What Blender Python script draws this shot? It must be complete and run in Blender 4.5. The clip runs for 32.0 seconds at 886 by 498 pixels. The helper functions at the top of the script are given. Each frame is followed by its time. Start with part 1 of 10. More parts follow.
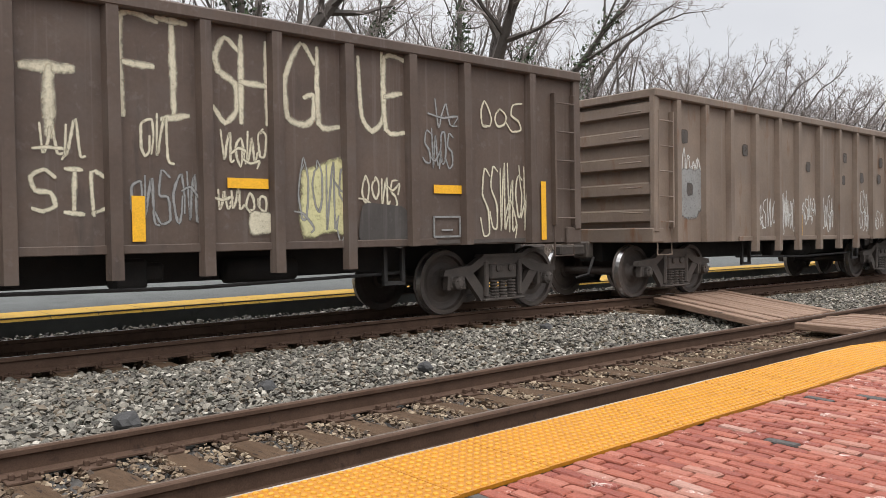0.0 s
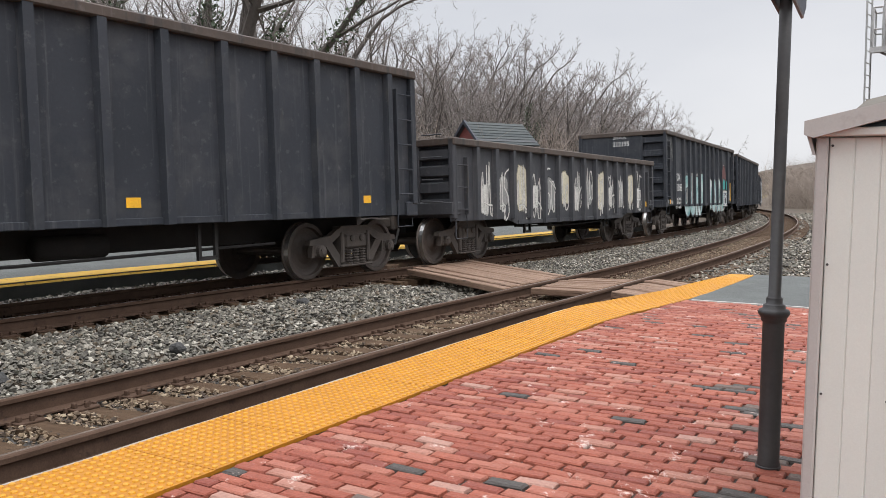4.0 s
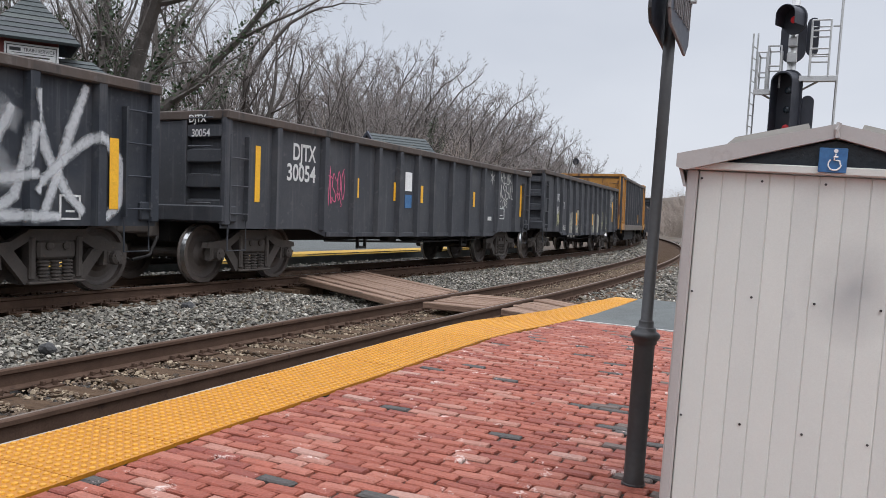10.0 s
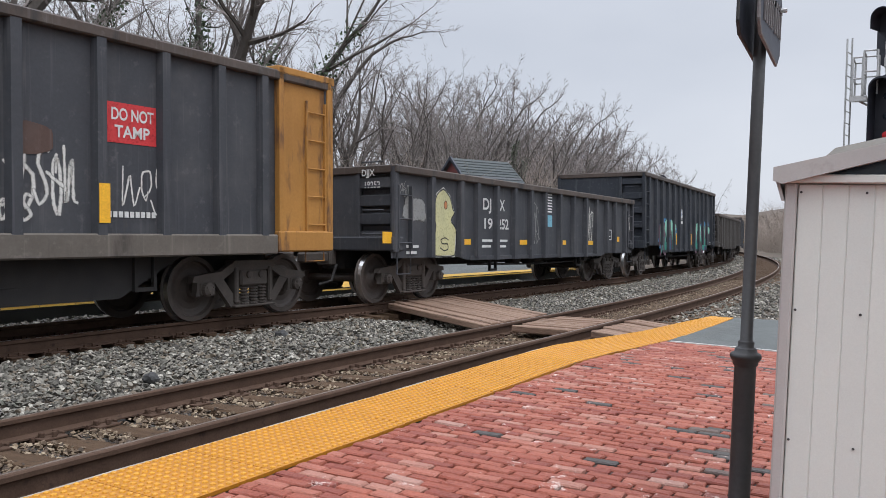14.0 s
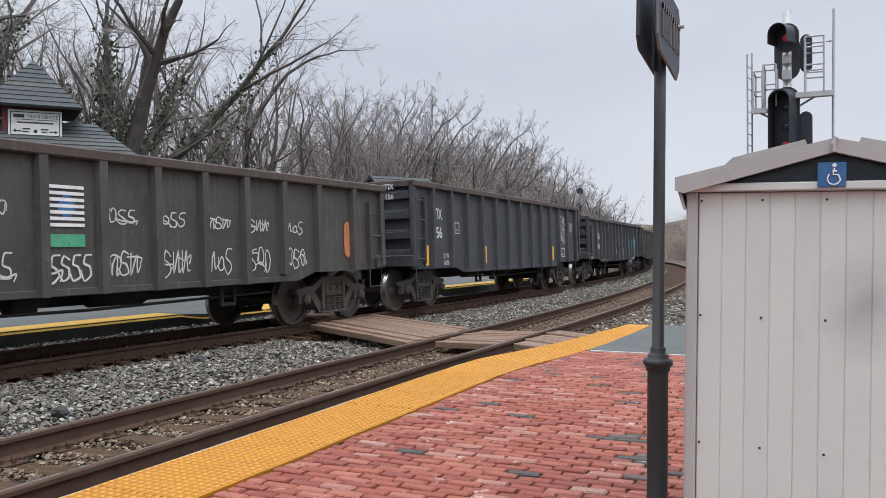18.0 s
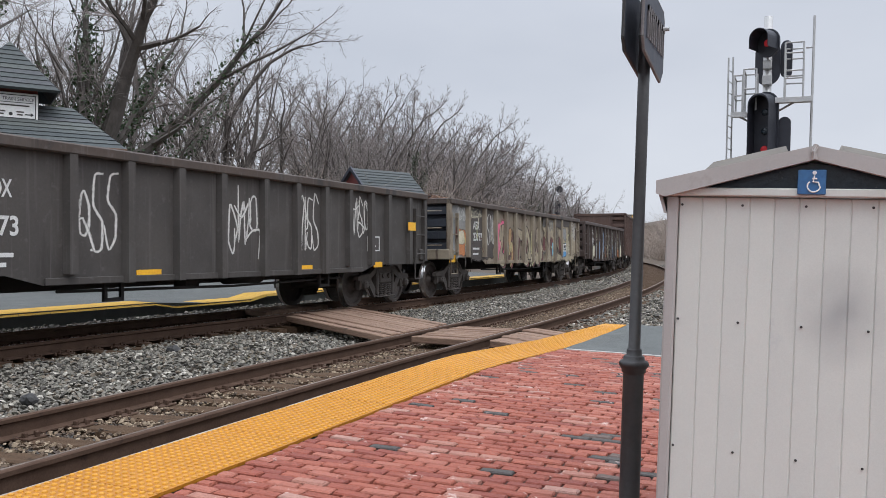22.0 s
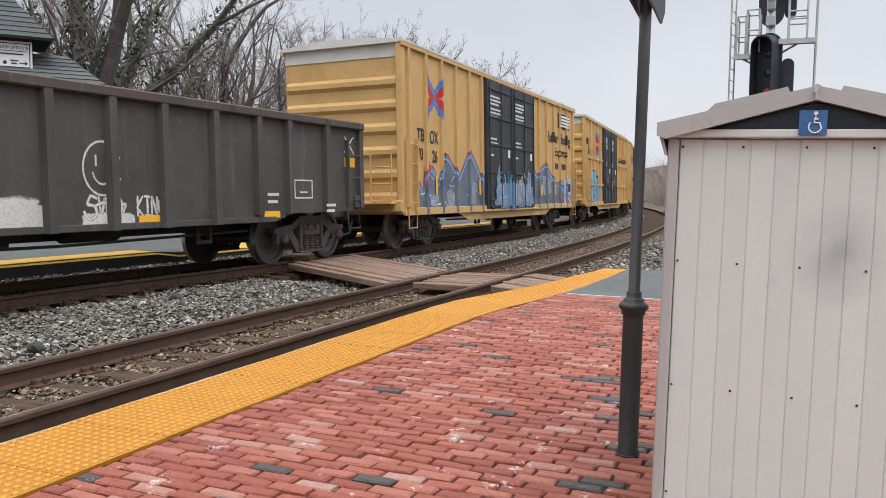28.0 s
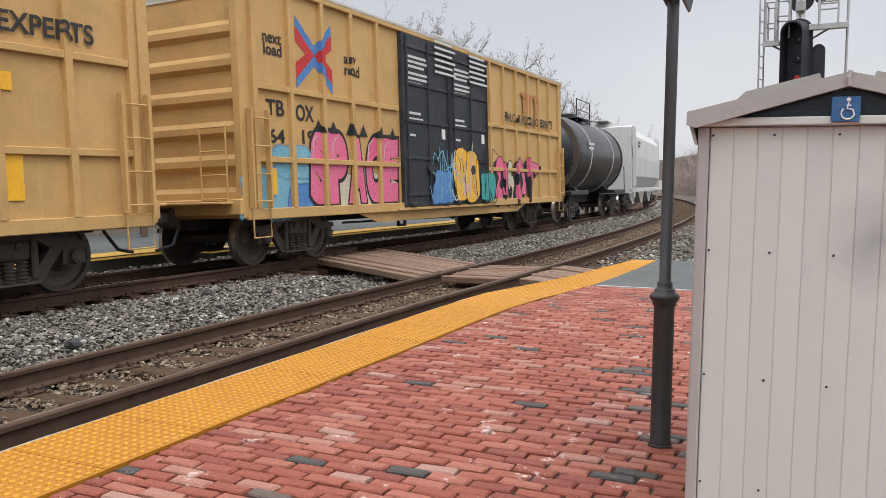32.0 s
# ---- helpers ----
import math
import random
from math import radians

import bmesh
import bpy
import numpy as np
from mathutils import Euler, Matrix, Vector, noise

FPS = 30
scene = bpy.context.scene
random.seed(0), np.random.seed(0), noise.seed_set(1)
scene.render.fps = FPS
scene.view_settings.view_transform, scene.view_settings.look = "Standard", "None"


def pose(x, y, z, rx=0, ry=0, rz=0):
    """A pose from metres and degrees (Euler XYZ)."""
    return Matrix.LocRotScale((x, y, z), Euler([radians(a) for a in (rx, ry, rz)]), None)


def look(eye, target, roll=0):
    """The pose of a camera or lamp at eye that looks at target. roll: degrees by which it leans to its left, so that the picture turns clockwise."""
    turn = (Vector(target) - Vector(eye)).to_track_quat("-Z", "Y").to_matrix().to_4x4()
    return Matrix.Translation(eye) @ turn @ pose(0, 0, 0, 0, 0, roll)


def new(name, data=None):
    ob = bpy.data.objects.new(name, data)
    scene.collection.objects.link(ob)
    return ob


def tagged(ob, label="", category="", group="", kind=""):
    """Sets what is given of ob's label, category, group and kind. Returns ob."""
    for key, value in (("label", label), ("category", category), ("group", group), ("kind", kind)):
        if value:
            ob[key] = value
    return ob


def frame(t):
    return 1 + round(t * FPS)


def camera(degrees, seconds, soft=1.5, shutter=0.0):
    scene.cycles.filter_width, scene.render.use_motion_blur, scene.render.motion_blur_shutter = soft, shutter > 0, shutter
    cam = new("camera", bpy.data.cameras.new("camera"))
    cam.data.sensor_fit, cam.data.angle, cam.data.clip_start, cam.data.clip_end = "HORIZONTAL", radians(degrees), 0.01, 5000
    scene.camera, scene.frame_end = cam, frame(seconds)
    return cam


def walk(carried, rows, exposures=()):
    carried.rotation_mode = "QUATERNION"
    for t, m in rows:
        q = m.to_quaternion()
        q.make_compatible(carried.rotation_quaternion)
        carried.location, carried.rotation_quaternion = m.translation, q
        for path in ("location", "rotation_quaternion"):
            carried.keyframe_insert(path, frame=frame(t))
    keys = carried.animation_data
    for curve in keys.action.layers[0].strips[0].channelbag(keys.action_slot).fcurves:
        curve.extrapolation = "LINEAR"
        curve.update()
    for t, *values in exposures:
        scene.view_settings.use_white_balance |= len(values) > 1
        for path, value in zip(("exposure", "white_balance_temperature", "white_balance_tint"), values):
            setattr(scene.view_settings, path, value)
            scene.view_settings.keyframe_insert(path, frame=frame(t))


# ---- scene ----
cam = camera(56.8, 32.0, soft=0.62)
PATH = [
    (0, (-0.015, 0.021, 1.246), (1.311, 1.516, 1.165), 0.1),
    (0.5, (-0.034, 0.021, 1.21), (1.335, 1.472, 1.082), -0.4),
    (1, (-0.013, -0.028, 1.205), (1.408, 1.371, 1.045), -1.5),
    (1.5, (0.014, -0.128, 1.226), (1.501, 1.198, 1.047), -2.2),
    (2, (-0.036, -0.151, 1.256), (1.529, 1.083, 1.089), -2.5),
    (2.5, (-0.09, -0.094, 1.265), (1.544, 1.051, 1.115), -1.9),
    (3, (-0.111, -0.086, 1.262), (1.567, 0.992, 1.12), -0.9),
    (3.5, (-0.101, -0.098, 1.26), (1.595, 0.952, 1.117), -0.3),
    (5.5, (-0.09, -0.118, 1.256), (1.61, 0.926, 1.113), 0.0),
    (6, (-0.052, -0.132, 1.261), (1.662, 0.89, 1.129), 0.6),
    (6.5, (-0.048, -0.14, 1.271), (1.695, 0.834, 1.142), 1.8),
    (7, (-0.056, -0.128, 1.252), (1.709, 0.802, 1.114), 2.8),
    (7.5, (-0.065, -0.14, 1.254), (1.72, 0.749, 1.11), 3.7),
    (8, (-0.073, -0.154, 1.25), (1.728, 0.704, 1.11), 3.9),
    (8.5, (-0.06, -0.153, 1.252), (1.751, 0.685, 1.119), 3.8),
    (9, (-0.062, -0.165, 1.258), (1.757, 0.658, 1.142), 3.5),
    (9.5, (-0.057, -0.168, 1.257), (1.762, 0.656, 1.149), 3.3),
    (10, (-0.065, -0.16, 1.257), (1.751, 0.671, 1.151), 3.2),
    (10.5, (-0.062, -0.162, 1.251), (1.753, 0.672, 1.143), 3.1),
    (11, (-0.058, -0.165, 1.251), (1.757, 0.668, 1.138), 3.0),
    (11.5, (-0.054, -0.163, 1.257), (1.762, 0.667, 1.145), 3.0),
    (12, (-0.063, -0.16, 1.257), (1.753, 0.671, 1.149), 2.9),
    (12.5, (-0.059, -0.162, 1.258), (1.749, 0.689, 1.161), 2.7),
    (13, (-0.064, -0.158, 1.258), (1.725, 0.731, 1.173), 2.3),
    (13.5, (-0.071, -0.158, 1.264), (1.686, 0.794, 1.194), 1.8),
    (14, (-0.068, -0.146, 1.262), (1.652, 0.872, 1.205), 1.3),
    (14.5, (-0.07, -0.136, 1.263), (1.619, 0.936, 1.212), 0.9),
    (16.5, (-0.046, -0.164, 1.259), (1.687, 0.833, 1.211), -0.4),
    (17, (-0.042, -0.171, 1.259), (1.722, 0.771, 1.219), -0.4),
    (17.5, (-0.048, -0.173, 1.262), (1.742, 0.719, 1.235), -0.4),
    (18, (-0.041, -0.175, 1.261), (1.767, 0.679, 1.247), -0.4),
    (18.5, (-0.041, -0.18, 1.261), (1.781, 0.644, 1.259), -0.4),
    (19, (-0.035, -0.183, 1.265), (1.794, 0.625, 1.268), -0.3),
    (19.5, (-0.037, -0.178, 1.268), (1.796, 0.621, 1.265), -0.0),
    (20, (-0.046, -0.168, 1.269), (1.785, 0.636, 1.264), 0.4),
    (20.5, (-0.042, -0.168, 1.27), (1.785, 0.644, 1.263), 0.8),
    (21, (-0.025, -0.165, 1.269), (1.801, 0.65, 1.262), 1.2),
    (21.5, (-0.023, -0.164, 1.272), (1.806, 0.646, 1.261), 1.2),
    (22, (-0.023, -0.163, 1.27), (1.807, 0.643, 1.243), 1.1),
    (22.5, (-0.027, -0.167, 1.26), (1.804, 0.636, 1.211), 0.9),
    (23, (-0.033, -0.167, 1.263), (1.799, 0.633, 1.179), 0.8),
    (23.5, (-0.033, -0.172, 1.265), (1.798, 0.625, 1.158), 0.9),
    (24, (-0.038, -0.174, 1.265), (1.79, 0.626, 1.139), 1.1),
    (24.5, (-0.035, -0.175, 1.263), (1.789, 0.634, 1.127), 1.2),
    (26.5, (-0.052, -0.171, 1.264), (1.757, 0.67, 1.122), 0.9),
    (27, (-0.066, -0.174, 1.262), (1.749, 0.654, 1.118), 0.9),
    (27.5, (-0.051, -0.17, 1.261), (1.77, 0.644, 1.113), 0.8),
    (28, (-0.039, -0.167, 1.261), (1.786, 0.636, 1.105), 0.6),
    (28.5, (-0.033, -0.164, 1.263), (1.792, 0.638, 1.103), 0.4),
    (29, (-0.03, -0.161, 1.26), (1.791, 0.648, 1.094), 0.2),
    (29.5, (-0.043, -0.163, 1.26), (1.774, 0.657, 1.088), 0.2),
    (30, (-0.056, -0.164, 1.257), (1.755, 0.665, 1.081), 0.1),
    (30.5, (-0.057, -0.167, 1.259), (1.751, 0.669, 1.076), -0.1),
    (31, (-0.054, -0.168, 1.26), (1.751, 0.674, 1.077), -0.3),
    (31.5, (-0.054, -0.17, 1.261), (1.747, 0.681, 1.081), -0.4),
    (32, (-0.06, -0.165, 1.26), (1.736, 0.698, 1.088), -0.3),
]
# the picture is a little brighter and warmer at the start, cooler in the middle
EXPOSURE = [(0, 0.24, 6700, 10), (1, 0.32, 6700, 10), (2, 0.36, 6600, 10), (3, 0.16, 6550, 10), (6, 0.14, 6650, 10), (7, 0.07, 6450, 10), (8, 0.08, 6350, 10), (10, 0.0, 6200, 10), (17, 0.0, 6150, 10), (21, -0.05, 6150, 10), (24, -0.02, 6150, 10), (27, 0.12, 6350, 10), (29, 0.04, 6400, 10), (32, 0.0, 6500, 10)]
walk(cam, [(t, look(eye, target, roll)) for t, eye, target, roll in PATH], EXPOSURE)

# ---- track lines ----
SPEED = 10.15
GRADE = 0.009


def fall(x):
    """The gentle fall of the whole site along the line."""
    return -GRADE * min(max(x - 8.0, 0.0), 160.0)


def line(x0, y0, heading, bends, length=520.0, step=0.25):
    """A track's centre line as arrays of arc length, x, y and heading; arc length 0 lies at x0."""
    s = np.arange(int(length / step)) * step
    bend = np.zeros(len(s))
    for start, k in bends:
        bend[s >= start] = k
    turn = heading + np.cumsum(bend) * step
    return s, x0 + np.cumsum(np.cos(turn)) * step, y0 + np.cumsum(np.sin(turn)) * step, turn


LINE_1 = line(-60, 5.4, -0.0095, [(68, 1 / 250), (115, 1 / 330), (150, 0)])
LINE_2 = line(-60, 10.7, -0.02, [(74, 1 / 255), (135, 0)])


def on_line(track, s):
    """x, y and heading at arc length s, counted from x = 0."""
    a, x, y, h = track
    s = s + 60
    if s < 0:
        return x[0] + s * math.cos(h[0]), y[0] + s * math.sin(h[0]), h[0]
    return float(np.interp(s, a, x)), float(np.interp(s, a, y)), float(np.interp(s, a, h))


# ---- light ----
world = bpy.data.worlds.new("overcast")
scene.world = world
world.use_nodes = True
wn, wl = world.node_tree.nodes, world.node_tree.links
wn.clear()
w_out, w_bg, w_sky, w_mix = (wn.new("ShaderNode" + k) for k in ("OutputWorld", "Background", "TexSky", "MixRGB"))
w_sky.sky_type, w_sky.sun_disc = "NISHITA", False
w_sky.sun_elevation, w_sky.sun_rotation = radians(42), radians(200)
w_dim = wn.new("ShaderNodeVectorMath")
w_dim.operation = "SCALE"
w_dim.inputs["Scale"].default_value = 0.10
w_noise, w_ramp, w_co, w_map = (wn.new("ShaderNode" + k) for k in ("TexNoise", "ValToRGB", "TexCoord", "Mapping"))
w_map.inputs["Scale"].default_value = (1.0, 1.0, 2.6)
w_noise.inputs["Scale"].default_value, w_noise.inputs["Detail"].default_value = 1.6, 5.0
w_ramp.color_ramp.elements[0].position, w_ramp.color_ramp.elements[1].position = 0.3, 0.72
w_ramp.color_ramp.elements[0].color = (0.625, 0.645, 0.695, 1)
w_ramp.color_ramp.elements[1].color = (0.765, 0.775, 0.81, 1)
wl.new(w_co.outputs["Generated"], w_map.inputs["Vector"])
wl.new(w_map.outputs["Vector"], w_noise.inputs["Vector"])
wl.new(w_noise.outputs["Fac"], w_ramp.inputs["Fac"])
wl.new(w_sky.outputs["Color"], w_dim.inputs[0])
w_mix.inputs["Fac"].default_value = 0.94
wl.new(w_dim.outputs["Vector"], w_mix.inputs["Color1"])
wl.new(w_ramp.outputs["Color"], w_mix.inputs["Color2"])
# an overcast sky is brightest overhead
w_sep, w_up, w_grow = wn.new("ShaderNodeSeparateXYZ"), wn.new("ShaderNodeMapRange"), wn.new("ShaderNodeVectorMath")
w_up.interpolation_type = "SMOOTHSTEP"
for k_, v_ in (("From Min", 0.22), ("From Max", 0.95), ("To Min", 1.0), ("To Max", 3.4)):
    w_up.inputs[k_].default_value = v_
w_grow.operation = "SCALE"
wl.new(w_co.outputs["Generated"], w_sep.inputs["Vector"])
wl.new(w_sep.outputs["Z"], w_up.inputs["Value"])
wl.new(w_mix.outputs["Color"], w_grow.inputs[0])
wl.new(w_up.outputs["Result"], w_grow.inputs["Scale"])
wl.new(w_grow.outputs["Vector"], w_bg.inputs["Color"])
w_bg.inputs["Strength"].default_value = 1.0
wl.new(w_bg.outputs["Background"], w_out.inputs["Surface"])
sun = new("sun", bpy.data.lights.new("sun", "SUN"))
sun.data.energy, sun.data.angle, sun.data.color = 1.3, radians(30), (1.0, 0.97, 0.93)
sun.matrix_world = look((0, 0, 30), (9, 12, 2))


# ---- materials ----
def surf(name, a, b, scale=3.0, rough=0.7, metal=0.0, bump=0.15, fine=70.0, streak=0.0, dark=None, dark_at=0.62, dust=None, stretch=(1, 1, 1), gloss=0.5, ragged=8.0, mottle=0.39, spray=False, fade=None, dents=False, thin=1.0):
    """A worn surface: two tones by large noise, fine grain, bump, and where asked vertical streaks of a third tone."""
    m = bpy.data.materials.new(name)
    m.use_nodes = True
    n, l = m.node_tree.nodes, m.node_tree.links
    bs = n["Principled BSDF"]
    co, info = n.new("ShaderNodeTexCoord"), n.new("ShaderNodeObjectInfo")
    mp = n.new("ShaderNodeMapping")
    mp.inputs["Scale"].default_value = stretch
    l.new(co.outputs["Object"], mp.inputs["Vector"])
    seed = n.new("ShaderNodeMath")
    seed.operation, seed.inputs[1].default_value = "MULTIPLY", 37.0
    l.new(info.outputs["Random"], seed.inputs[0])

    def noisy(sc, detail, vec=mp.outputs["Vector"]):
        t = n.new("ShaderNodeTexNoise")
        t.noise_dimensions = "4D"
        t.inputs["Scale"].default_value, t.inputs["Detail"].default_value, t.inputs["Roughness"].default_value = sc, detail, 0.62
        l.new(vec, t.inputs["Vector"])
        l.new(seed.outputs["Value"], t.inputs["W"])
        return t.outputs["Fac"]

    def ramp(fac, lo, hi):
        r = n.new("ShaderNodeMapRange")
        r.inputs["From Min"].default_value, r.inputs["From Max"].default_value = lo, hi
        l.new(fac, r.inputs["Value"])
        return r.outputs["Result"]

    def mix(fac, c1, c2, kind="MIX"):
        x = n.new("ShaderNodeMixRGB")
        x.blend_type = kind
        for sock, val in ((x.inputs["Fac"], fac), (x.inputs["Color1"], c1), (x.inputs["Color2"], c2)):
            if isinstance(val, (int, float)):
                sock.default_value = val
            elif isinstance(val, tuple):
                sock.default_value = (*val, 1)
            else:
                l.new(val, sock)
        return x.outputs["Color"]

    col = mix(ramp(noisy(scale, 5), 0.3, 0.7), a, b)
    grain = noisy(fine, 3)
    g = n.new("ShaderNodeMapRange")
    g.inputs["To Min"].default_value, g.inputs["To Max"].default_value = 1 - mottle, 1 + mottle
    l.new(grain, g.inputs["Value"])
    x = n.new("ShaderNodeVectorMath")
    x.operation = "MULTIPLY"
    l.new(col, x.inputs[0])
    l.new(g.outputs["Result"], x.inputs[1])
    col = x.outputs["Vector"]
    if dark:
        if streak:
            ms = n.new("ShaderNodeMapping")
            ms.inputs["Scale"].default_value = (ragged, ragged, streak)
            l.new(co.outputs["Object"], ms.inputs["Vector"])
            f = noisy(1.0, 5, ms.outputs["Vector"])
        else:
            f = noisy(scale * 2.3, 6)
        col = mix(ramp(f, dark_at, dark_at + 0.1), col, dark)
    if dust:
        # grime and scuffs at a larger and a finer size
        col = mix(ramp(noisy(1.7, 9), 0.5, 0.86), col, dust)
        col = mix(ramp(noisy(9.0, 8), 0.58, 0.8), col, tuple(v * 1.25 for v in dust))
        # run-off in narrow streaks
        runs = n.new("ShaderNodeMapping")
        runs.inputs["Scale"].default_value = (13.0, 13.0, 0.45)
        l.new(co.outputs["Object"], runs.inputs["Vector"])
        col = mix(ramp(noisy(1.0, 4, runs.outputs["Vector"]), 0.56, 0.9), col, tuple(v * 1.5 for v in dust))
    if fade:
        # paint that changes from a lower to an upper tone
        sep, up = n.new("ShaderNodeSeparateXYZ"), n.new("ShaderNodeMath")
        l.new(co.outputs["Object"], sep.inputs[0])
        up.operation = "MULTIPLY_ADD"
        l.new(noisy(2.2, 3), up.inputs[0])
        up.inputs[1].default_value = 0.5
        l.new(sep.outputs["Z"], up.inputs[2])
        col = mix(ramp(up.outputs["Value"], fade[0], fade[1]), col, fade[2])
    if spray:
        # thin and soft towards the rim of the sprayed patch
        rim, far, hole, both = n.new("ShaderNodeAttribute"), n.new("ShaderNodeMath"), n.new("ShaderNodeMath"), n.new("ShaderNodeMath")
        rim.attribute_name = "feather"
        far.operation = "MULTIPLY_ADD"
        l.new(noisy(14, 4), far.inputs[0])
        far.inputs[1].default_value = 1.0
        l.new(rim.outputs["Fac"], far.inputs[2])
        solid = n.new("ShaderNodeMapRange")
        for key, val in (("From Min", 0.8), ("From Max", 1.4), ("To Min", thin), ("To Max", 0.0)):
            solid.inputs[key].default_value = val
        l.new(far.outputs["Value"], solid.inputs["Value"])
        hole.operation, hole.inputs[1].default_value = "MULTIPLY", -0.45
        l.new(ramp(noisy(26, 5), 0.52, 0.72), hole.inputs[0])
        both.operation = "MULTIPLY_ADD"
        l.new(solid.outputs["Result"], both.inputs[0])
        l.new(hole.outputs["Value"], both.inputs[1])
        l.new(solid.outputs["Result"], both.inputs[2])
        l.new(both.outputs["Value"], bs.inputs["Alpha"])
    l.new(col, bs.inputs["Base Color"])
    bs.inputs["Metallic"].default_value = metal
    bs.inputs["Specular IOR Level"].default_value = gloss
    r = n.new("ShaderNodeMapRange")
    r.inputs["To Min"].default_value, r.inputs["To Max"].default_value = max(rough - 0.13, 0.03), min(rough + 0.13, 1)
    l.new(noisy(scale * 4, 3), r.inputs["Value"])
    l.new(r.outputs["Result"], bs.inputs["Roughness"])
    if bump:
        bp = n.new("ShaderNodeBump")
        bp.inputs["Strength"].default_value, bp.inputs["Distance"].default_value = bump, 0.01
        l.new(grain, bp.inputs["Height"])
        if dents:
            # bulged and dented sheet
            wide = n.new("ShaderNodeBump")
            wide.inputs["Strength"].default_value, wide.inputs["Distance"].default_value = 0.35, 0.04
            l.new(noisy(1.6, 2), wide.inputs["Height"])
            l.new(wide.outputs["Normal"], bp.inputs["Normal"])
        l.new(bp.outputs["Normal"], bs.inputs["Normal"])
    return m


def islands(name, stops, rough=0.85, bump=0.3, fine=45.0, lime=None, lime_at=0.64):
    """A surface of many loose pieces, each with a tone of its own."""
    m = surf(name, (1, 1, 1), (0.8, 0.8, 0.8), scale=9, rough=rough, bump=bump, fine=fine, dark=None)
    n, l = m.node_tree.nodes, m.node_tree.links
    bs = n["Principled BSDF"]
    geo, info, add, fr = n.new("ShaderNodeNewGeometry"), n.new("ShaderNodeObjectInfo"), n.new("ShaderNodeMath"), n.new("ShaderNodeMath")
    add.operation, fr.operation = "ADD", "FRACT"
    l.new(geo.outputs["Random Per Island"], add.inputs[0])
    l.new(info.outputs["Random"], add.inputs[1])
    l.new(add.outputs["Value"], fr.inputs[0])
    rp = n.new("ShaderNodeValToRGB")
    rp.color_ramp.interpolation = "CONSTANT"
    el = rp.color_ramp.elements
    while len(el) < len(stops):
        el.new(0.5)
    for e, (p, c) in zip(el, stops):
        e.position, e.color = p, (*c, 1)
    l.new(fr.outputs["Value"], rp.inputs["Fac"])
    old = bs.inputs["Base Color"].links[0].from_socket
    x = n.new("ShaderNodeMixRGB")
    x.blend_type, x.inputs["Fac"].default_value = "MULTIPLY", 1.0
    l.new(rp.outputs["Color"], x.inputs["Color1"])
    l.new(old, x.inputs["Color2"])
    out = x.outputs["Color"]
    if lime:
        t, r, y = n.new("ShaderNodeTexNoise"), n.new("ShaderNodeMapRange"), n.new("ShaderNodeMixRGB")
        pos = n.new("ShaderNodeNewGeometry")
        t.inputs["Scale"].default_value, t.inputs["Detail"].default_value, t.inputs["Roughness"].default_value = 4.5, 9, 0.8
        l.new(pos.outputs["Position"], t.inputs["Vector"])
        r.inputs["From Min"].default_value, r.inputs["From Max"].default_value = lime_at, lime_at + 0.05
        l.new(t.outputs["Fac"], r.inputs["Value"])
        l.new(r.outputs["Result"], y.inputs["Fac"])
        l.new(out, y.inputs["Color1"])
        y.inputs["Color2"].default_value = (*lime, 1)
        out = y.outputs["Color"]
    l.new(out, bs.inputs["Base Color"])
    return m


def lit(name, col, power):
    m = bpy.data.materials.new(name)
    m.use_nodes = True
    b = m.node_tree.nodes["Principled BSDF"]
    b.inputs["Base Color"].default_value = (*col, 1)
    b.inputs["Emission Color"].default_value, b.inputs["Emission Strength"].default_value = (*col, 1), power
    return m


BRICK = islands("brick", [(0, (0.265, 0.066, 0.038)), (0.22, (0.315, 0.088, 0.052)), (0.45, (0.225, 0.053, 0.033)), (0.62, (0.345, 0.115, 0.075)), (0.78, (0.28, 0.073, 0.043)), (0.88, (0.36, 0.16, 0.115)), (0.945, (0.37, 0.20, 0.155)), (0.957, (0.065, 0.056, 0.05)), (0.982, (0.12, 0.085, 0.07))], bump=1.0, fine=60, rough=0.72, lime=(0.60, 0.46, 0.41), lime_at=0.595)
SAND = surf("joint_sand", (0.028, 0.016, 0.013), (0.055, 0.033, 0.025), scale=8, rough=0.95, bump=0.5)
# domes lighter than the tile: worn tops plus dome shading put into colour
TACTILE_DOME = surf("worn_lit_dome_yellow", (0.55, 0.26, 0.012), (0.47, 0.213, 0.01), scale=5, rough=0.45, bump=0.05)
TACTILE = surf("tactile_yellow", (0.41, 0.166, 0.007), (0.34, 0.133, 0.005), scale=2.5, rough=0.55, bump=0.08, dark=(0.36, 0.18, 0.03), dark_at=0.66)
FAR_YELLOW = surf("worn_strip_yellow", (0.60, 0.36, 0.045), (0.5, 0.29, 0.035), scale=2.5, rough=0.75, bump=0.3, fine=30)
CONCRETE = surf("concrete", (0.36, 0.34, 0.31), (0.25, 0.235, 0.215), scale=5, rough=0.9, bump=0.4, dark=(0.13, 0.12, 0.11), dark_at=0.6)
ASPHALT = surf("asphalt", (0.105, 0.112, 0.107), (0.075, 0.08, 0.077), scale=2, rough=0.92, bump=0.6, fine=110, dark=(0.07, 0.072, 0.07), dark_at=0.6)
WHITE_LINE = surf("line_paint", (0.52, 0.5, 0.47), (0.34, 0.32, 0.3), scale=7, rough=0.8)
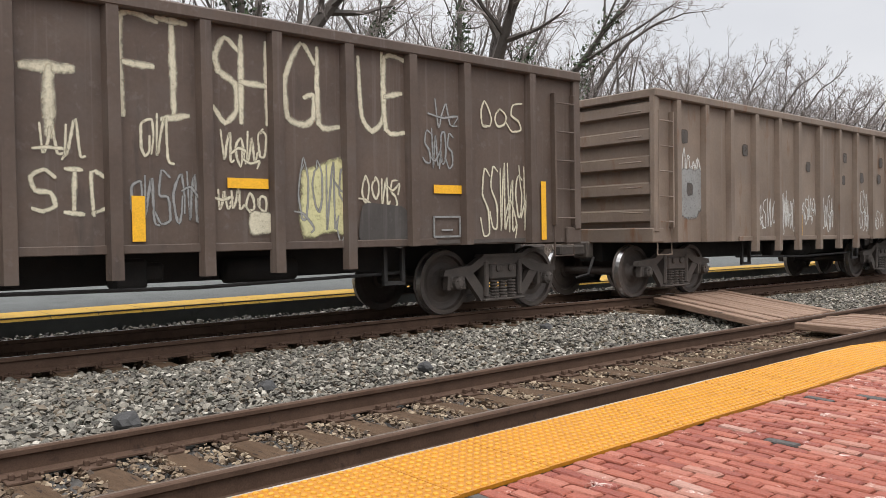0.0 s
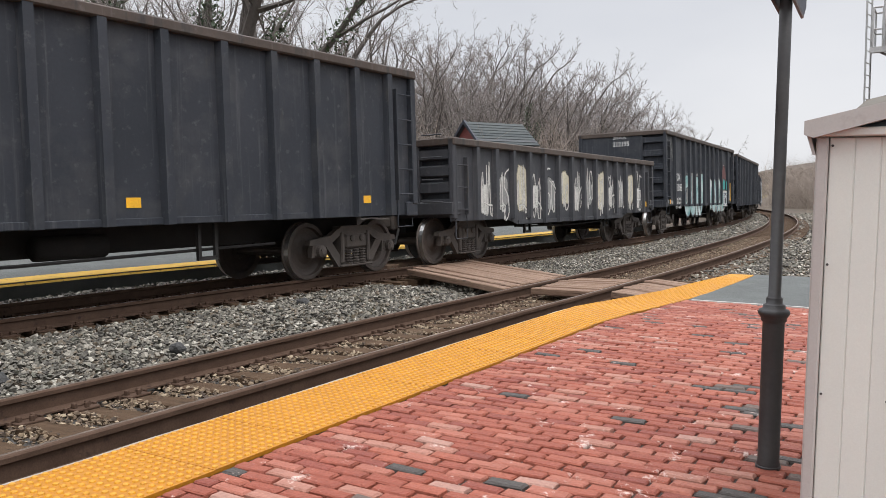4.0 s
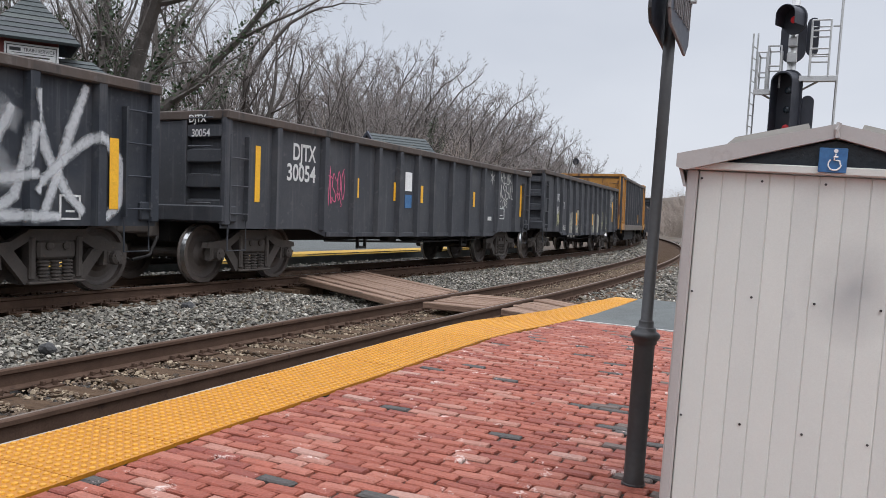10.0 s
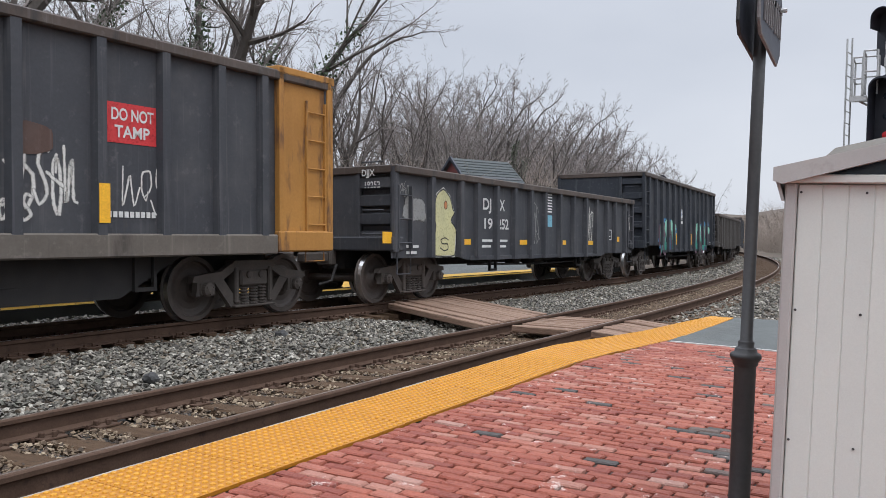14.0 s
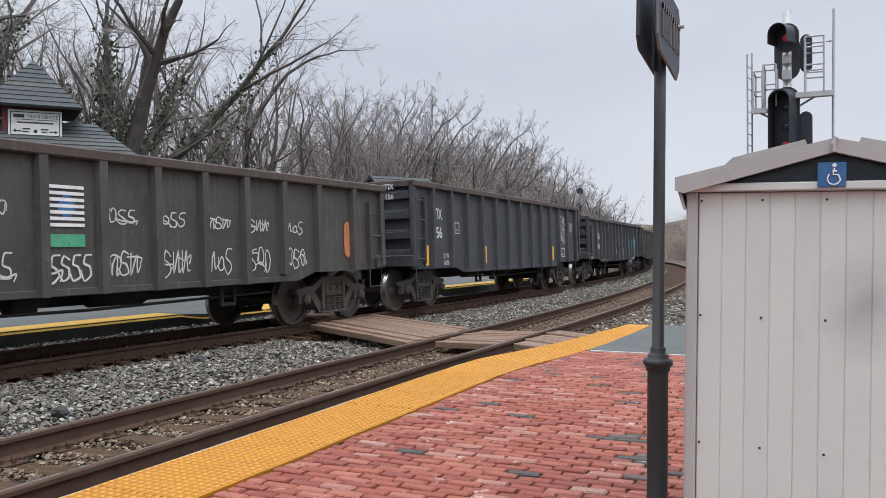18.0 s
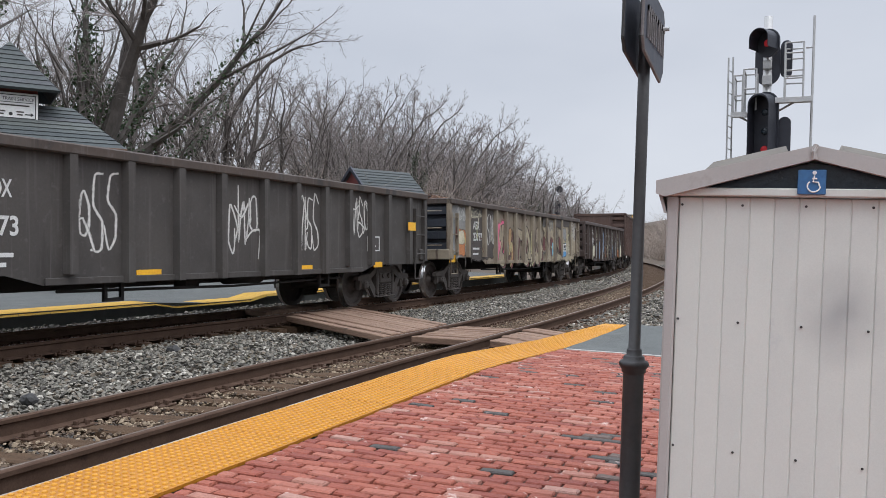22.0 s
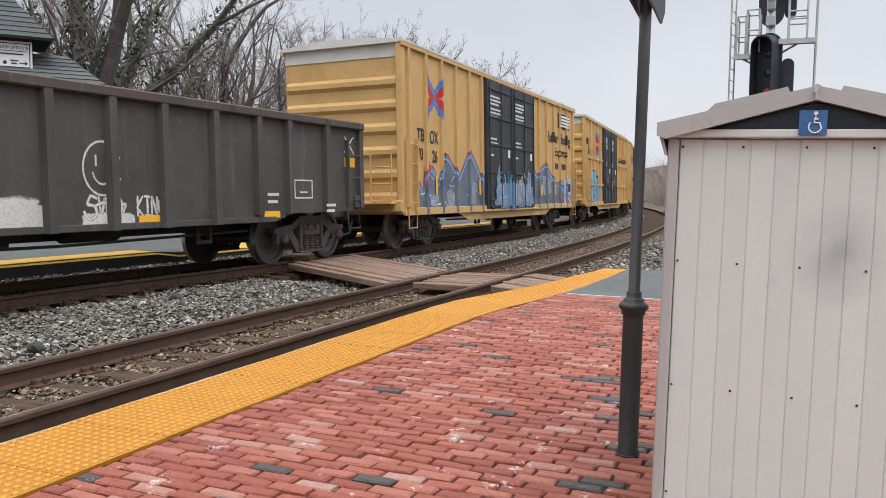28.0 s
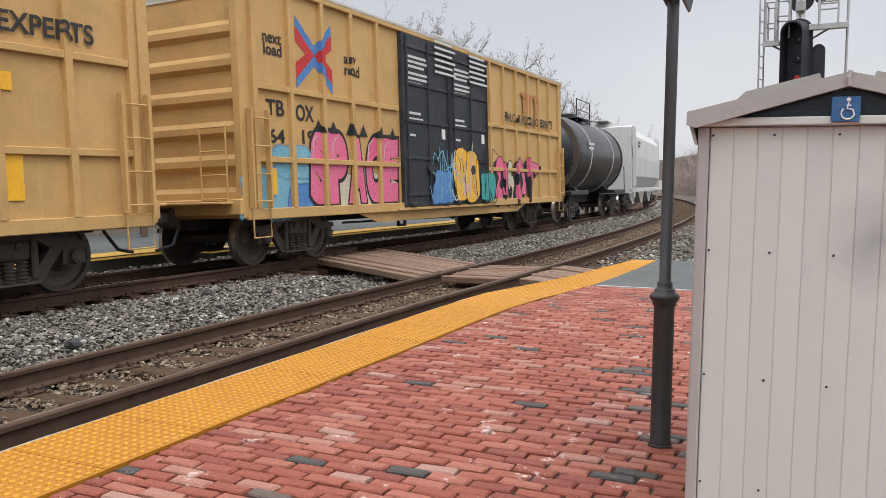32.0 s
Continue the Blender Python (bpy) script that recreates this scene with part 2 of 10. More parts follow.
STONES = islands("ballast_stone", [(0, (0.125, 0.116, 0.098)), (0.24, (0.19, 0.174, 0.144)), (0.46, (0.27, 0.246, 0.204)), (0.60, (0.075, 0.068, 0.058)), (0.76, (0.16, 0.13, 0.096)), (0.87, (0.44, 0.41, 0.35)), (0.935, (0.135, 0.132, 0.106))], rough=0.9, fine=60)
OILY_STONES = islands("track_stone", [(0, (0.115, 0.078, 0.05)), (0.25, (0.19, 0.138, 0.088)), (0.5, (0.06, 0.042, 0.029)), (0.66, (0.32, 0.25, 0.17)), (0.84, (0.14, 0.098, 0.062))], rough=0.9, fine=60)
BALLAST_BED = surf("ballast_bed", (0.05, 0.046, 0.042), (0.11, 0.102, 0.094), scale=22, rough=0.95, bump=1.0, fine=40)
TIE_WOOD = surf("tie_wood", (0.06, 0.036, 0.021), (0.105, 0.067, 0.041), scale=3, gloss=0.2, rough=0.95, bump=0.7, fine=30, stretch=(6, 1, 6), dark=(0.02, 0.014, 0.011), dark_at=0.58)
RAIL_RUST = surf("rail_rust", (0.066, 0.041, 0.029), (0.096, 0.061, 0.044), scale=5, gloss=0.1, rough=0.88, bump=0.25, fine=90, dark=(0.045, 0.03, 0.024), dark_at=0.6)
RAIL_HEAD = surf("rail_head", (0.55, 0.53, 0.51), (0.42, 0.39, 0.37), scale=4, rough=0.28, metal=1.0, bump=0.02)
RAIL_DULL = surf("rail_dull", (0.26, 0.21, 0.175), (0.12, 0.085, 0.065), scale=6, rough=0.4, metal=0.7, bump=0.1)
PLANK = surf("crossing_plank", (0.275, 0.185, 0.13), (0.15, 0.084, 0.054), scale=2.2, rough=0.88, bump=0.8, fine=24, stretch=(5, 0.35, 5), dark=(0.06, 0.04, 0.03), dark_at=0.57)
BLACK_ROCK = surf("dark_rock", (0.03, 0.03, 0.031), (0.06, 0.058, 0.056), scale=9, rough=0.8, bump=0.8, fine=30)
EARTH = surf("leaf_litter", (0.10, 0.074, 0.052), (0.065, 0.05, 0.036), scale=0.12, rough=0.97, bump=0.8, fine=2.2, dark=(0.20, 0.17, 0.10), dark_at=0.58)
CABINET = surf("cabinet_panel", (0.60, 0.615, 0.565), (0.545, 0.56, 0.52), scale=1.3, rough=0.5, bump=0.03, fine=220, mottle=0.09, dark=(0.44, 0.455, 0.46), dark_at=0.64)


def tone_spot(m, at, size, tone):
    """Mixes a soft, noise-broken spot of a given tone into a surface at a given place."""
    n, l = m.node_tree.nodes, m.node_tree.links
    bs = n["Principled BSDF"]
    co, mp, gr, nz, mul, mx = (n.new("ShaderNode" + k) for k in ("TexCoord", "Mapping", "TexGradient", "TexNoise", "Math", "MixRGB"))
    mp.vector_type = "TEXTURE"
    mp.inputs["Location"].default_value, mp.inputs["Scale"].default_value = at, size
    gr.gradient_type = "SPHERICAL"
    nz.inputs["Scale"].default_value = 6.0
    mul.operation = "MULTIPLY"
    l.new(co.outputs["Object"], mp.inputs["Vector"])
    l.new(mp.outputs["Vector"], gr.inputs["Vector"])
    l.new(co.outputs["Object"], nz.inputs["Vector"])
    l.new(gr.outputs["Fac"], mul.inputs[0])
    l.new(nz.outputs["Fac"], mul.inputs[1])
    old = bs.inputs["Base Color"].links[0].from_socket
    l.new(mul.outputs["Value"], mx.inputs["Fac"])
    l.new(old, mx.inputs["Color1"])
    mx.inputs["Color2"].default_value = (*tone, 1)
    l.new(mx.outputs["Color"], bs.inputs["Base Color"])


# a darker grey spot on the upper front, fading outwards
tone_spot(CABINET, (0.012, -0.09, 1.05), (0.3, 0.17, 0.2), (0.22, 0.225, 0.23))
CABINET_TRIM = surf("cabinet_trim", (0.42, 0.40, 0.38), (0.36, 0.345, 0.325), scale=2, rough=0.42, bump=0.03, fine=150, mottle=0.1, dark=(0.27, 0.245, 0.22), dark_at=0.6)
LID_COVER = surf("lid_cover", (0.30, 0.275, 0.25), (0.24, 0.22, 0.20), scale=2, rough=0.5, bump=0.03, mottle=0.12)
DARK_GLASS = surf("dark_vent", (0.012, 0.02, 0.03), (0.02, 0.032, 0.042), scale=3, rough=0.25)
BLUE_SIGN = surf("blue_sign", (0.03, 0.11, 0.27), (0.06, 0.17, 0.34), scale=12, rough=0.4, bump=0.02)
WHITE = surf("white_paint", (0.80, 0.79, 0.77), (0.70, 0.69, 0.67), scale=4, rough=0.6, bump=0.05)
POLE_BLACK = surf("post_black", (0.022, 0.021, 0.022), (0.035, 0.033, 0.032), scale=8, rough=0.5, bump=0.15, fine=50)
SIGN_BACK = surf("sign_back", (0.03, 0.035, 0.05), (0.045, 0.05, 0.065), scale=5, rough=0.6, bump=0.05)
SIGN_RIM = surf("sign_rim", (0.17, 0.155, 0.15), (0.11, 0.10, 0.10), scale=9, rough=0.6, bump=0.05)
GALV = surf("galvanised", (0.50, 0.50, 0.49), (0.40, 0.40, 0.395), scale=6, rough=0.45, metal=0.5, bump=0.08)
SIGNAL_BLACK = surf("signal_black", (0.018, 0.02, 0.028), (0.028, 0.03, 0.04), scale=5, rough=0.55, bump=0.06)
RED_LAMP = lit("red_lamp", (0.42, 0.02, 0.025), 0.28)
SHINGLE = islands("shingle", [(0, (0.075, 0.085, 0.085)), (0.3, (0.095, 0.105, 0.10)), (0.6, (0.06, 0.07, 0.072)), (0.8, (0.085, 0.09, 0.095))], rough=0.9, fine=60)
SIDING = surf("painted_siding", (0.20, 0.055, 0.05), (0.16, 0.045, 0.04), scale=4, rough=0.7, stretch=(1, 1, 4))
BROWN_WOOD = surf("brown_wood", (0.16, 0.10, 0.07), (0.11, 0.07, 0.05), scale=4, rough=0.8)
BARK = surf("bark", (0.125, 0.108, 0.096), (0.068, 0.06, 0.053), scale=3, rough=0.95, bump=0.8, fine=18, stretch=(1, 1, 0.3))
TWIG = surf("twig", (0.27, 0.238, 0.222), (0.205, 0.18, 0.166), scale=0.6, rough=0.95, bump=0)
BRUSH = surf("winter_brush", (0.35, 0.29, 0.245), (0.235, 0.195, 0.165), scale=0.3, rough=0.95, bump=0)
IVY = islands("ivy_leaf", [(0, (0.035, 0.06, 0.022)), (0.4, (0.05, 0.08, 0.03)), (0.75, (0.025, 0.045, 0.018))], rough=0.6, bump=0)
WHEEL_STEEL = surf("wheel_steel", (0.085, 0.066, 0.055), (0.055, 0.044, 0.038), scale=5, rough=0.6, bump=0.25, dark=(0.05, 0.042, 0.038), dark_at=0.6)
WHEEL_RIM = surf("wheel_rim", (0.72, 0.71, 0.70), (0.62, 0.61, 0.60), scale=5, rough=0.38, metal=1.0, bump=0.02)
TRUCK_IRON = surf("truck_iron", (0.056, 0.047, 0.041), (0.09, 0.074, 0.063), scale=5, rough=0.8, bump=0.35, dark=(0.12, 0.085, 0.062), dark_at=0.62)
UNDER_BLACK = surf("under_black", (0.016, 0.015, 0.015), (0.03, 0.027, 0.025), scale=4, rough=0.9, bump=0.2)


# ---- mesh helpers ----
class Geo:
    """Collects vertices and faces of one mesh."""

    def __init__(self):
        self.v, self.f, self.soft = [], [], None

    def add(self, verts, faces):
        b = len(self.v)
        self.v += [tuple(p) for p in verts]
        self.f += [tuple(b + i for i in q) for q in faces]
        return self

    def box(self, x0, x1, y0, y1, z0, z1):
        return self.add([(x, y, z) for z in (z0, z1) for x, y in ((x0, y0), (x1, y0), (x1, y1), (x0, y1))], [(3, 2, 1, 0), (4, 5, 6, 7), (0, 1, 5, 4), (1, 2, 6, 5), (2, 3, 7, 6), (3, 0, 4, 7)])

    def cbox(self, x0, x1, y0, y1, z0, z1, c=0.01):
        """A box with chamfered edges."""
        lo, hi = (x0, y0, z0), (x1, y1, z1)
        idx, vs = {}, []
        for cx in (0, 1):
            for cy in (0, 1):
                for cz in (0, 1):
                    s = (cx, cy, cz)
                    for ax in range(3):
                        p = [(hi[k] if s[k] else lo[k]) + (0 if k == ax else (-c if s[k] else c)) for k in range(3)]
                        idx[(s, ax)] = len(vs)
                        vs.append(p)
        fs = []
        for ax in range(3):
            u, w = [k for k in range(3) if k != ax]
            for side in (0, 1):
                q = []
                for a, b in ((0, 0), (1, 0), (1, 1), (0, 1)):
                    s = [0, 0, 0]
                    s[ax], s[u], s[w] = side, a, b
                    q.append(idx[(tuple(s), ax)])
                fs.append(q)
            for a in (0, 1):
                for b in (0, 1):
                    s0, s1 = [0, 0, 0], [0, 0, 0]
                    s0[u], s0[w], s1[u], s1[w], s1[ax] = a, b, a, b, 1
                    s0, s1 = tuple(s0), tuple(s1)
                    fs.append((idx[(s0, u)], idx[(s1, u)], idx[(s1, w)], idx[(s0, w)]))
        for s in ((a, b, c2) for a in (0, 1) for b in (0, 1) for c2 in (0, 1)):
            fs.append((idx[(s, 0)], idx[(s, 1)], idx[(s, 2)]))
        return self.add(vs, fs)

    def tube(self, pts, radii, n=8, caps=True):
        """A tube along points, one radius a point."""
        pts = [Vector(p) for p in pts]
        if isinstance(radii, (int, float)):
            radii = [radii] * len(pts)
        b, rings = len(self.v), len(pts)
        up = Vector((0.31, 0.17, 0.93))
        for i, p in enumerate(pts):
            d = (pts[min(i + 1, rings - 1)] - pts[max(i - 1, 0)]).normalized()
            a = d.cross(up)
            a = (a if a.length > 1e-3 else d.cross(Vector((1, 0, 0)))).normalized()
            c = d.cross(a)
            for k in range(n):
                t = 2 * math.pi * k / n
                self.v.append(tuple(p + radii[i] * (math.cos(t) * a + math.sin(t) * c)))
        for i in range(rings - 1):
            for k in range(n):
                k2 = (k + 1) % n
                self.f.append((b + i * n + k, b + i * n + k2, b + (i + 1) * n + k2, b + (i + 1) * n + k))
        if caps:
            self.f.append(tuple(b + k for k in range(n - 1, -1, -1)))
            self.f.append(tuple(b + (rings - 1) * n + k for k in range(n)))
        return self

    def lathe(self, profile, n=20, at=(0, 0, 0), axis="z", caps=True):
        """Turned round an axis: profile of (radius, height)."""
        b = len(self.v)
        for r, h in profile:
            for k in range(n):
                t = 2 * math.pi * k / n
                p = (r * math.cos(t), r * math.sin(t), h)
                p = p if axis == "z" else (p[0], p[2], p[1]) if axis == "y" else (p[2], p[0], p[1])
                self.v.append((p[0] + at[0], p[1] + at[1], p[2] + at[2]))
        for i in range(len(profile) - 1):
            for k in range(n):
                k2 = (k + 1) % n
                self.f.append((b + i * n + k, b + i * n + k2, b + (i + 1) * n + k2, b + (i + 1) * n + k))
        if caps:
            self.f.append(tuple(b + k for k in range(n)))
            self.f.append(tuple(b + (len(profile) - 1) * n + k for k in range(n)))
        return self

    def prism(self, poly, a, b, axis="y"):
        """A polygon pushed along an axis from a to b; the polygon lies in the other two axes, in their order."""
        k, n = len(self.v), len(poly)
        for h in (a, b):
            for p in poly:
                self.v.append((p[0], h, p[1]) if axis == "y" else (h, p[0], p[1]) if axis == "x" else (p[0], p[1], h))
        self.f += [tuple(range(k, k + n)), tuple(range(k + 2 * n - 1, k + n - 1, -1))]
        self.f += [(k + i, k + (i + 1) % n, k + n + (i + 1) % n, k + n + i) for i in range(n)]
        return self

    def sweep(self, profile, path):
        """An open or closed profile of (across, up) drawn along path rows of x, y, z, heading."""
        b, n = len(self.v), len(profile)
        for x, y, z, h in path:
            for o, u in profile:
                self.v.append((x - math.sin(h) * o, y + math.cos(h) * o, z + u))
        for i in range(len(path) - 1):
            for k in range(n):
                k2 = (k + 1) % n
                self.f.append((b + i * n + k, b + (i + 1) * n + k, b + (i + 1) * n + k2, b + i * n + k2))
        return self

    def mesh(self, name, smooth=False):
        m = bpy.data.meshes.new(name)
        m.from_pydata(self.v, [], self.f)
        m.update()
        bm = bmesh.new()
        bm.from_mesh(m)
        bmesh.ops.recalc_face_normals(bm, faces=bm.faces)
        bm.to_mesh(m)
        bm.free()
        if self.soft and len(self.soft) == len(self.v):
            m.attributes.new("feather", "FLOAT", "POINT").data.foreach_set("value", self.soft)
        if smooth:
            for p in m.polygons:
                p.use_smooth = True
        return m


def part(name, geo, material, parent=None, label="", smooth=False, at=None):
    """One mesh object, under a thing or a part. geo: a Geo, or mesh data to share."""
    me = geo if isinstance(geo, bpy.types.Mesh) else geo.mesh(name, smooth)
    if not me.materials:
        me.materials.append(material)
    ob = new(name, me)
    if parent:
        ob.parent = parent
    if at is not None:
        ob.matrix_basis = at
    if label:
        ob["label"] = label
    return ob


def thing(name, label, category, m=None, group=""):
    """An empty at the base of a thing made of parts."""
    ob = new(name)
    if m is not None:
        ob.matrix_basis = m
    return tagged(ob, label, category, group)


def setting(name, geo, material, label="", smooth=False):
    return tagged(part(name, geo, material, None, label, smooth), kind="structure")


# ---- ground ----
def ground_height(x, y):
    """The lie of the land: level by the line, wooded slopes beyond it."""
    base = fall(x) - 0.47
    line_y = on_line(LINE_2, x)[1] if x < 300 else 90
    back = max(0.0, y - line_y - 19.0)
    rise = 9.0 * (1 - math.exp(-back / 38.0)) * (0.55 + 0.45 * math.exp(-max(0, x - 20) / 60.0))
    side = max(0.0, -y - 22.0)
    rise += 6.0 * (1 - math.exp(-side / 60.0))
    end = max(0.0, x - 135.0) if y < line_y - 12 else 0.0
    rise += 9.0 * (1 - math.exp(-end / 50.0)) * min(1.0, max(0.0, (line_y - 12 - y) / 20.0))
    far = max(0.0, math.hypot(x, y) - 300.0)
    rise += 20.0 * (1 - math.exp(-far / 300.0))
    return base + rise + 0.3 * noise.noise(Vector((x * 0.05, y * 0.05, 0))) * min(1.0, rise)


def ground():
    xs = sorted({-2600, -1500, -800, -400, -200, -120, 2600, 1700, 1000, 700, 500, 400} | set(range(-80, 340, 8)))
    ys = sorted({-2600, -1500, -800, -400, -250, -160, -110, 2600, 1600, 1000, 600, 400, 300, 240} | set(range(-80, 200, 7)))
    g = Geo()
    g.v = [(x, y, ground_height(x, y)) for y in ys for x in xs]
    w = len(xs)
    g.f = [(j * w + i, j * w + i + 1, (j + 1) * w + i + 1, (j + 1) * w + i) for j in range(len(ys) - 1) for i in range(w - 1)]
    setting("ground", g, EARTH, "brown leaf litter and dry winter earth", smooth=True)


# ---- tracks ----
RAIL_H = 0.168
RAIL_PROFILE = [(-0.07, -RAIL_H), (0.07, -RAIL_H), (0.07, -RAIL_H + 0.012), (0.012, -RAIL_H + 0.03), (0.009, -0.05), (0.036, -0.036), (0.036, -0.008), (0.028, 0.0), (-0.028, 0.0), (-0.036, -0.008), (-0.036, -0.036), (-0.009, -0.05), (-0.012, -RAIL_H + 0.03), (-0.07, -RAIL_H + 0.012)]
HEAD_PROFILE = [(0.004, 0.0015), (0.0, -0.004), (0.031, -0.004), (0.025, 0.0015)]


def rail_path(track, off, z, s0, s1, step):
    rows, s = [], s0
    while s <= s1:
        x, y, h = on_line(track, s)
        px, py = x - math.sin(h) * off, y + math.cos(h) * off
        rows.append((px, py, z + fall(px), h))
        s += step if s < 90 else step * 2
    return rows


def tie_mesh(name, seed):
    rng = random.Random(seed)
    g = Geo()
    n = 12
    for k in range(n):
        y0, y1 = -1.3 + 2.6 * k / n, -1.3 + 2.6 * (k + 1) / n
        if k == 0:
            ring = [(-0.115 + rng.uniform(-0.01, 0.01), -0.12), (0.115, -0.12), (0.113 + rng.uniform(-0.01, 0.01), 0), (0.09, 0.012 + rng.uniform(-0.006, 0.006)), (-0.09, 0.012), (-0.113, 0)]
            b = len(g.v)
            g.v += [(a, y0, c) for a, c in ring]
        ring = [(-0.115 + rng.uniform(-0.01, 0.01), -0.12), (0.115 + rng.uniform(-0.01, 0.01), -0.12), (0.113 + rng.uniform(-0.01, 0.01), rng.uniform(-0.008, 0.004)), (0.09, 0.012 + rng.uniform(-0.008, 0.006)), (-0.09, 0.012 + rng.uniform(-0.008, 0.006)), (-0.113 + rng.uniform(-0.01, 0.01), 0)]
        g.v += [(a, y1, c) for a, c in ring]
        g.f += [(b + 6 * k + i, b + 6 * k + (i + 1) % 6, b + 6 * k + 6 + (i + 1) % 6, b + 6 * k + 6 + i) for i in range(6)]
    g.f += [tuple(range(6)), tuple(range(6 * n + 5, 6 * n - 1, -1))]
    return g.mesh(name)


def plate_mesh():
    """A tie plate with rail anchors and spike heads."""
    g = Geo()
    g.cbox(-0.1, 0.1, -0.19, 0.19, 0.0, 0.018, 0.004)
    for sx in (-0.055, 0.055):
        for sy in (-0.085, 0.085):
            g.cbox(sx - 0.016, sx + 0.016, sy - 0.016, sy + 0.03 if sy > 0 else sy + 0.016, 0.016, 0.055, 0.005)
        g.cbox(sx * 2.2 - 0.012, sx * 2.2 + 0.012, -0.1, 0.1, -0.01, 0.03, 0.004)
    g.cbox(-0.02, 0.012, 0.145, 0.175, 0.016, 0.06, 0.005)
    return g.mesh("tie_plate")


TIES = {}


def build_track(name, track, z_near, z_far, gauge_half, s0, s1, label, head):
    root = tagged(thing(name, label, "railway track"), kind="structure")
    zc, cant = (z_near + z_far) / 2, math.atan2(z_far - z_near, 2 * gauge_half)
    for off, z in ((-gauge_half, z_near), (gauge_half, z_far)):
        path = rail_path(track, off, z, s0, s1, 1.0)
        rail = part("rail", Geo().sweep(RAIL_PROFILE, path), RAIL_RUST, root, "rust-brown steel rail")
        part("rail_head", Geo().sweep(HEAD_PROFILE, path), head, rail, "worn running surface")
    ties = [tie_mesh("tie", k) for k in range(5)]
    plate = plate_mesh()
    rng = random.Random(7)
    TIES[name] = []
    far = Geo()
    s, k = s0, 0
    while s < s1:
        x, y, h = on_line(track, s)
        z = zc + fall(x) - RAIL_H - 0.032
        m = Matrix.Translation((x, y, z)) @ Matrix.Rotation(h + rng.uniform(-0.02, 0.02), 4, "Z") @ Matrix.Rotation(cant, 4, "X")
        TIES[name].append(s)
        if -3 < s < 34:
            t = part("tie", ties[k % 5], TIE_WOOD, root, at=m)
            for off in (-gauge_half, gauge_half):
                if s < 24:
                    part("tie_plate", plate, RAIL_RUST, t, at=Matrix.Translation((rng.uniform(-0.01, 0.01), off, 0.012)) @ (Matrix.Rotation(math.pi, 4, "Z") if off > 0 else Matrix()))
        else:
            cs = [m @ Vector((a, b, c)) for c in (-0.1, 0.012) for a, b in ((-0.11, -1.3), (0.11, -1.3), (0.11, 1.3), (-0.11, 1.3))]
            far.add(cs, [(4, 5, 6, 7), (0, 1, 5, 4), (1, 2, 6, 5), (2, 3, 7, 6), (3, 0, 4, 7)])
        s += 0.46 + rng.uniform(-0.04, 0.04)
        k += 1
    tagged(part("far_ties", far, TIE_WOOD, root), kind="stuff")
    return root


def bed():
    """The gravel bed under both tracks, a shallow bank."""
    for nm, track, lo, hi, z in (("track_bed_1", LINE_1, -2.1, 2.1, -0.44), ("track_bed_2", LINE_2, -2.3, 1.9, -0.44)):
        path = rail_path(track, 0, z, -14, 170, 2.0)
        g = Geo().sweep([(lo, -0.3), (hi, -0.3), (hi - 0.25, 0.0), (lo + 0.25, 0.0)], path)
        setting(nm, g, BALLAST_BED, "bed of crushed grey stone")


def pebble(rng):
    """A broken stone: an uneven low double pyramid."""
    n = 5
    ring = [(math.cos(2 * math.pi * k / n) * rng.uniform(0.7, 1.15), math.sin(2 * math.pi * k / n) * rng.uniform(0.7, 1.15), rng.uniform(-0.25, 0.3)) for k in range(n)]
    top = [(rng.uniform(-0.35, 0.35), rng.uniform(-0.35, 0.35), rng.uniform(0.45, 0.8)), (rng.uniform(-0.3, 0.3), rng.uniform(-0.3, 0.3), -0.7)]
    return ring + top, [(k, (k + 1) % n, n) for k in range(n)] + [((k + 1) % n, k, n + 1) for k in range(n)]


def strew(name, count, where, size, material, seed, label):
    rng = random.Random(seed)
    kinds = [pebble(rng) for _ in range(24)]
    vs, fs = [], []
    for _ in range(count):
        x, y, z = where(rng)
        v, q = kinds[rng.randrange(24)]
        r = rng.uniform(*size) * (1.5 if rng.random() < 0.1 else 1)
        m = Euler((rng.uniform(-0.6, 0.6), rng.uniform(-0.6, 0.6), rng.uniform(0, 6.3))).to_matrix()
        b = len(vs)
        vs += [tuple(m @ (Vector(p) * r) + Vector((x, y, z))) for p in v]
        fs += [tuple(b + i for i in f) for f in q]
    me = bpy.data.meshes.new(name)
    me.from_pydata(vs, [], fs)
    ob = part(name, me, material)
    return tagged(ob, label, "gravel", kind="stuff")


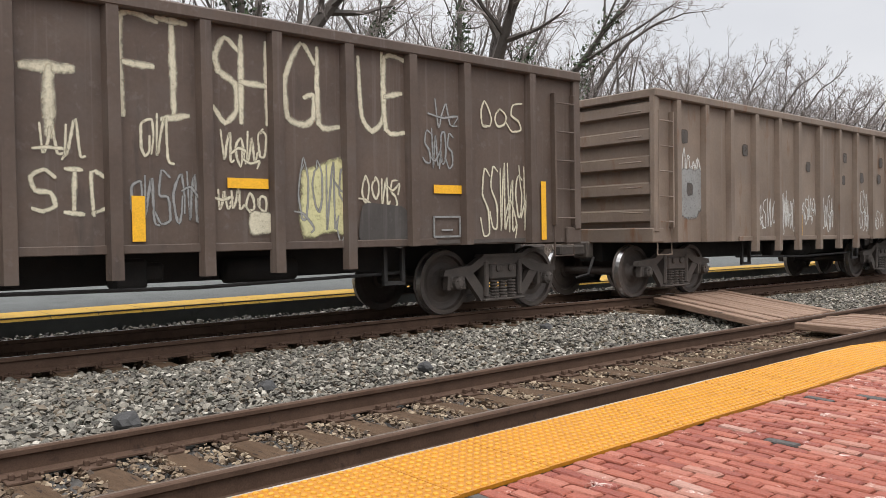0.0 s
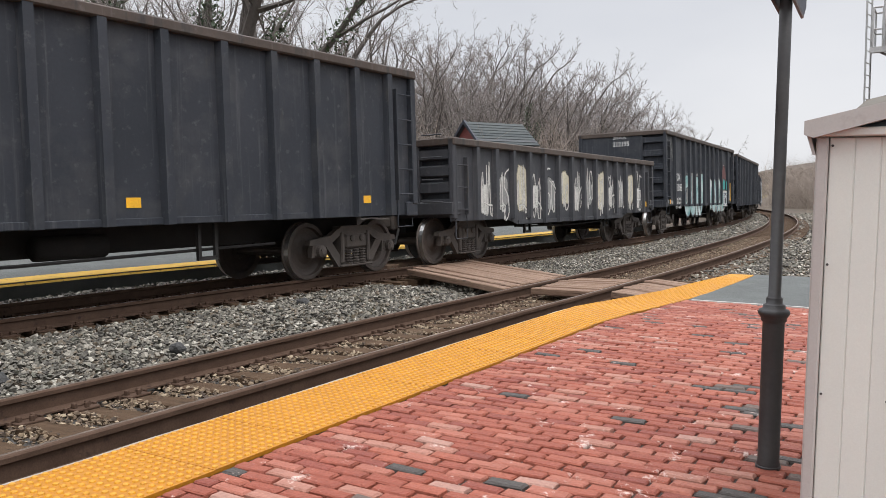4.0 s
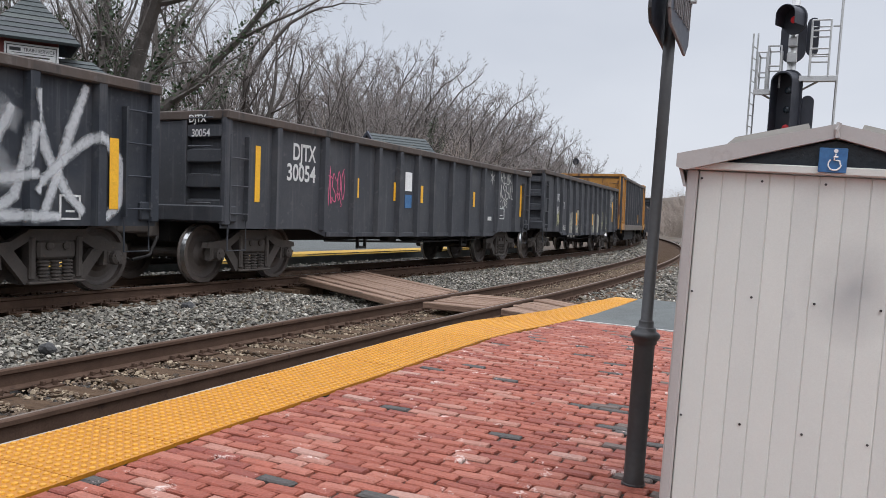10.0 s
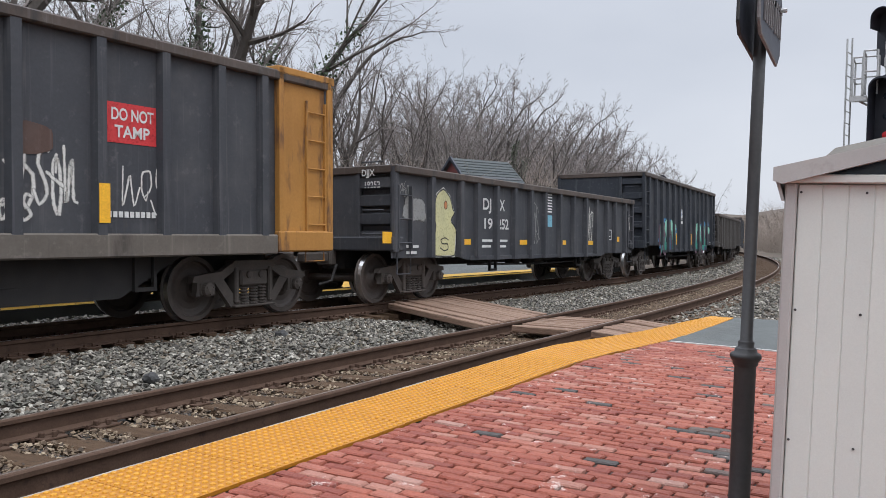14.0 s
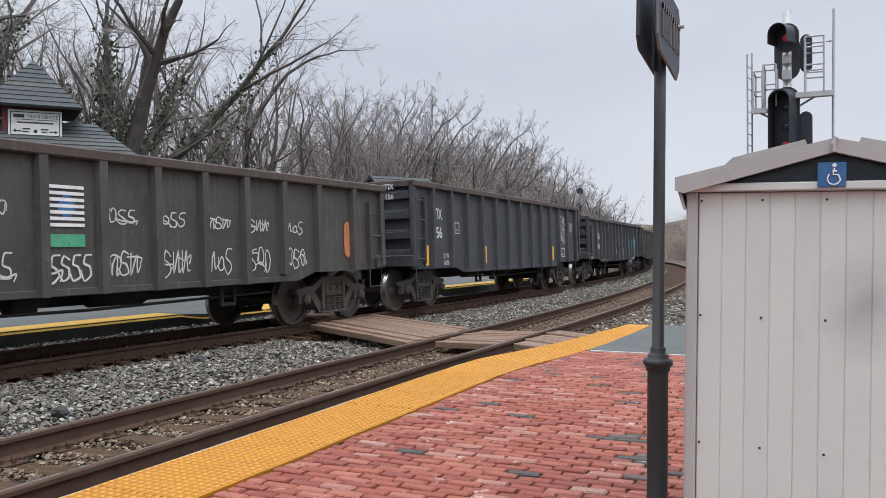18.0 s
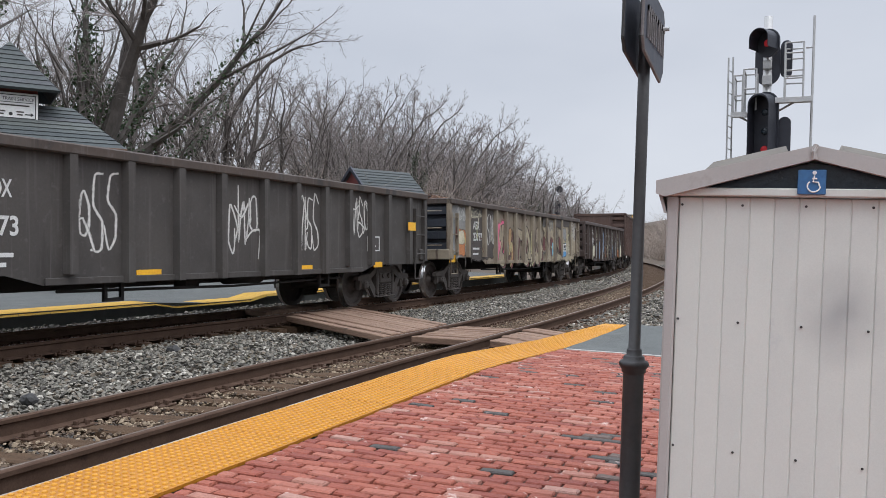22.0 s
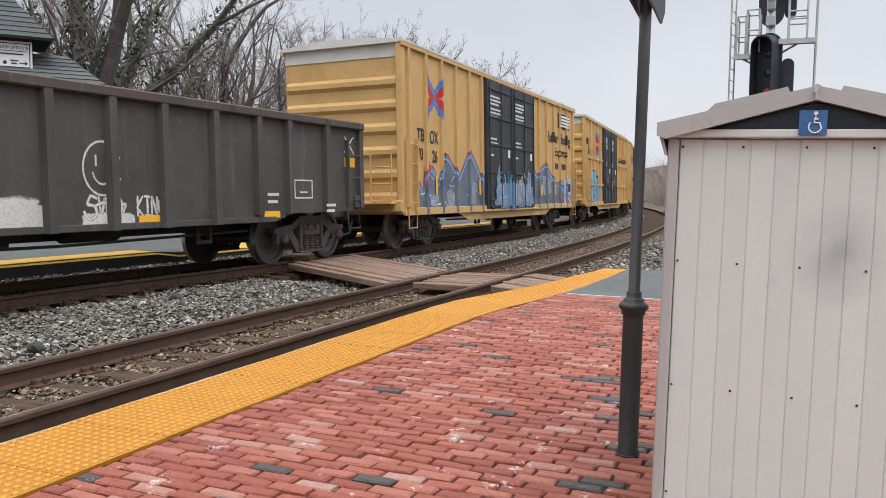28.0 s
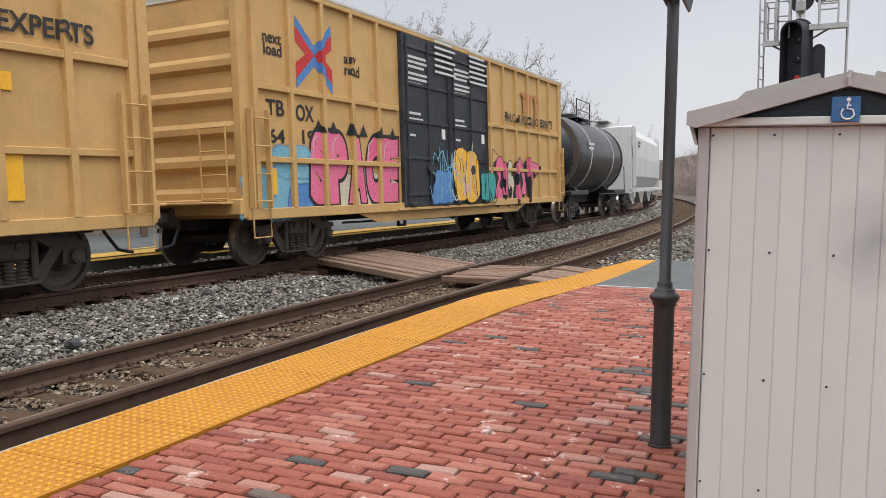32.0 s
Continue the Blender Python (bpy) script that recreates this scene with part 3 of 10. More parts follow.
def ballast():
    def between(rng):
        s = 1.0 + 32 * rng.random() ** 1.55
        x1, y1, h1 = on_line(LINE_1, s)
        x2, y2, h2 = on_line(LINE_2, s)
        f = rng.random()
        lo, hi = y1 + 0.83, y2 - 1.0 - 0.28 * rng.random()
        y = lo + (hi - lo) * f
        crown = 0.07 * math.sin(math.pi * f) + 0.03 * noise.noise(Vector((x1 * 0.9, y * 0.9, 3)))
        gap = min(max((x1 - (y - 5.6) * 0.47 - 9.9) / 0.7, 0.0), 1.0) if x1 < 12 + (y - 5.6) * 0.47 else 0.0
        return x1, y, fall(x1) - 0.335 + crown - 0.13 * gap + rng.uniform(-0.02, 0.03)

    def far_between(rng):
        s = 26 + 55 * rng.random()
        x1, y1, _ = on_line(LINE_1, s)
        y2 = on_line(LINE_2, s)[1]
        y = rng.uniform(y1 + 0.83, y2 - 0.83) if rng.random() < 0.5 else rng.uniform(y1 - 5.5, y1 - 0.83)
        return x1, y, fall(x1) - 0.33 + rng.uniform(-0.03, 0.03)

    def shoulder(rng):
        s = rng.uniform(14.0, 30.0)
        x1, y1, _ = on_line(LINE_1, s)
        y = y1 - 0.85 - 4.2 * rng.random()
        return x1, y, fall(x1) - 0.30 + rng.uniform(-0.03, 0.03)

    def in_track(track, z, ties):
        cribs = [(a, b) for a, b in zip(ties, ties[1:]) if -1.5 < a < 32]

        def where(rng):
            a, b = cribs[int(len(cribs) * rng.random() ** 1.25)]
            s = rng.uniform(a + 0.07, b - 0.07)
            x, y, h = on_line(track, s)
            o = rng.uniform(-0.66, 0.66)
            s = s if rng.random() < 0.9 else a + rng.uniform(-0.1, 0.1)
            return x - math.sin(h) * o, y + math.cos(h) * o, fall(x) + z - 0.033 * o + rng.uniform(-0.015, 0.015)
        return where

    def edge(rng):
        x = 0 + 11 * rng.random()
        return x, rng.uniform(3.36, 3.95), fall(x) - 0.34 + rng.uniform(-0.02, 0.02)

    strew("ballast", 43000, between, (0.017, 0.035), STONES, 1, "crushed grey and white ballast stone between the tracks")
    strew("ballast", 9000, far_between, (0.05, 0.09), STONES, 2, "crushed grey ballast stone along the curve")
    strew("ballast", 9000, shoulder, (0.025, 0.045), STONES, 3, "crushed grey ballast stone beside the near track")
    strew("ballast", 16000, in_track(LINE_1, -0.372, TIES["track_1"]), (0.012, 0.027), OILY_STONES, 4, "brown oily ballast stone between the near rails")
    strew("ballast", 3500, in_track(LINE_2, -0.375, TIES["track_2"]), (0.02, 0.038), OILY_STONES, 5, "brown oily ballast stone between the far rails")
    strew("ballast", 2500, edge, (0.018, 0.034), OILY_STONES, 6, "brown oily ballast stone by the platform edge")

    def beyond(rng):
        x = rng.uniform(0, 24)
        return x, rng.uniform(10.55, 11.4), fall(x) - 0.33 + rng.uniform(-0.02, 0.03)

    strew("ballast", 5000, beyond, (0.025, 0.045), STONES, 8, "crushed grey ballast stone below the far platform")


# ---- platforms ----
RAMP = ((-40.0, 3.30, 2.67, 0.0), (7.2, 3.30, 2.67, 0.0), (8.4, 3.42, 2.70, -0.05), (9.3, 3.50, 2.74, -0.115), (10.2, 3.40, 2.70, -0.14), (11.1, 3.25, 2.60, -0.15), (12.3, 3.12, 2.58, -0.15), (13.9, 2.92, 2.56, -0.15))


def strip_at(x):
    """Outer edge, inner edge and height of the tactile strip at x."""
    a = np.array(RAMP)
    return [float(np.interp(x, a[:, 0], a[:, k])) for k in (1, 2, 3)]


def brick_drop(x):
    return float(np.interp(x, (-40, 7.4, 10.2, 14.4), (0, 0, -0.12, -0.15)))


def dome(g, x, y, z, r=0.0165, n=7):
    b = len(g.v)
    for rr, h in ((r, 0.0), (r * 0.86, 0.0065), (r * 0.5, 0.0098)):
        for k in range(n):
            t = 2 * math.pi * k / n
            g.v.append((x + rr * math.cos(t), y + rr * math.sin(t), z + h))
    for q in (0, n):
        g.f += [(b + q + k, b + q + (k + 1) % n, b + q + n + (k + 1) % n, b + q + n + k) for k in range(n)]
    g.f.append(tuple(b + 2 * n + k for k in range(n)))


def near_platform():
    g = Geo()
    xs = [-40, -20, -8, 0, 4, 7.4, 8.2, 9.0, 9.6, 10.25]
    for a, b in zip(xs, xs[1:]):
        za, zb = brick_drop(a) - 0.02, brick_drop(b) - 0.02
        k = len(g.v)
        g.v += [(a, -9, za), (b, -9, zb), (b, 2.66, zb), (a, 2.66, za)]
        g.f.append((k, k + 1, k + 2, k + 3))
    setting("platform", g, SAND, "sandy joints below the brick paving")
    kerb = Geo()
    rows = [(x, *strip_at(x)) for x in np.linspace(-12, 13.9, 70)]
    rng = random.Random(3)
    for (xa, oa, ia, za), (xb, ob, ib, zb) in zip(rows, rows[1:]):
        ja, jb = 0.055 + 0.025 * noise.noise(Vector((xa * 2.1, 0, 0))), 0.055 + 0.025 * noise.noise(Vector((xb * 2.1, 0, 0)))
        kerb.add([(xa, oa + ja, za - 0.5), (xb, ob + jb, zb - 0.5), (xb, ob + jb, zb - 0.012), (xa, oa + ja, za - 0.012), (xb, ob + 0.002, zb - 0.004), (xa, oa + 0.002, za - 0.004), (xb, ib, zb - 0.006), (xa, ia, za - 0.006)], [(0, 1, 2, 3), (3, 2, 4, 5), (5, 4, 6, 7)])
    setting("platform_edge", kerb, CONCRETE, "chipped grey concrete platform edge")
    walkway = Geo()
    walkway.add([(10.25, -9, -0.135), (14.3, -9, -0.155), (14.15, 2.57, -0.155), (10.25, 2.66, -0.135), (10.25, -9, -0.5), (14.3, -9, -0.5), (14.15, 2.57, -0.5), (10.25, 2.66, -0.5)], [(0, 1, 2, 3), (1, 5, 6, 2), (2, 6, 7, 3), (0, 3, 7, 4)])
    setting("pavement", walkway, ASPHALT, "grey asphalt path to the crossing")
    setting("pavement_line", Geo().box(10.22, 10.27, -9, 2.6, -0.16, -0.122), WHITE_LINE, "white painted line between brick and asphalt")


def tactile():
    """Yellow tiles with raised domes: flat ones alike, and warped ones down the ramp."""
    root = tagged(thing("tactile_strip", "yellow tactile warning strip with raised domes", "paving"), kind="structure")

    def tile(x0, x1, base):
        g = Geo()
        nx, ny = 12, 12
        nseg = 4
        pts = {}
        for i in range(nseg + 1):
            x = x0 + (x1 - x0) * i / nseg
            o, inn, z = strip_at(base + x)
            for j in (0, 1):
                pts[i, j] = len(g.v)
                g.v.append((x, inn if j == 0 else o, z + 0.004))
        for i in range(nseg):
            g.f.append((pts[i, 0], pts[i + 1, 0], pts[i + 1, 1], pts[i, 1]))
        lo0 = len(g.v)
        for i, j in ((0, 0), (nseg, 0), (nseg, 1), (0, 1)):
            x, y, z = g.v[pts[i, j]]
            g.v.append((x, y, z - 0.02))
        g.f += [(lo0, lo0 + 1, pts[nseg, 0], pts[0, 0]), (lo0 + 2, lo0 + 3, pts[0, 1], pts[nseg, 1]), (lo0 + 1, lo0 + 2, pts[nseg, 1], pts[nseg, 0]), (lo0 + 3, lo0, pts[0, 0], pts[0, 1])]
        d = Geo()
        for i in range(nx):
            for j in range(ny):
                x = x0 + (x1 - x0) * (i + 0.5) / nx
                o, inn, z = strip_at(base + x)
                dome(d, x, inn + (o - inn) * (j + 0.5) / ny, z + 0.0035)
        return g.mesh("tile"), d.mesh("domes")

    def lay(meshes, m):
        t = part("tile", meshes[0], TACTILE, root, at=m)
        tagged(part("domes", meshes[1], TACTILE_DOME, t), kind="stuff")

    flat = tile(0.0008, 0.6092, 0.0)
    rng = random.Random(5)
    x = -6.1
    while x < 13.8:
        if x < 6.3:
            lay(flat, pose(x, 0, rng.uniform(-0.002, 0.002), 0, rng.uniform(-0.15, 0.15), 0))
        else:
            w = min(0.6085, 13.9 - x)
            lay(tile(0.0015, w, x), pose(x, 0, 0))
        x += 0.61


def crossing():
    """Timber boards let in between and beside the rails."""
    root = tagged(thing("track_crossing", "weathered timber board crossing over both tracks", "crossing"), kind="structure")
    rng = random.Random(9)

    def boards(y0, y1, n, z0, z1, left, right):
        lean = math.atan(0.47)
        long = (y1 - y0) / math.cos(lean)
        n = 11
        w = (right(y0) - left(y0)) / n
        for k in range(n):
            xa = left(y0) + k * w
            tilt = math.degrees(math.atan2(z1 - z0 + fall(xa + 1) - fall(xa), long))
            d = rng.uniform(-0.03, 0.03)
            g = Geo().cbox(0.011, w * math.cos(lean) - 0.011, d, long + rng.uniform(-0.03, 0.03), -0.1, 0, 0.012)
            part("plank", g, PLANK, root, at=pose(xa, y0, z0 + fall(xa) + rng.uniform(-0.014, 0.012), 0, 0, -math.degrees(lean)) @ pose(0, 0, 0, tilt, rng.uniform(-0.5, 0.5), 0))

    skew = lambda a: (lambda y: a + (y - 5.6) * 0.47)
    boards(5.66, 8.28, 9, -0.20, -0.125, skew(10.95), skew(13.25))
    boards(4.17, 5.32, 4, -0.135, -0.205, skew(11.35), skew(13.35))
    boards(3.22, 3.87, 2, -0.14, -0.12, skew(11.55), skew(13.7))
    boards(9.2, 10.0, 3, -0.15, -0.17, skew(11.2), skew(13.4))


def far_platform():
    top = -0.05
    g = Geo()
    z_at = lambda x: top + fall(x) - 0.02 - (0.09 if 12.5 < x < 16 else 0)
    xs = list(np.linspace(-30, 36, 40))
    for a, b in zip(xs, xs[1:]):
        g.add([(a, 11.47, z_at(a)), (b, 11.47, z_at(b)), (b, 17.5, z_at(b)), (a, 17.5, z_at(a)), (a, 11.47, z_at(a) - 0.5), (b, 11.47, z_at(b) - 0.5)], [(0, 1, 2, 3), (4, 5, 1, 0)])
    setting("pavement_far", g, ASPHALT, "grey asphalt platform across the tracks")
    for a in np.arange(-12, 34, 0.61):
        b = a + 0.6
        y = Geo().add([(a, 11.49, z_at(a) + 0.006), (b, 11.49, z_at(b) + 0.006), (b, 12.1, z_at(b) + 0.006), (a, 12.1, z_at(a) + 0.006), (a, 11.44, z_at(a) - 0.05), (b, 11.44, z_at(b) - 0.05)], [(0, 1, 2, 3), (4, 5, 1, 0)])
        tagged(part("tile", y, FAR_YELLOW, FAR_STRIP))


FAR_STRIP = tagged(thing("tactile_strip_far", "yellow tactile strip along the far platform edge", "paving"), kind="structure")
ground()
bed()
build_track("track_1", LINE_1, -0.12, -0.21, 0.7525, -8, 170, "near railway track of rusty rails on worn timber ties", RAIL_DULL)
build_track("track_2", LINE_2, -0.132, -0.176, 0.7525, -10, 170, "far railway track of rusty rails on worn timber ties", RAIL_HEAD)
ballast()
near_platform()
tactile()
crossing()
far_platform()


# ---- things on the near platform ----
def name_post():
    """The cast-iron post with its two-sided name board, seen nearly edge on."""
    root = thing("name_post", "black cast iron post with collar and angled two-sided name board", "sign post", pose(3.78, 0.55, 0, 0.7, 0, 0))
    part("shaft", Geo().lathe([(0.052, 0.0), (0.052, 0.02), (0.047, 0.03), (0.047, 0.66), (0.0475, 0.665), (0.055, 0.672), (0.055, 0.684), (0.058, 0.688), (0.068, 0.703), (0.068, 0.712), (0.062, 0.722), (0.05, 0.726), (0.047, 0.742), (0.043, 0.746), (0.035, 0.75), (0.035, 0.772), (0.033, 0.776), (0.027, 0.78), (0.0265, 1.6), (0.026, 2.9)], 24), POLE_BLACK, root, smooth=True)
    part("base_flange", Geo().lathe([(0.056, -0.01), (0.056, 0.008), (0.05, 0.014)], 18), POLE_BLACK, root)
    return root


def lettered(body, size, material, parent, m, name="lettering", squeeze=1.0, thick=0.0, offset=0.0):
    """Raised or painted words in the built-in face."""
    cu = bpy.data.curves.new(name, "FONT")
    cu.body, cu.size, cu.extrude = body, size, thick
    cu.align_x, cu.offset = "LEFT", offset
    ob = bpy.data.objects.new(name, cu)
    scene.collection.objects.link(ob)
    bpy.context.view_layer.update()
    me = bpy.data.meshes.new_from_object(ob.evaluated_get(bpy.context.evaluated_depsgraph_get()))
    bpy.data.objects.remove(ob)
    bpy.data.curves.remove(cu)
    for v in me.vertices:
        v.co.x *= squeeze
    me.materials.clear()
    return part(name, me, material, parent, at=m)


def name_board(root):
    """Two small boards, one each side of the post, that run away from the eye."""
    shape = [(-0.30, -0.06), (-0.26, -0.11), (0.20, -0.17), (0.27, -0.12), (0.27, 0.12), (0.23, 0.16), (-0.26, 0.19), (-0.30, 0.14)]
    for side, y in ((1, 0.032), (-1, -0.05)):
        if side < 0:
            shape = [(a * 0.8 if a > 0 else a, b) for a, b in shape]
        bd = part("board", Geo().prism(shape, y, y + 0.014, "y"), SIGN_BACK, root, "dark name board with clipped corners", at=pose(0, 0, 2.2))
        part("rim", Geo().tube([(p[0], y + 0.007, p[1]) for p in shape + shape[:1]], 0.008, 6), SIGN_RIM if side < 0 else POLE_BLACK, bd)
        if side < 0:
            for k in range(9):
                x = -0.24 + k * 0.048 + (0.02 if k > 4 else 0.0)
                part("letter_bar", Geo().box(x, x + 0.012, y - 0.008, y - 0.001, -0.055, 0.085).box(x, x + 0.03, y - 0.008, y - 0.001, 0.06, 0.085), SIGN_RIM, bd)
    for z in (2.27,):
        part("bolt", Geo().tube([(0.14, -0.085, z), (0.14, 0.06, z)], 0.01, 8), GALV, root)


def lift_cabinet():
    """The pale metal enclosure with a ridged lid."""
    x, yl, yr = 2.9, 0.297, -0.625
    yc = (yl + yr) / 2
    root = thing("lift_cabinet", "pale grey ribbed metal wheelchair lift enclosure with gabled lid", "cabinet", pose(x, yc, 0, 0.9, 0, 0.8))
    w, top, dep = (yl - yr) / 2, 1.425, 1.15
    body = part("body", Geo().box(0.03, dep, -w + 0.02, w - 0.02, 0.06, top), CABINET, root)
    part("plinth", Geo().cbox(0.0, dep + 0.02, -w, w, 0.0, 0.06, 0.008), CABINET_TRIM, root)
    n = 11
    step = (2 * w - 0.08) / n
    for k in range(n):
        a = -w + 0.04 + k * step
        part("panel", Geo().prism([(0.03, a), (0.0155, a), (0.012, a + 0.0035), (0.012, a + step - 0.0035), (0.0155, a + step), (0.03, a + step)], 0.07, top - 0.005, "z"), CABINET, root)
    for y0, y1 in ((w - 0.038, w), (-w, -w + 0.038)):
        part("corner_trim", Geo().cbox(-0.002, 0.06, y0, y1, 0.05, top, 0.006), CABINET_TRIM, root)
    for z in (0.17, 0.56, 1.0, top - 0.03):
        for k in range(5):
            part("screw", Geo().lathe([(0.0045, 0.0), (0.0035, 0.003)], 8, axis="x"), POLE_BLACK, root, at=pose(0.0075, w - 0.05 - k * 0.196, z) @ pose(0, 0, 0, 0, 0, 0))
    e, pk = w + 0.035, 1.59
    eave = 1.475
    part("fascia", Geo().cbox(-0.015, 0.03, -w - 0.01, w + 0.01, top, top + 0.028, 0.004), CABINET, root)
    part("gable_vent", Geo().prism([(-w, top + 0.028), (w, top + 0.028), (w, 1.45), (0, pk - 0.05), (-w, 1.45)], 0.03, 0.05, "x"), DARK_GLASS, root)
    for s in (1, -1):
        part("lid_rim", Geo().prism([(0, pk), (s * e, eave), (s * e, eave - 0.045), (s * (e - 0.03), eave - 0.055), (0, pk - 0.045)], -0.035, 0.0, "x"), CABINET_TRIM, root, "folded lid edge")
        part("lid", Geo().prism([(0, pk - 0.004), (s * e, eave - 0.004), (s * e, eave - 0.035), (0, pk - 0.04)], 0.0, dep + 0.05, "x"), CABINET, root)
        sl = (eave - pk) / e
        at = lambda y: pk + sl * y
        part("lid_cover", Geo().prism([(s * 0.07, at(0.07)), (s * 0.09, at(0.09) + 0.055), (s * (e - 0.16), at(e - 0.16) + 0.055), (s * (e - 0.085), at(e - 0.085))], 0.28, dep, "x"), LID_COVER, root)
        part("lid_skirt", Geo().prism([(s * (e - 0.012), eave - 0.03), (s * e, eave - 0.03), (s * (w + 0.01), top - 0.06), (s * w, top - 0.06)], 0.0, dep, "x"), CABINET_TRIM, root)
    part("ridge_weld", Geo().tube([(-0.04, 0, pk - 0.045), (-0.042, 0.004, pk - 0.02), (-0.04, -0.002, pk + 0.002)], 0.008, 6), CABINET_TRIM, root)
    sg = part("access_sign", Geo().cbox(-0.024, -0.018, -0.036, 0.048, top + 0.008, top + 0.088, 0.002), BLUE_SIGN, root, "blue sign with white wheelchair symbol")
    sym = Geo()
    yy = lambda u: 0.003 - u
    zz = lambda v: top + 0.047 + v
    px = -0.0265
    strokes = (((0.004, 0.022), (0.0, 0.002), (0.016, 0.0), (0.022, -0.018)), ((-0.002, 0.012), (0.012, 0.012)))
    for st in strokes:
        sym.tube([(px, yy(u), zz(v)) for u, v in st], 0.0026, 6)
    sym.tube([(px, yy(0.003 + 0.019 * math.cos(t)), zz(-0.012 + 0.019 * math.sin(t))) for t in np.linspace(2.3, 6.0, 12)], 0.0024, 6)
    part("wheelchair_symbol", sym, WHITE, sg)
    part("symbol_head", Geo().lathe([(0.0065, 0), (0.005, 0.002)], 12, axis="x"), WHITE, sg, at=pose(px - 0.001, yy(0.004), zz(0.031)))
    part("padlock", Geo().cbox(0.6, 0.63, w, w + 0.03, 0.86, 0.92, 0.004), GALV, root)


def signal_mast():
    """The wayside colour-light signal with platform, cage and ladders."""
    root = thing("signal_mast", "grey steel signal mast with two black hooded signal heads showing red", "railway signal", pose(20.94, 0.74, fall(21) - 0.4))
    z0 = 0.4 - fall(21)
    part("mast", Geo().tube([(0.3, 0, 0), (0.3, 0, 6.75 + z0)], 0.1, 14), GALV, root, smooth=True)
    for lo, hi, wide in ((5.46, 5.68, 0.1), (5.08, 5.32, 0.11)):
        part("mast_box", Geo().cbox(0.1, 0.3, -wide, wide, lo + z0, hi + z0, 0.02), GALV, root)

    def head(zc, half, r, y0, lamps, name, reach=0.0, yaw=-24, x0=0.0):
        """A rounded backing plate with its case; where it has reach, one deep visor, open below, round its lamps."""
        def outline(r, lo=0.0):
            return [(r * math.cos(t), half + r * math.sin(t)) for t in np.linspace(lo, math.pi - lo, 14)]
        full = outline(r) + [(-a, -b) for a, b in outline(r)]
        hd_ = part("signal_head", Geo().prism(full, -0.05, 0.0, "x"), SIGNAL_BLACK, root, name, at=pose(x0, y0, zc, 0, 0, yaw))
        part("case", Geo().cbox(0, 0.2, -r * 0.55, r * 0.55, -half - r * 0.6, half + r * 0.6, 0.05), SIGNAL_BLACK, hd_)
        if reach:
            arc = [(r * 0.86, -half - 0.12)] + outline(r * 0.86) + [(-r * 0.86, -half - 0.12)]
            n, hood = len(arc), Geo()
            for f in (1.0, 0.95):
                for xx, sh in ((-0.03, 1.0), (-reach, 0.93)):
                    hood.v += [(xx, a * sh * f, c * (sh if c > 0 else 1) * (f if c > 0 else 1)) for a, c in arc]
            for k in range(n - 1):
                hood.f += [(k, k + 1, n + k + 1, n + k), (2 * n + k, 3 * n + k, 3 * n + k + 1, 2 * n + k + 1), (n + k, n + k + 1, 3 * n + k + 1, 3 * n + k)]
            part("visor", hood, SIGNAL_BLACK, hd_)
        for dz, red in lamps:
            part("lens", Geo().lathe([(0.085, 0), (0.07, -0.02), (0.03, -0.03)], 16, axis="x"), RED_LAMP if red else DARK_GLASS, hd_, "dim red lens" if red else "dark lens", at=pose(-0.06, 0, dz))

    head(6.04 + z0, 0.05, 0.29, -0.02, ((0.0, True),), "round black signal head with deep visor", 0.5)
    head(5.68 + z0, 0.26, 0.29, 0.0, (), "black backing plate of the upper head", 0, -10, 0.5)
    head(5.75 + z0, 0.32, 0.13, -0.42, (), "narrow black backing plate beside the upper head", 0, -10, 0.55)
    head(4.0 + z0, 0.58, 0.31, 0.0, ((0.4, False), (-0.05, False), (-0.48, True)), "long black signal head with deep visor", 0.5, -18)
    head(3.72 + z0, 0.42, 0.14, -0.42, (), "narrow black backing plate beside the lower head", 0, -10)
    for yy, zz, w in ((-0.6, 4.72, 0.8), (0.6, 4.42, 0.36)):
        part("step_grating", Geo().cbox(-0.2, 0.5, yy - w / 2, yy + w / 2, zz - 0.05 + z0, zz + z0, 0.01), GALV, root)
        part("toe_board", Geo().box(-0.21, -0.19, yy - w / 2, yy + w / 2, zz - 0.13 + z0, zz - 0.03 + z0), GALV, root)
        part("bracket", Geo().tube([(0.3, 0, zz - 0.4 + z0), (0.3, yy, zz - 0.06 + z0)], 0.025, 6), GALV, root)

    def cage(y0, y1, z_lo, z_hi, mids):
        for yy in (y0, y1):
            for xx in (-0.2, 0.5):
                part("cage_post", Geo().tube([(xx, yy, z_lo + z0), (xx, yy, z_hi + z0)], 0.024, 6), GALV, root)
        for zz in mids:
            for xx in (-0.2, 0.5):
                part("cage_rail", Geo().tube([(xx, y0, zz + z0), (xx, y1, zz + z0)], 0.02, 6), GALV, root)
            part("cage_rail", Geo().tube([(-0.2, y1, zz + z0), (0.5, y1, zz + z0)], 0.02, 6), GALV, root)

    cage(-0.4, -0.8, 4.7, 5.98, (5.98, 5.74, 5.33, 5.15))
    cage(0.52, 0.72, 4.42, 5.28, (5.28, 4.8))
    cage(0.22, 0.5, 4.44, 5.42, (5.42, 4.95))
    part("ladder_stile", Geo().tube([(-0.1, 0.86, 0.0), (-0.1, 0.86, 5.74 + z0)], 0.022, 6), GALV, root)
    part("ladder_stile", Geo().tube([(0.3, 0.79, 0.0), (0.3, 0.79, 5.83 + z0)], 0.022, 6), GALV, root)
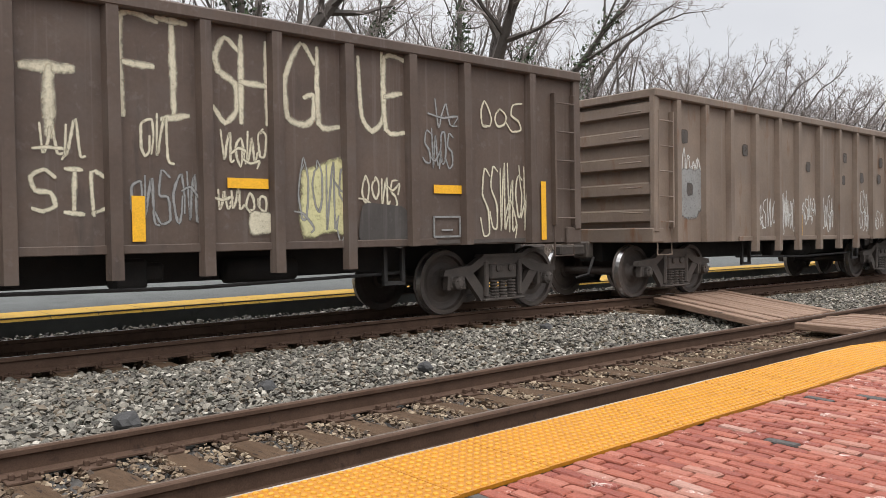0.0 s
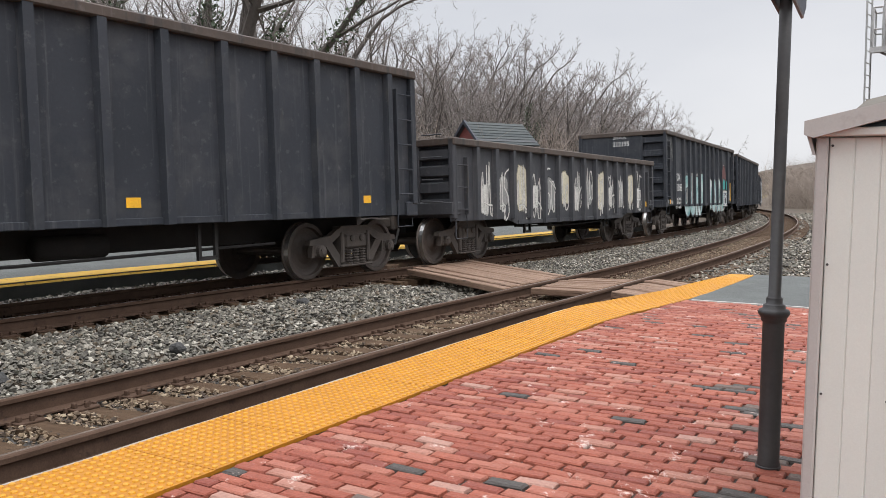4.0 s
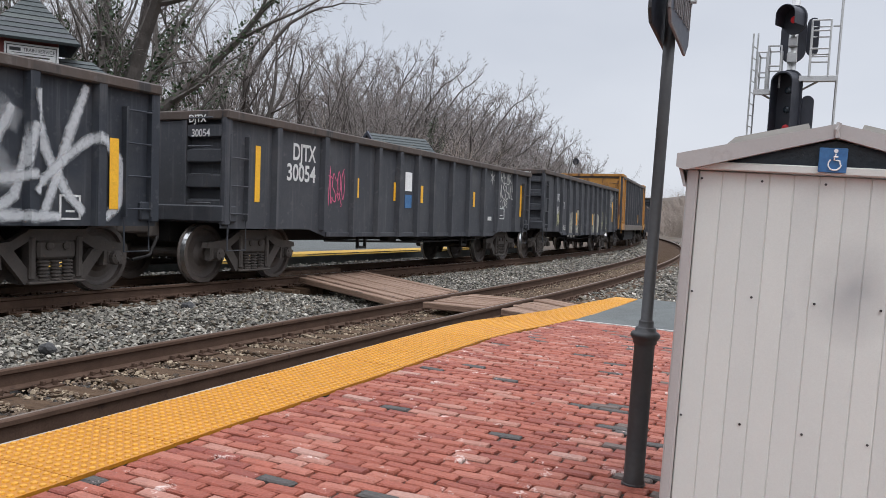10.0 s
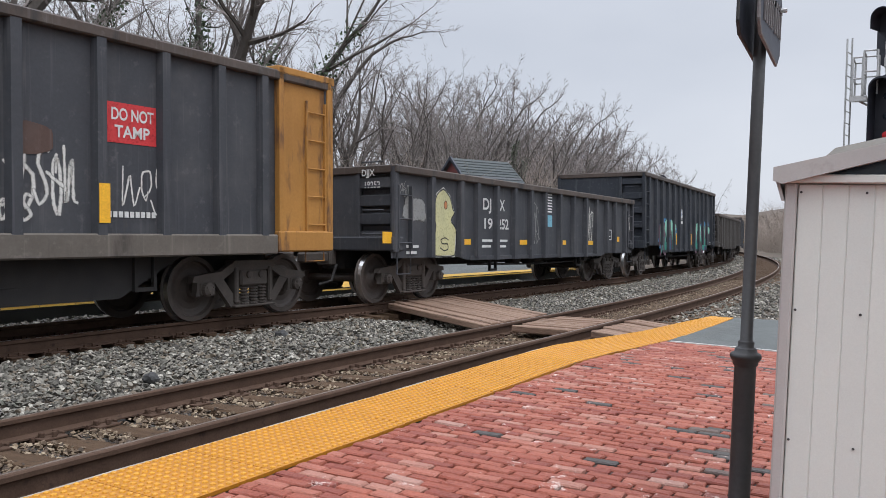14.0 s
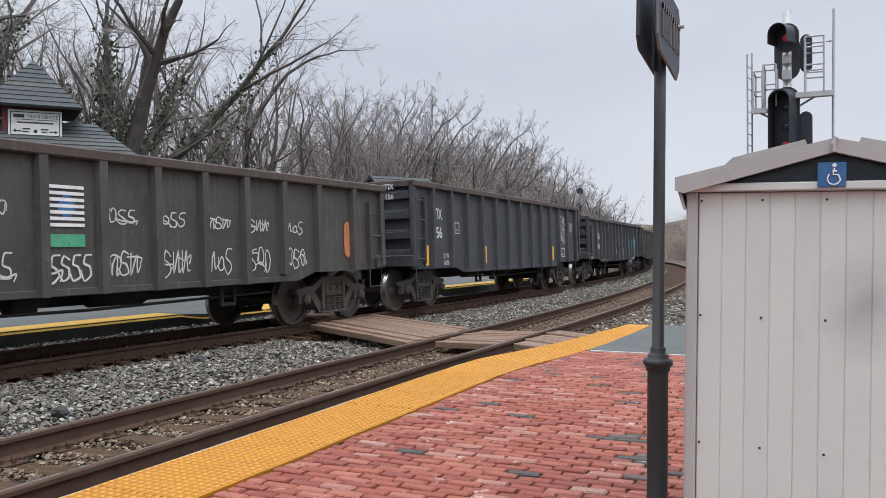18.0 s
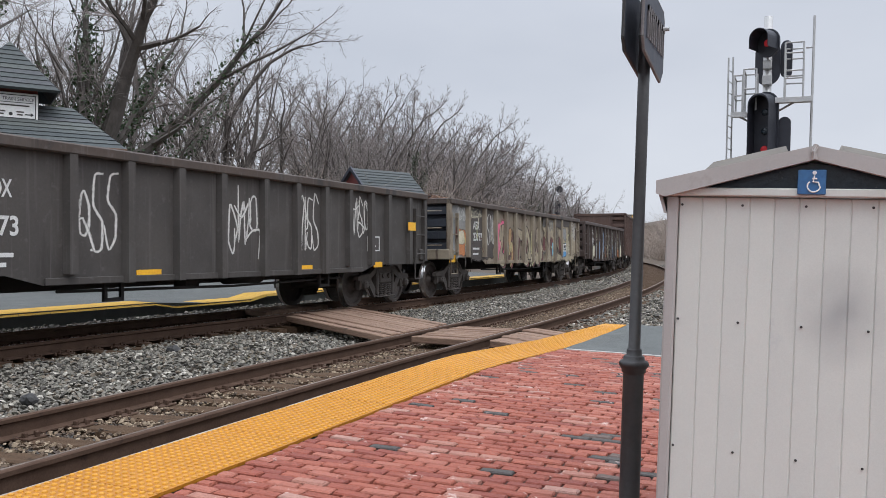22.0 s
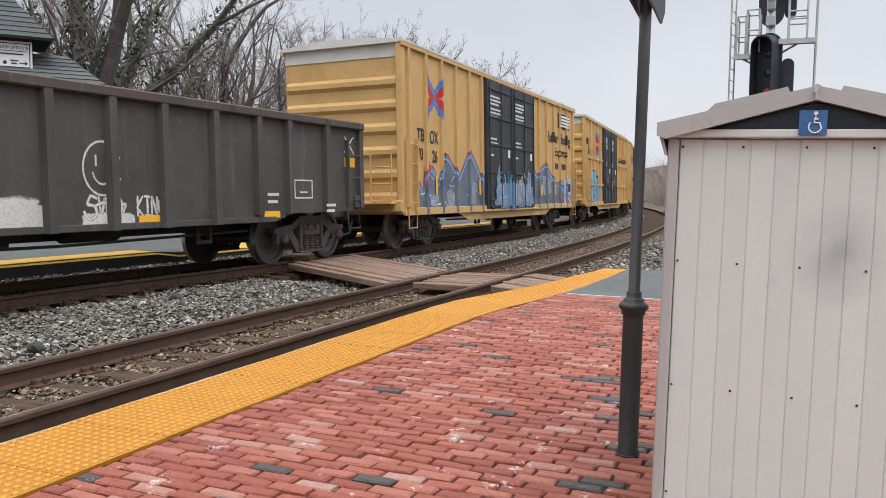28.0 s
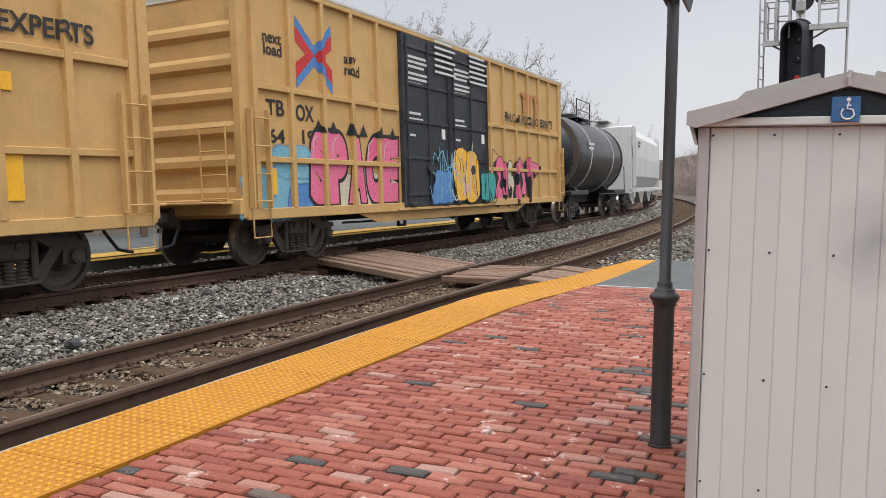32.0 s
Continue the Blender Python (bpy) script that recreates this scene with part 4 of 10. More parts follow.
    for k in range(22):
        part("ladder_rung", Geo().tube([(-0.1, 0.86, 0.3 + k * 0.27), (0.3, 0.79, 0.3 + k * 0.27)], 0.012, 5), GALV, root)
    part("conduit", Geo().tube([(0.2, -0.98, 0), (0.2, -0.99, 4.0 + z0), (0.2, -1.01, 6.66 + z0)], 0.03, 8), GALV, root)
    part("conduit_clamp", Geo().tube([(0.2, -0.84, 5.92 + z0), (0.2, -1.0, 5.92 + z0)], 0.02, 6), GALV, root)
    part("foundation", Geo().cbox(-0.4, 0.8, -1.0, 0.9, -0.2, 0.25, 0.03), CONCRETE, root)


def far_signal():
    root = thing("signal_mast", "distant signal mast with black two-lamp head", "railway signal", pose(86.5, 24.0, fall(86) - 0.4))
    part("mast", Geo().tube([(0, 0.9, 0), (0, 0.9, 8.0)], 0.12, 8), GALV, root)
    part("signal_head", Geo().lathe([(0.36, -0.05), (0.36, 0.05)], 16, axis="x"), SIGNAL_BLACK, root, at=pose(-0.4, 0.15, 7.85))
    part("signal_head", Geo().cbox(-0.5, -0.3, 0.0, 0.62, 5.1, 6.6, 0.2), SIGNAL_BLACK, root)
    part("ladder", Geo().tube([(0, 1.5, 0), (0, 1.5, 7.9)], 0.06, 6), GALV, root)
    part("cage", Geo().box(-0.3, 0.3, 0.2, 1.5, 6.3, 6.4), GALV, root)


def small_things():
    rng = random.Random(12)
    def rock(name, x, y, z, r, mat, label):
        g = Geo()
        bm = bmesh.new()
        bmesh.ops.create_icosphere(bm, subdivisions=2, radius=r)
        for v in bm.verts:
            v.co *= 1 + 0.25 * noise.noise(v.co * (1.4 / r)) + rng.uniform(-0.06, 0.06)
            v.co.z *= 0.8
        me = bpy.data.meshes.new(name)
        bm.to_mesh(me)
        bm.free()
        tagged(part(name, me, mat, at=pose(x, y, z)), label, "rock")
    rock("rock", 5.09, 6.03, -0.22, 0.075, BLACK_ROCK, "dark rounded lump lying on the pale ballast")
    rock("rock", 3.55, 6.35, -0.26, 0.09, BLACK_ROCK, "dark rounded lump lying on the pale ballast")
    rock("rock", 2.2, 6.0, -0.27, 0.11, BLACK_ROCK, "dark rounded lump lying on the pale ballast")
    rock("rock", 8.3, 7.3, -0.26, 0.09, BLACK_ROCK, "dark rounded lump lying on the pale ballast")
    tagged(part("stone_block", Geo().cbox(4.25, 4.45, 0.26, 0.42, 0.0, 0.05, 0.012), surf("yellow_stone", (0.5, 0.42, 0.3), (0.42, 0.34, 0.24), scale=6)), "small pale yellow stone block beside the cabinet", "stone block")
    sign = thing("track_sign", "small white square board on a post beside the far curve", "sign", pose(96, 18.6, fall(96) - 0.45))
    part("post", Geo().tube([(0, 0, 0), (0, 0, 1.2)], 0.06, 6), GALV, sign)
    part("board", Geo().cbox(-0.03, 0.03, -0.55, 0.55, 1.1, 2.1, 0.01), WHITE, sign)


# ---- shelters across the tracks ----
def shingled(root, name, corners, course, out):
    """One roof slope of shingle courses. corners: eave a, eave b, ridge b, ridge a."""
    a, b, c, d = (Vector(p) for p in corners)
    n = max(2, int((d - a).length / course))
    up = (b - a).cross(d - a).normalized()
    up = up if up.z > 0 else -up
    base = part(name, Geo().add([a, b, c, d, a - up * 0.06, b - up * 0.06, c - up * 0.06, d - up * 0.06], [(0, 1, 2, 3), (4, 5, 6, 7), (0, 1, 5, 4), (1, 2, 6, 5), (2, 3, 7, 6), (3, 0, 4, 7)]), SHINGLE, root)
    for k in range(n):
        f0, f1 = k / n, (k + 1) / n
        p, q, r, s = a.lerp(d, f0), b.lerp(c, f0), b.lerp(c, f1), a.lerp(d, f1)
        part("shingle_course", Geo().add([p + up * 0.03, q + up * 0.03, r + up * 0.008, s + up * 0.008, p + up * 0.004, q + up * 0.004], [(0, 1, 2, 3), (4, 5, 1, 0)]), SHINGLE, base)


def shelter():
    """The small station shelter: hipped shingle roof with a pointed cupola that carries a sign."""
    cx, cy = 15.0, 18.9
    ang = -36.0
    root = thing("station_shelter", "small station shelter with dark shingle hip roof and pointed cupola", "shelter", pose(cx, cy, fall(15) - 0.12, 0, 0, ang))
    zr, ze, zc, za = 4.75, 3.55, 5.0, 6.35
    L, D = 2.6, 2.0
    for s in (-1, 1):
        shingled(root, "roof_slope", [(-L, s * D, ze), (L, s * D, ze), (L - 1.1, s * 0.05, zr), (-L + 0.2, s * 0.05, zr)], 0.22, 0)
    shingled(root, "roof_hip", [(L, -D, ze), (L, D, ze), (L - 1.1, 0.05, zr), (L - 1.1, -0.05, zr)], 0.22, 0)
    part("gable", Geo().prism([(-D, ze), (D, ze), (0, zr)], -L + 0.15, -L + 0.25, "x"), SIDING, root)
    part("cupola_wall", Geo().cbox(-0.75, 0.62, -0.75, 0.75, 3.9, zc + 0.05, 0.02), SIDING, root)
    e = 1.15
    for (x0, y0), (x1, y1) in (((-e, -e), (e, -e)), ((e, -e), (e, e)), ((e, e), (-e, e)), ((-e, e), (-e, -e))):
        shingled(root, "cupola_roof", [(x0 - 0.05, y0, zc), (x1 - 0.05, y1, zc), (0.01, 0, za), (-0.01, 0, za)], 0.2, 0)
    part("eave_board", Geo().cbox(-L, L, -D - 0.06, -D, ze - 0.2, ze + 0.02, 0.01), BROWN_WOOD, root)
    for x in (-2.3, 0, 2.3):
        for y in (-1.7, 1.7):
            part("post", Geo().cbox(x - 0.09, x + 0.09, y - 0.09, y + 0.09, 0, ze - 0.05, 0.015), BROWN_WOOD, root)
    part("back_wall", Geo().cbox(-2.4, 2.4, 1.72, 1.82, 0, ze, 0.01), SIDING, root)
    part("bench", Geo().cbox(-1.8, 1.8, 1.1, 1.6, 0.42, 0.48, 0.01), BROWN_WOOD, root)
    sg = part("sign", Geo().cbox(-0.62, 0.62, -0.85, -0.80, 4.22, 4.92, 0.012), WHITE, root, "white direction sign with arrows")
    rim = Geo()
    for a, b, c, d in ((-0.57, 0.57, 4.85, 4.87), (-0.57, 0.57, 4.27, 4.29), (-0.57, -0.55, 4.27, 4.87), (0.55, 0.57, 4.27, 4.87), (-0.45, 0.5, 4.665, 4.68)):
        rim.box(a, b, -0.856, -0.851, c, d)
    part("sign_border", rim, POLE_BLACK, sg)
    lettered("TRAIN SERVICE", 0.125, POLE_BLACK, sg, pose(-0.2, -0.857, 4.715, 90, 0, 0), squeeze=0.86)
    part("logo_bar", Geo().box(-0.5, -0.25, -0.857, -0.852, 4.715, 4.80), POLE_BLACK, sg)
    for a, s in ((-0.45, -1), (0.45, 1)):
        part("arrow", Geo().prism([(a + s * 0.07, 4.38), (a, 4.33), (a, 4.365), (a - s * 0.13, 4.365), (a - s * 0.13, 4.395), (a, 4.395), (a, 4.43)], -0.857, -0.852, "y"), POLE_BLACK, sg)
    for x0, x1, z in ((-0.42, 0.42, 4.58), (-0.3, -0.12, 4.42), (0.12, 0.3, 4.42), (-0.3, -0.15, 4.35), (0.14, 0.27, 4.35)):
        part("text_bar", Geo().box(x0, x1, -0.857, -0.852, z, z + 0.035), TRUCK_IRON, sg)
    part("sign_emblem", Geo().lathe([(0.045, -0.857), (0.045, -0.852)], 14, axis="y"), POLE_BLACK, sg, at=pose(0, 0, 4.38))


def hut():
    root = thing("trackside_hut", "small gabled hut with dark blue-grey shingle roof beyond the tracks", "hut", pose(35.6, 18.6, fall(35) - 0.27, 0, 0, -25))
    part("wall", Geo().cbox(-1.9, 1.4, -1.0, 1.0, -0.2, 3.9, 0.02), SIDING, root)
    for s in (-1, 1):
        shingled(root, "roof_slope", [(-2.1, s * 1.2, 3.9), (1.5, s * 1.2, 3.9), (1.35, 0, 5.0), (-2.1, 0, 5.0)], 0.2, 0)
        part("barge_board", Geo().prism([(s * 1.24, 3.8), (s * 1.24, 3.94), (0, 5.08), (0, 4.9)], -2.2, -2.1, "x"), SIGN_BACK, root)
    part("gable", Geo().prism([(-1.1, 3.9), (1.1, 3.9), (0, 4.9)], -2.0, -1.9, "x"), SIDING, root)


name_board(name_post())
lift_cabinet()
signal_mast()
far_signal()
small_things()
shelter()
hut()


# ---- the train ----
def paint(name, a, b, dark=None, dark_at=0.6, streak=0.7, rough=0.62, ragged=3.0):
    return surf(name, a, b, scale=0.9, rough=rough, bump=0.06, fine=26, mottle=0.2, dark=dark, dark_at=dark_at, streak=streak, ragged=ragged, gloss=0.35, dust=tuple(0.75 * v + 0.055 * w for v, w in zip(a, (1.0, 0.94, 0.88))) if max(a) < 0.3 else tuple(v * 0.66 for v in a), dents=True)


WORN_CHORD = paint("rust_worn_chord", (0.055, 0.043, 0.036), (0.085, 0.062, 0.05), (0.035, 0.032, 0.031), 0.55)
BROWN_CAR = paint("brown_car_paint", (0.07, 0.05, 0.04), (0.112, 0.081, 0.063), (0.06, 0.045, 0.038))
RUST_CAR = paint("rusty_car_paint", (0.135, 0.1, 0.077), (0.22, 0.168, 0.13), (0.15, 0.078, 0.042), 0.58)
GREY_CAR = paint("grey_brown_car_paint", (0.05, 0.045, 0.042), (0.076, 0.068, 0.061), (0.045, 0.04, 0.036))
BLACK_CAR = paint("black_car_paint", (0.018, 0.022, 0.029), (0.034, 0.038, 0.047), (0.055, 0.05, 0.045), 0.66)
DARK_CAR = paint("dark_car_paint", (0.038, 0.04, 0.047), (0.056, 0.058, 0.064), (0.07, 0.062, 0.055), 0.65)
RED_BROWN = paint("red_brown_car_paint", (0.07, 0.042, 0.034), (0.10, 0.06, 0.046), (0.17, 0.088, 0.05), 0.6)
PALE_CAR = paint("faded_tan_car_paint", (0.30, 0.255, 0.185), (0.165, 0.13, 0.098), (0.085, 0.058, 0.046), 0.54, ragged=5.0)
UMBER_CAR = paint("umber_car_paint", (0.05, 0.036, 0.031), (0.075, 0.052, 0.043), (0.11, 0.062, 0.04), 0.62)
YELLOW_CAR = paint("boxcar_yellow", (0.57, 0.36, 0.14), (0.50, 0.305, 0.112), (0.40, 0.25, 0.10), 0.64, rough=0.55)
ORANGE_CAR = paint("weathered_orange", (0.42, 0.205, 0.045), (0.33, 0.155, 0.036), (0.10, 0.05, 0.03), 0.53)
RUSTY_END = paint("rusty_end", (0.17, 0.08, 0.042), (0.11, 0.052, 0.032), (0.33, 0.165, 0.045), 0.6)
DUSTY = paint("dusty_sill", (0.135, 0.115, 0.095), (0.09, 0.078, 0.066), (0.06, 0.05, 0.043), 0.56)
SCRAP = islands("rusty_scrap", [(0, (0.16, 0.09, 0.06)), (0.3, (0.24, 0.14, 0.09)), (0.55, (0.09, 0.055, 0.04)), (0.75, (0.30, 0.2, 0.14)), (0.9, (0.13, 0.11, 0.1))], rough=0.9)
DOOR_BLACK = paint("boxcar_door", (0.02, 0.024, 0.03), (0.03, 0.034, 0.04), (0.05, 0.05, 0.05), 0.68)
ROOF_WHITE = paint("white_end_band", (0.62, 0.60, 0.55), (0.5, 0.48, 0.44), (0.3, 0.27, 0.22), 0.66)
HOPPER_GREY = paint("hopper_white", (0.62, 0.62, 0.60), (0.52, 0.52, 0.51), (0.36, 0.34, 0.31), 0.64)
TANK_BLACK = surf("tank_black", (0.012, 0.012, 0.014), (0.022, 0.022, 0.024), scale=1.5, rough=0.35, bump=0.03)
REFLECT = surf("reflective_yellow", (0.85, 0.46, 0.02), (0.75, 0.38, 0.02), scale=5, rough=0.45, bump=0.03)
STENCIL = surf("stencil_white", (0.66, 0.66, 0.64), (0.5, 0.5, 0.48), scale=6, rough=0.7, bump=0.0)
TAG_WHITE = surf("spray_white", (0.62, 0.61, 0.57), (0.5, 0.49, 0.46), scale=3, rough=0.7, bump=0.0, spray=True)
TAG_THIN = surf("spray_thin_white", (0.64, 0.65, 0.66), (0.52, 0.53, 0.54), scale=3, rough=0.7, bump=0.0, spray=True, thin=0.74)
TAG_MIST = surf("spray_mist_white", (0.60, 0.61, 0.62), (0.52, 0.53, 0.54), scale=3, rough=0.7, bump=0.0, spray=True, thin=0.3)
TAG_CREAM = surf("spray_cream", (0.60, 0.56, 0.42), (0.48, 0.44, 0.33), scale=3, rough=0.7, bump=0.0, spray=True)
TAG_YELLOW = surf("spray_lemon", (0.58, 0.55, 0.28), (0.46, 0.44, 0.25), scale=2, rough=0.7, bump=0.0, spray=True)
TAG_TEAL = surf("spray_teal", (0.03, 0.28, 0.27), (0.05, 0.36, 0.34), scale=1.2, rough=0.6, bump=0.0, spray=True)
TAG_SKY = surf("spray_sky", (0.13, 0.34, 0.46), (0.20, 0.43, 0.53), scale=1.2, rough=0.6, bump=0.0, spray=True)
TAG_BLUE = surf("spray_blue", (0.05, 0.16, 0.42), (0.10, 0.25, 0.52), scale=1.2, rough=0.6, bump=0.0, spray=True)
TAG_SLATE = surf("spray_slate", (0.10, 0.15, 0.24), (0.16, 0.22, 0.32), scale=1.2, rough=0.6, bump=0.0, spray=True)
TAG_PINK = surf("spray_pink", (0.66, 0.10, 0.22), (0.72, 0.18, 0.30), scale=1.2, rough=0.6, bump=0.0, spray=True)
TAG_ORANGE = surf("spray_orange", (0.50, 0.20, 0.07), (0.42, 0.15, 0.06), scale=1.5, rough=0.6, bump=0.0, spray=True)
TAG_GREEN = surf("spray_green", (0.06, 0.30, 0.16), (0.10, 0.38, 0.22), scale=1.5, rough=0.6, bump=0.0, spray=True)
TAG_PURPLE = surf("spray_purple", (0.26, 0.14, 0.36), (0.34, 0.2, 0.44), scale=1.5, rough=0.6, bump=0.0, spray=True)
TAG_RED = surf("spray_red", (0.55, 0.03, 0.035), (0.48, 0.03, 0.03), scale=2, rough=0.6, bump=0.0, spray=True)
TAG_BLACK = surf("spray_black", (0.012, 0.012, 0.013), (0.02, 0.02, 0.02), scale=3, rough=0.6, bump=0.0, spray=True)
MIX_TEAL = surf("spray_teal_and_white", (0.76, 0.78, 0.77), (0.02, 0.25, 0.24), scale=1.1, rough=0.6, bump=0.0, dark=(0.07, 0.12, 0.27), dark_at=0.57, spray=True)
MIX_CAMO = surf("spray_olive_and_rust", (0.40, 0.37, 0.20), (0.38, 0.15, 0.06), scale=1.6, rough=0.65, bump=0.0, dark=(0.05, 0.09, 0.05), dark_at=0.53, spray=True)
MIX_BLUE = surf("spray_blue_and_grey", (0.09, 0.10, 0.125), (0.17, 0.19, 0.225), scale=1.4, rough=0.6, bump=0.0, dark=(0.06, 0.15, 0.38), dark_at=0.55, spray=True)
MIX_BONE = surf("spray_bone_and_grey", (0.40, 0.38, 0.29), (0.16, 0.155, 0.14), scale=2.4, rough=0.7, bump=0.0, dark=(0.50, 0.48, 0.40), dark_at=0.56, spray=True)
MIX_FADED = surf("faded_layers_of_paint", (0.42, 0.37, 0.24), (0.25, 0.2, 0.155), scale=2.2, rough=0.75, bump=0.1, dark=(0.09, 0.055, 0.048), dark_at=0.54, streak=1.2, ragged=5.0, spray=True)
TAG_MINT = surf("spray_green_to_mint", (0.015, 0.19, 0.15), (0.03, 0.25, 0.19), scale=2, rough=0.6, bump=0.0, spray=True, fade=(1.35, 1.85, (0.27, 0.56, 0.44)))
TAG_PLUM = surf("spray_plum", (0.085, 0.035, 0.06), (0.12, 0.05, 0.08), scale=2, rough=0.6, bump=0.0, spray=True)
TAG_AZURE = surf("spray_azure", (0.05, 0.20, 0.42), (0.09, 0.30, 0.55), scale=2, rough=0.6, bump=0.0, spray=True)
TAG_PALE = surf("spray_pale_blue", (0.28, 0.42, 0.62), (0.38, 0.52, 0.68), scale=2, rough=0.6, bump=0.0, spray=True)
TAG_MAROON = surf("spray_maroon", (0.11, 0.03, 0.03), (0.15, 0.05, 0.045), scale=2, rough=0.65, bump=0.0, spray=True)
TAG_SOOT = surf("spray_soot", (0.05, 0.043, 0.038), (0.085, 0.07, 0.06), scale=2, rough=0.7, bump=0.0, spray=True)
TAG_OLIVE = surf("spray_olive", (0.09, 0.12, 0.06), (0.14, 0.17, 0.08), scale=2, rough=0.65, bump=0.0, spray=True)
TAG_GREY = surf("spray_grey", (0.26, 0.26, 0.25), (0.20, 0.2, 0.195), scale=2, rough=0.7, bump=0.0, spray=True)

STROKES = {
    "A": "0,0 .5,1 1,0|.2,.4 .8,.4", "B": "0,0 0,1 .8,.85 .1,.52 .9,.3 0,0", "C": "1,.85 .5,1 0,.6 .1,.15 .6,0 1,.15", "D": "0,0 0,1 .7,.85 1,.5 .7,.1 0,0",
    "E": "1,1 0,1 0,0 1,0|0,.5 .75,.5", "F": "1,1 0,1 0,0|0,.5 .8,.5", "G": "1,.85 .5,1 0,.6 .1,.15 .6,0 1,.1 1,.4 .6,.4", "H": "0,0 0,1|1,0 1,1|0,.5 1,.5",
    "I": ".5,0 .5,1|.1,1 .9,1|.1,0 .9,0", "K": "0,0 0,1|1,1 0,.45 1,0", "L": "0,1 0,0 .9,0", "M": "0,0 .1,1 .5,.4 .9,1 1,0", "N": "0,0 0,1 1,0 1,1", "O": ".5,1 0,.65 .1,.15 .5,0 .95,.2 1,.7 .5,1",
    "P": "0,0 0,1 .9,.8 .8,.5 0,.45", "R": "0,0 0,1 .9,.8 .7,.5 0,.45 1,0", "S": "1,.85 .5,1 .05,.8 .2,.55 .85,.45 .95,.15 .5,0 0,.12", "T": "0,1 1,1|.5,1 .5,0", "U": "0,1 .05,.2 .5,0 .95,.2 1,1", "V": "0,1 .5,0 1,1",
    "W": "0,1 .25,0 .5,.7 .75,0 1,1", "X": "0,0 1,1|0,1 1,0", "Y": "0,1 .5,.5 1,1|.5,.5 .5,0", "Z": "0,1 1,1 0,0 1,0", "2": "0,.8 .5,1 1,.75 0,0 1,0", "0": ".5,1 0,.65 .1,.15 .5,0 .95,.2 1,.7 .5,1", "1": ".2,.8 .5,1 .5,0", "*": ".5,0 .5,1|0,.3 1,.7|0,.7 1,.3",
}


def ribbon(g, pts, width, y, taper=0.0):
    """A flat stroke on the plane y."""
    pts = [Vector((p[0], p[1])) for p in pts]
    fine = []
    for i in range(len(pts) - 1):
        p0, p1, p2, p3 = pts[max(i - 1, 0)], pts[i], pts[i + 1], pts[min(i + 2, len(pts) - 1)]
        for k in range(4):
            t = k / 4
            c = 0.5 * ((2 * p1) + (p2 - p0) * t + (2 * p0 - 5 * p1 + 4 * p2 - p3) * t * t + (3 * p1 - p0 - 3 * p2 + p3) * t ** 3)
            fine.append(p1.lerp(p2, t) * 0.35 + c * 0.65)
    fine.append(pts[-1])
    width *= 1.18
    b, n = len(g.v), len(fine)
    g.soft = (g.soft or []) + [1.0, 0.0, 1.0] * n
    for i, p in enumerate(fine):
        d = fine[min(i + 1, n - 1)] - fine[max(i - 1, 0)]
        d = d.normalized() if d.length > 1e-6 else Vector((1, 0))
        w = width / 2 * (1 - taper * abs(2 * i / (n - 1) - 1))
        g.v += [(p.x - d.y * w, y, p.y + d.x * w), (p.x, y, p.y), (p.x + d.y * w, y, p.y - d.x * w)]
    for i in range(n - 1):
        k = b + 3 * i
        g.f += [(k, k + 1, k + 4, k + 3), (k + 1, k + 2, k + 5, k + 4)]
    # rounded ends that belong to the stroke
    for i, j in ((0, 1), (n - 1, n - 2)):
        d = fine[i] - fine[j]
        d = (d.normalized() if d.length > 1e-6 else Vector((1, 0))) * width * 0.42
        e, k = b + 3 * i, len(g.v)
        p, m, q = g.v[e], g.v[e + 1], g.v[e + 2]
        g.v += [(p[0] * 0.7 + m[0] * 0.3 + d.x * 0.7, y, p[2] * 0.7 + m[2] * 0.3 + d.y * 0.7), (q[0] * 0.7 + m[0] * 0.3 + d.x * 0.7, y, q[2] * 0.7 + m[2] * 0.3 + d.y * 0.7)]
        g.soft += [1.0, 1.0]
        g.f += [(e, e + 1, k), (e + 1, k + 1, k), (e + 1, e + 2, k + 1)]


def glyphs(word, rng, wobble=0.06):
    """Strokes of a word in units of one letter, as lists of points."""
    out = []
    for i, ch in enumerate(word):
        for st in STROKES.get(ch, "").split("|"):
            if st:
                pts = [tuple(float(v) for v in p.split(",")) for p in st.split()]
                out.append((i, [(i * 1.3 + x + rng.uniform(-wobble, wobble), z + rng.uniform(-wobble, wobble)) for x, z in pts]))
    return out


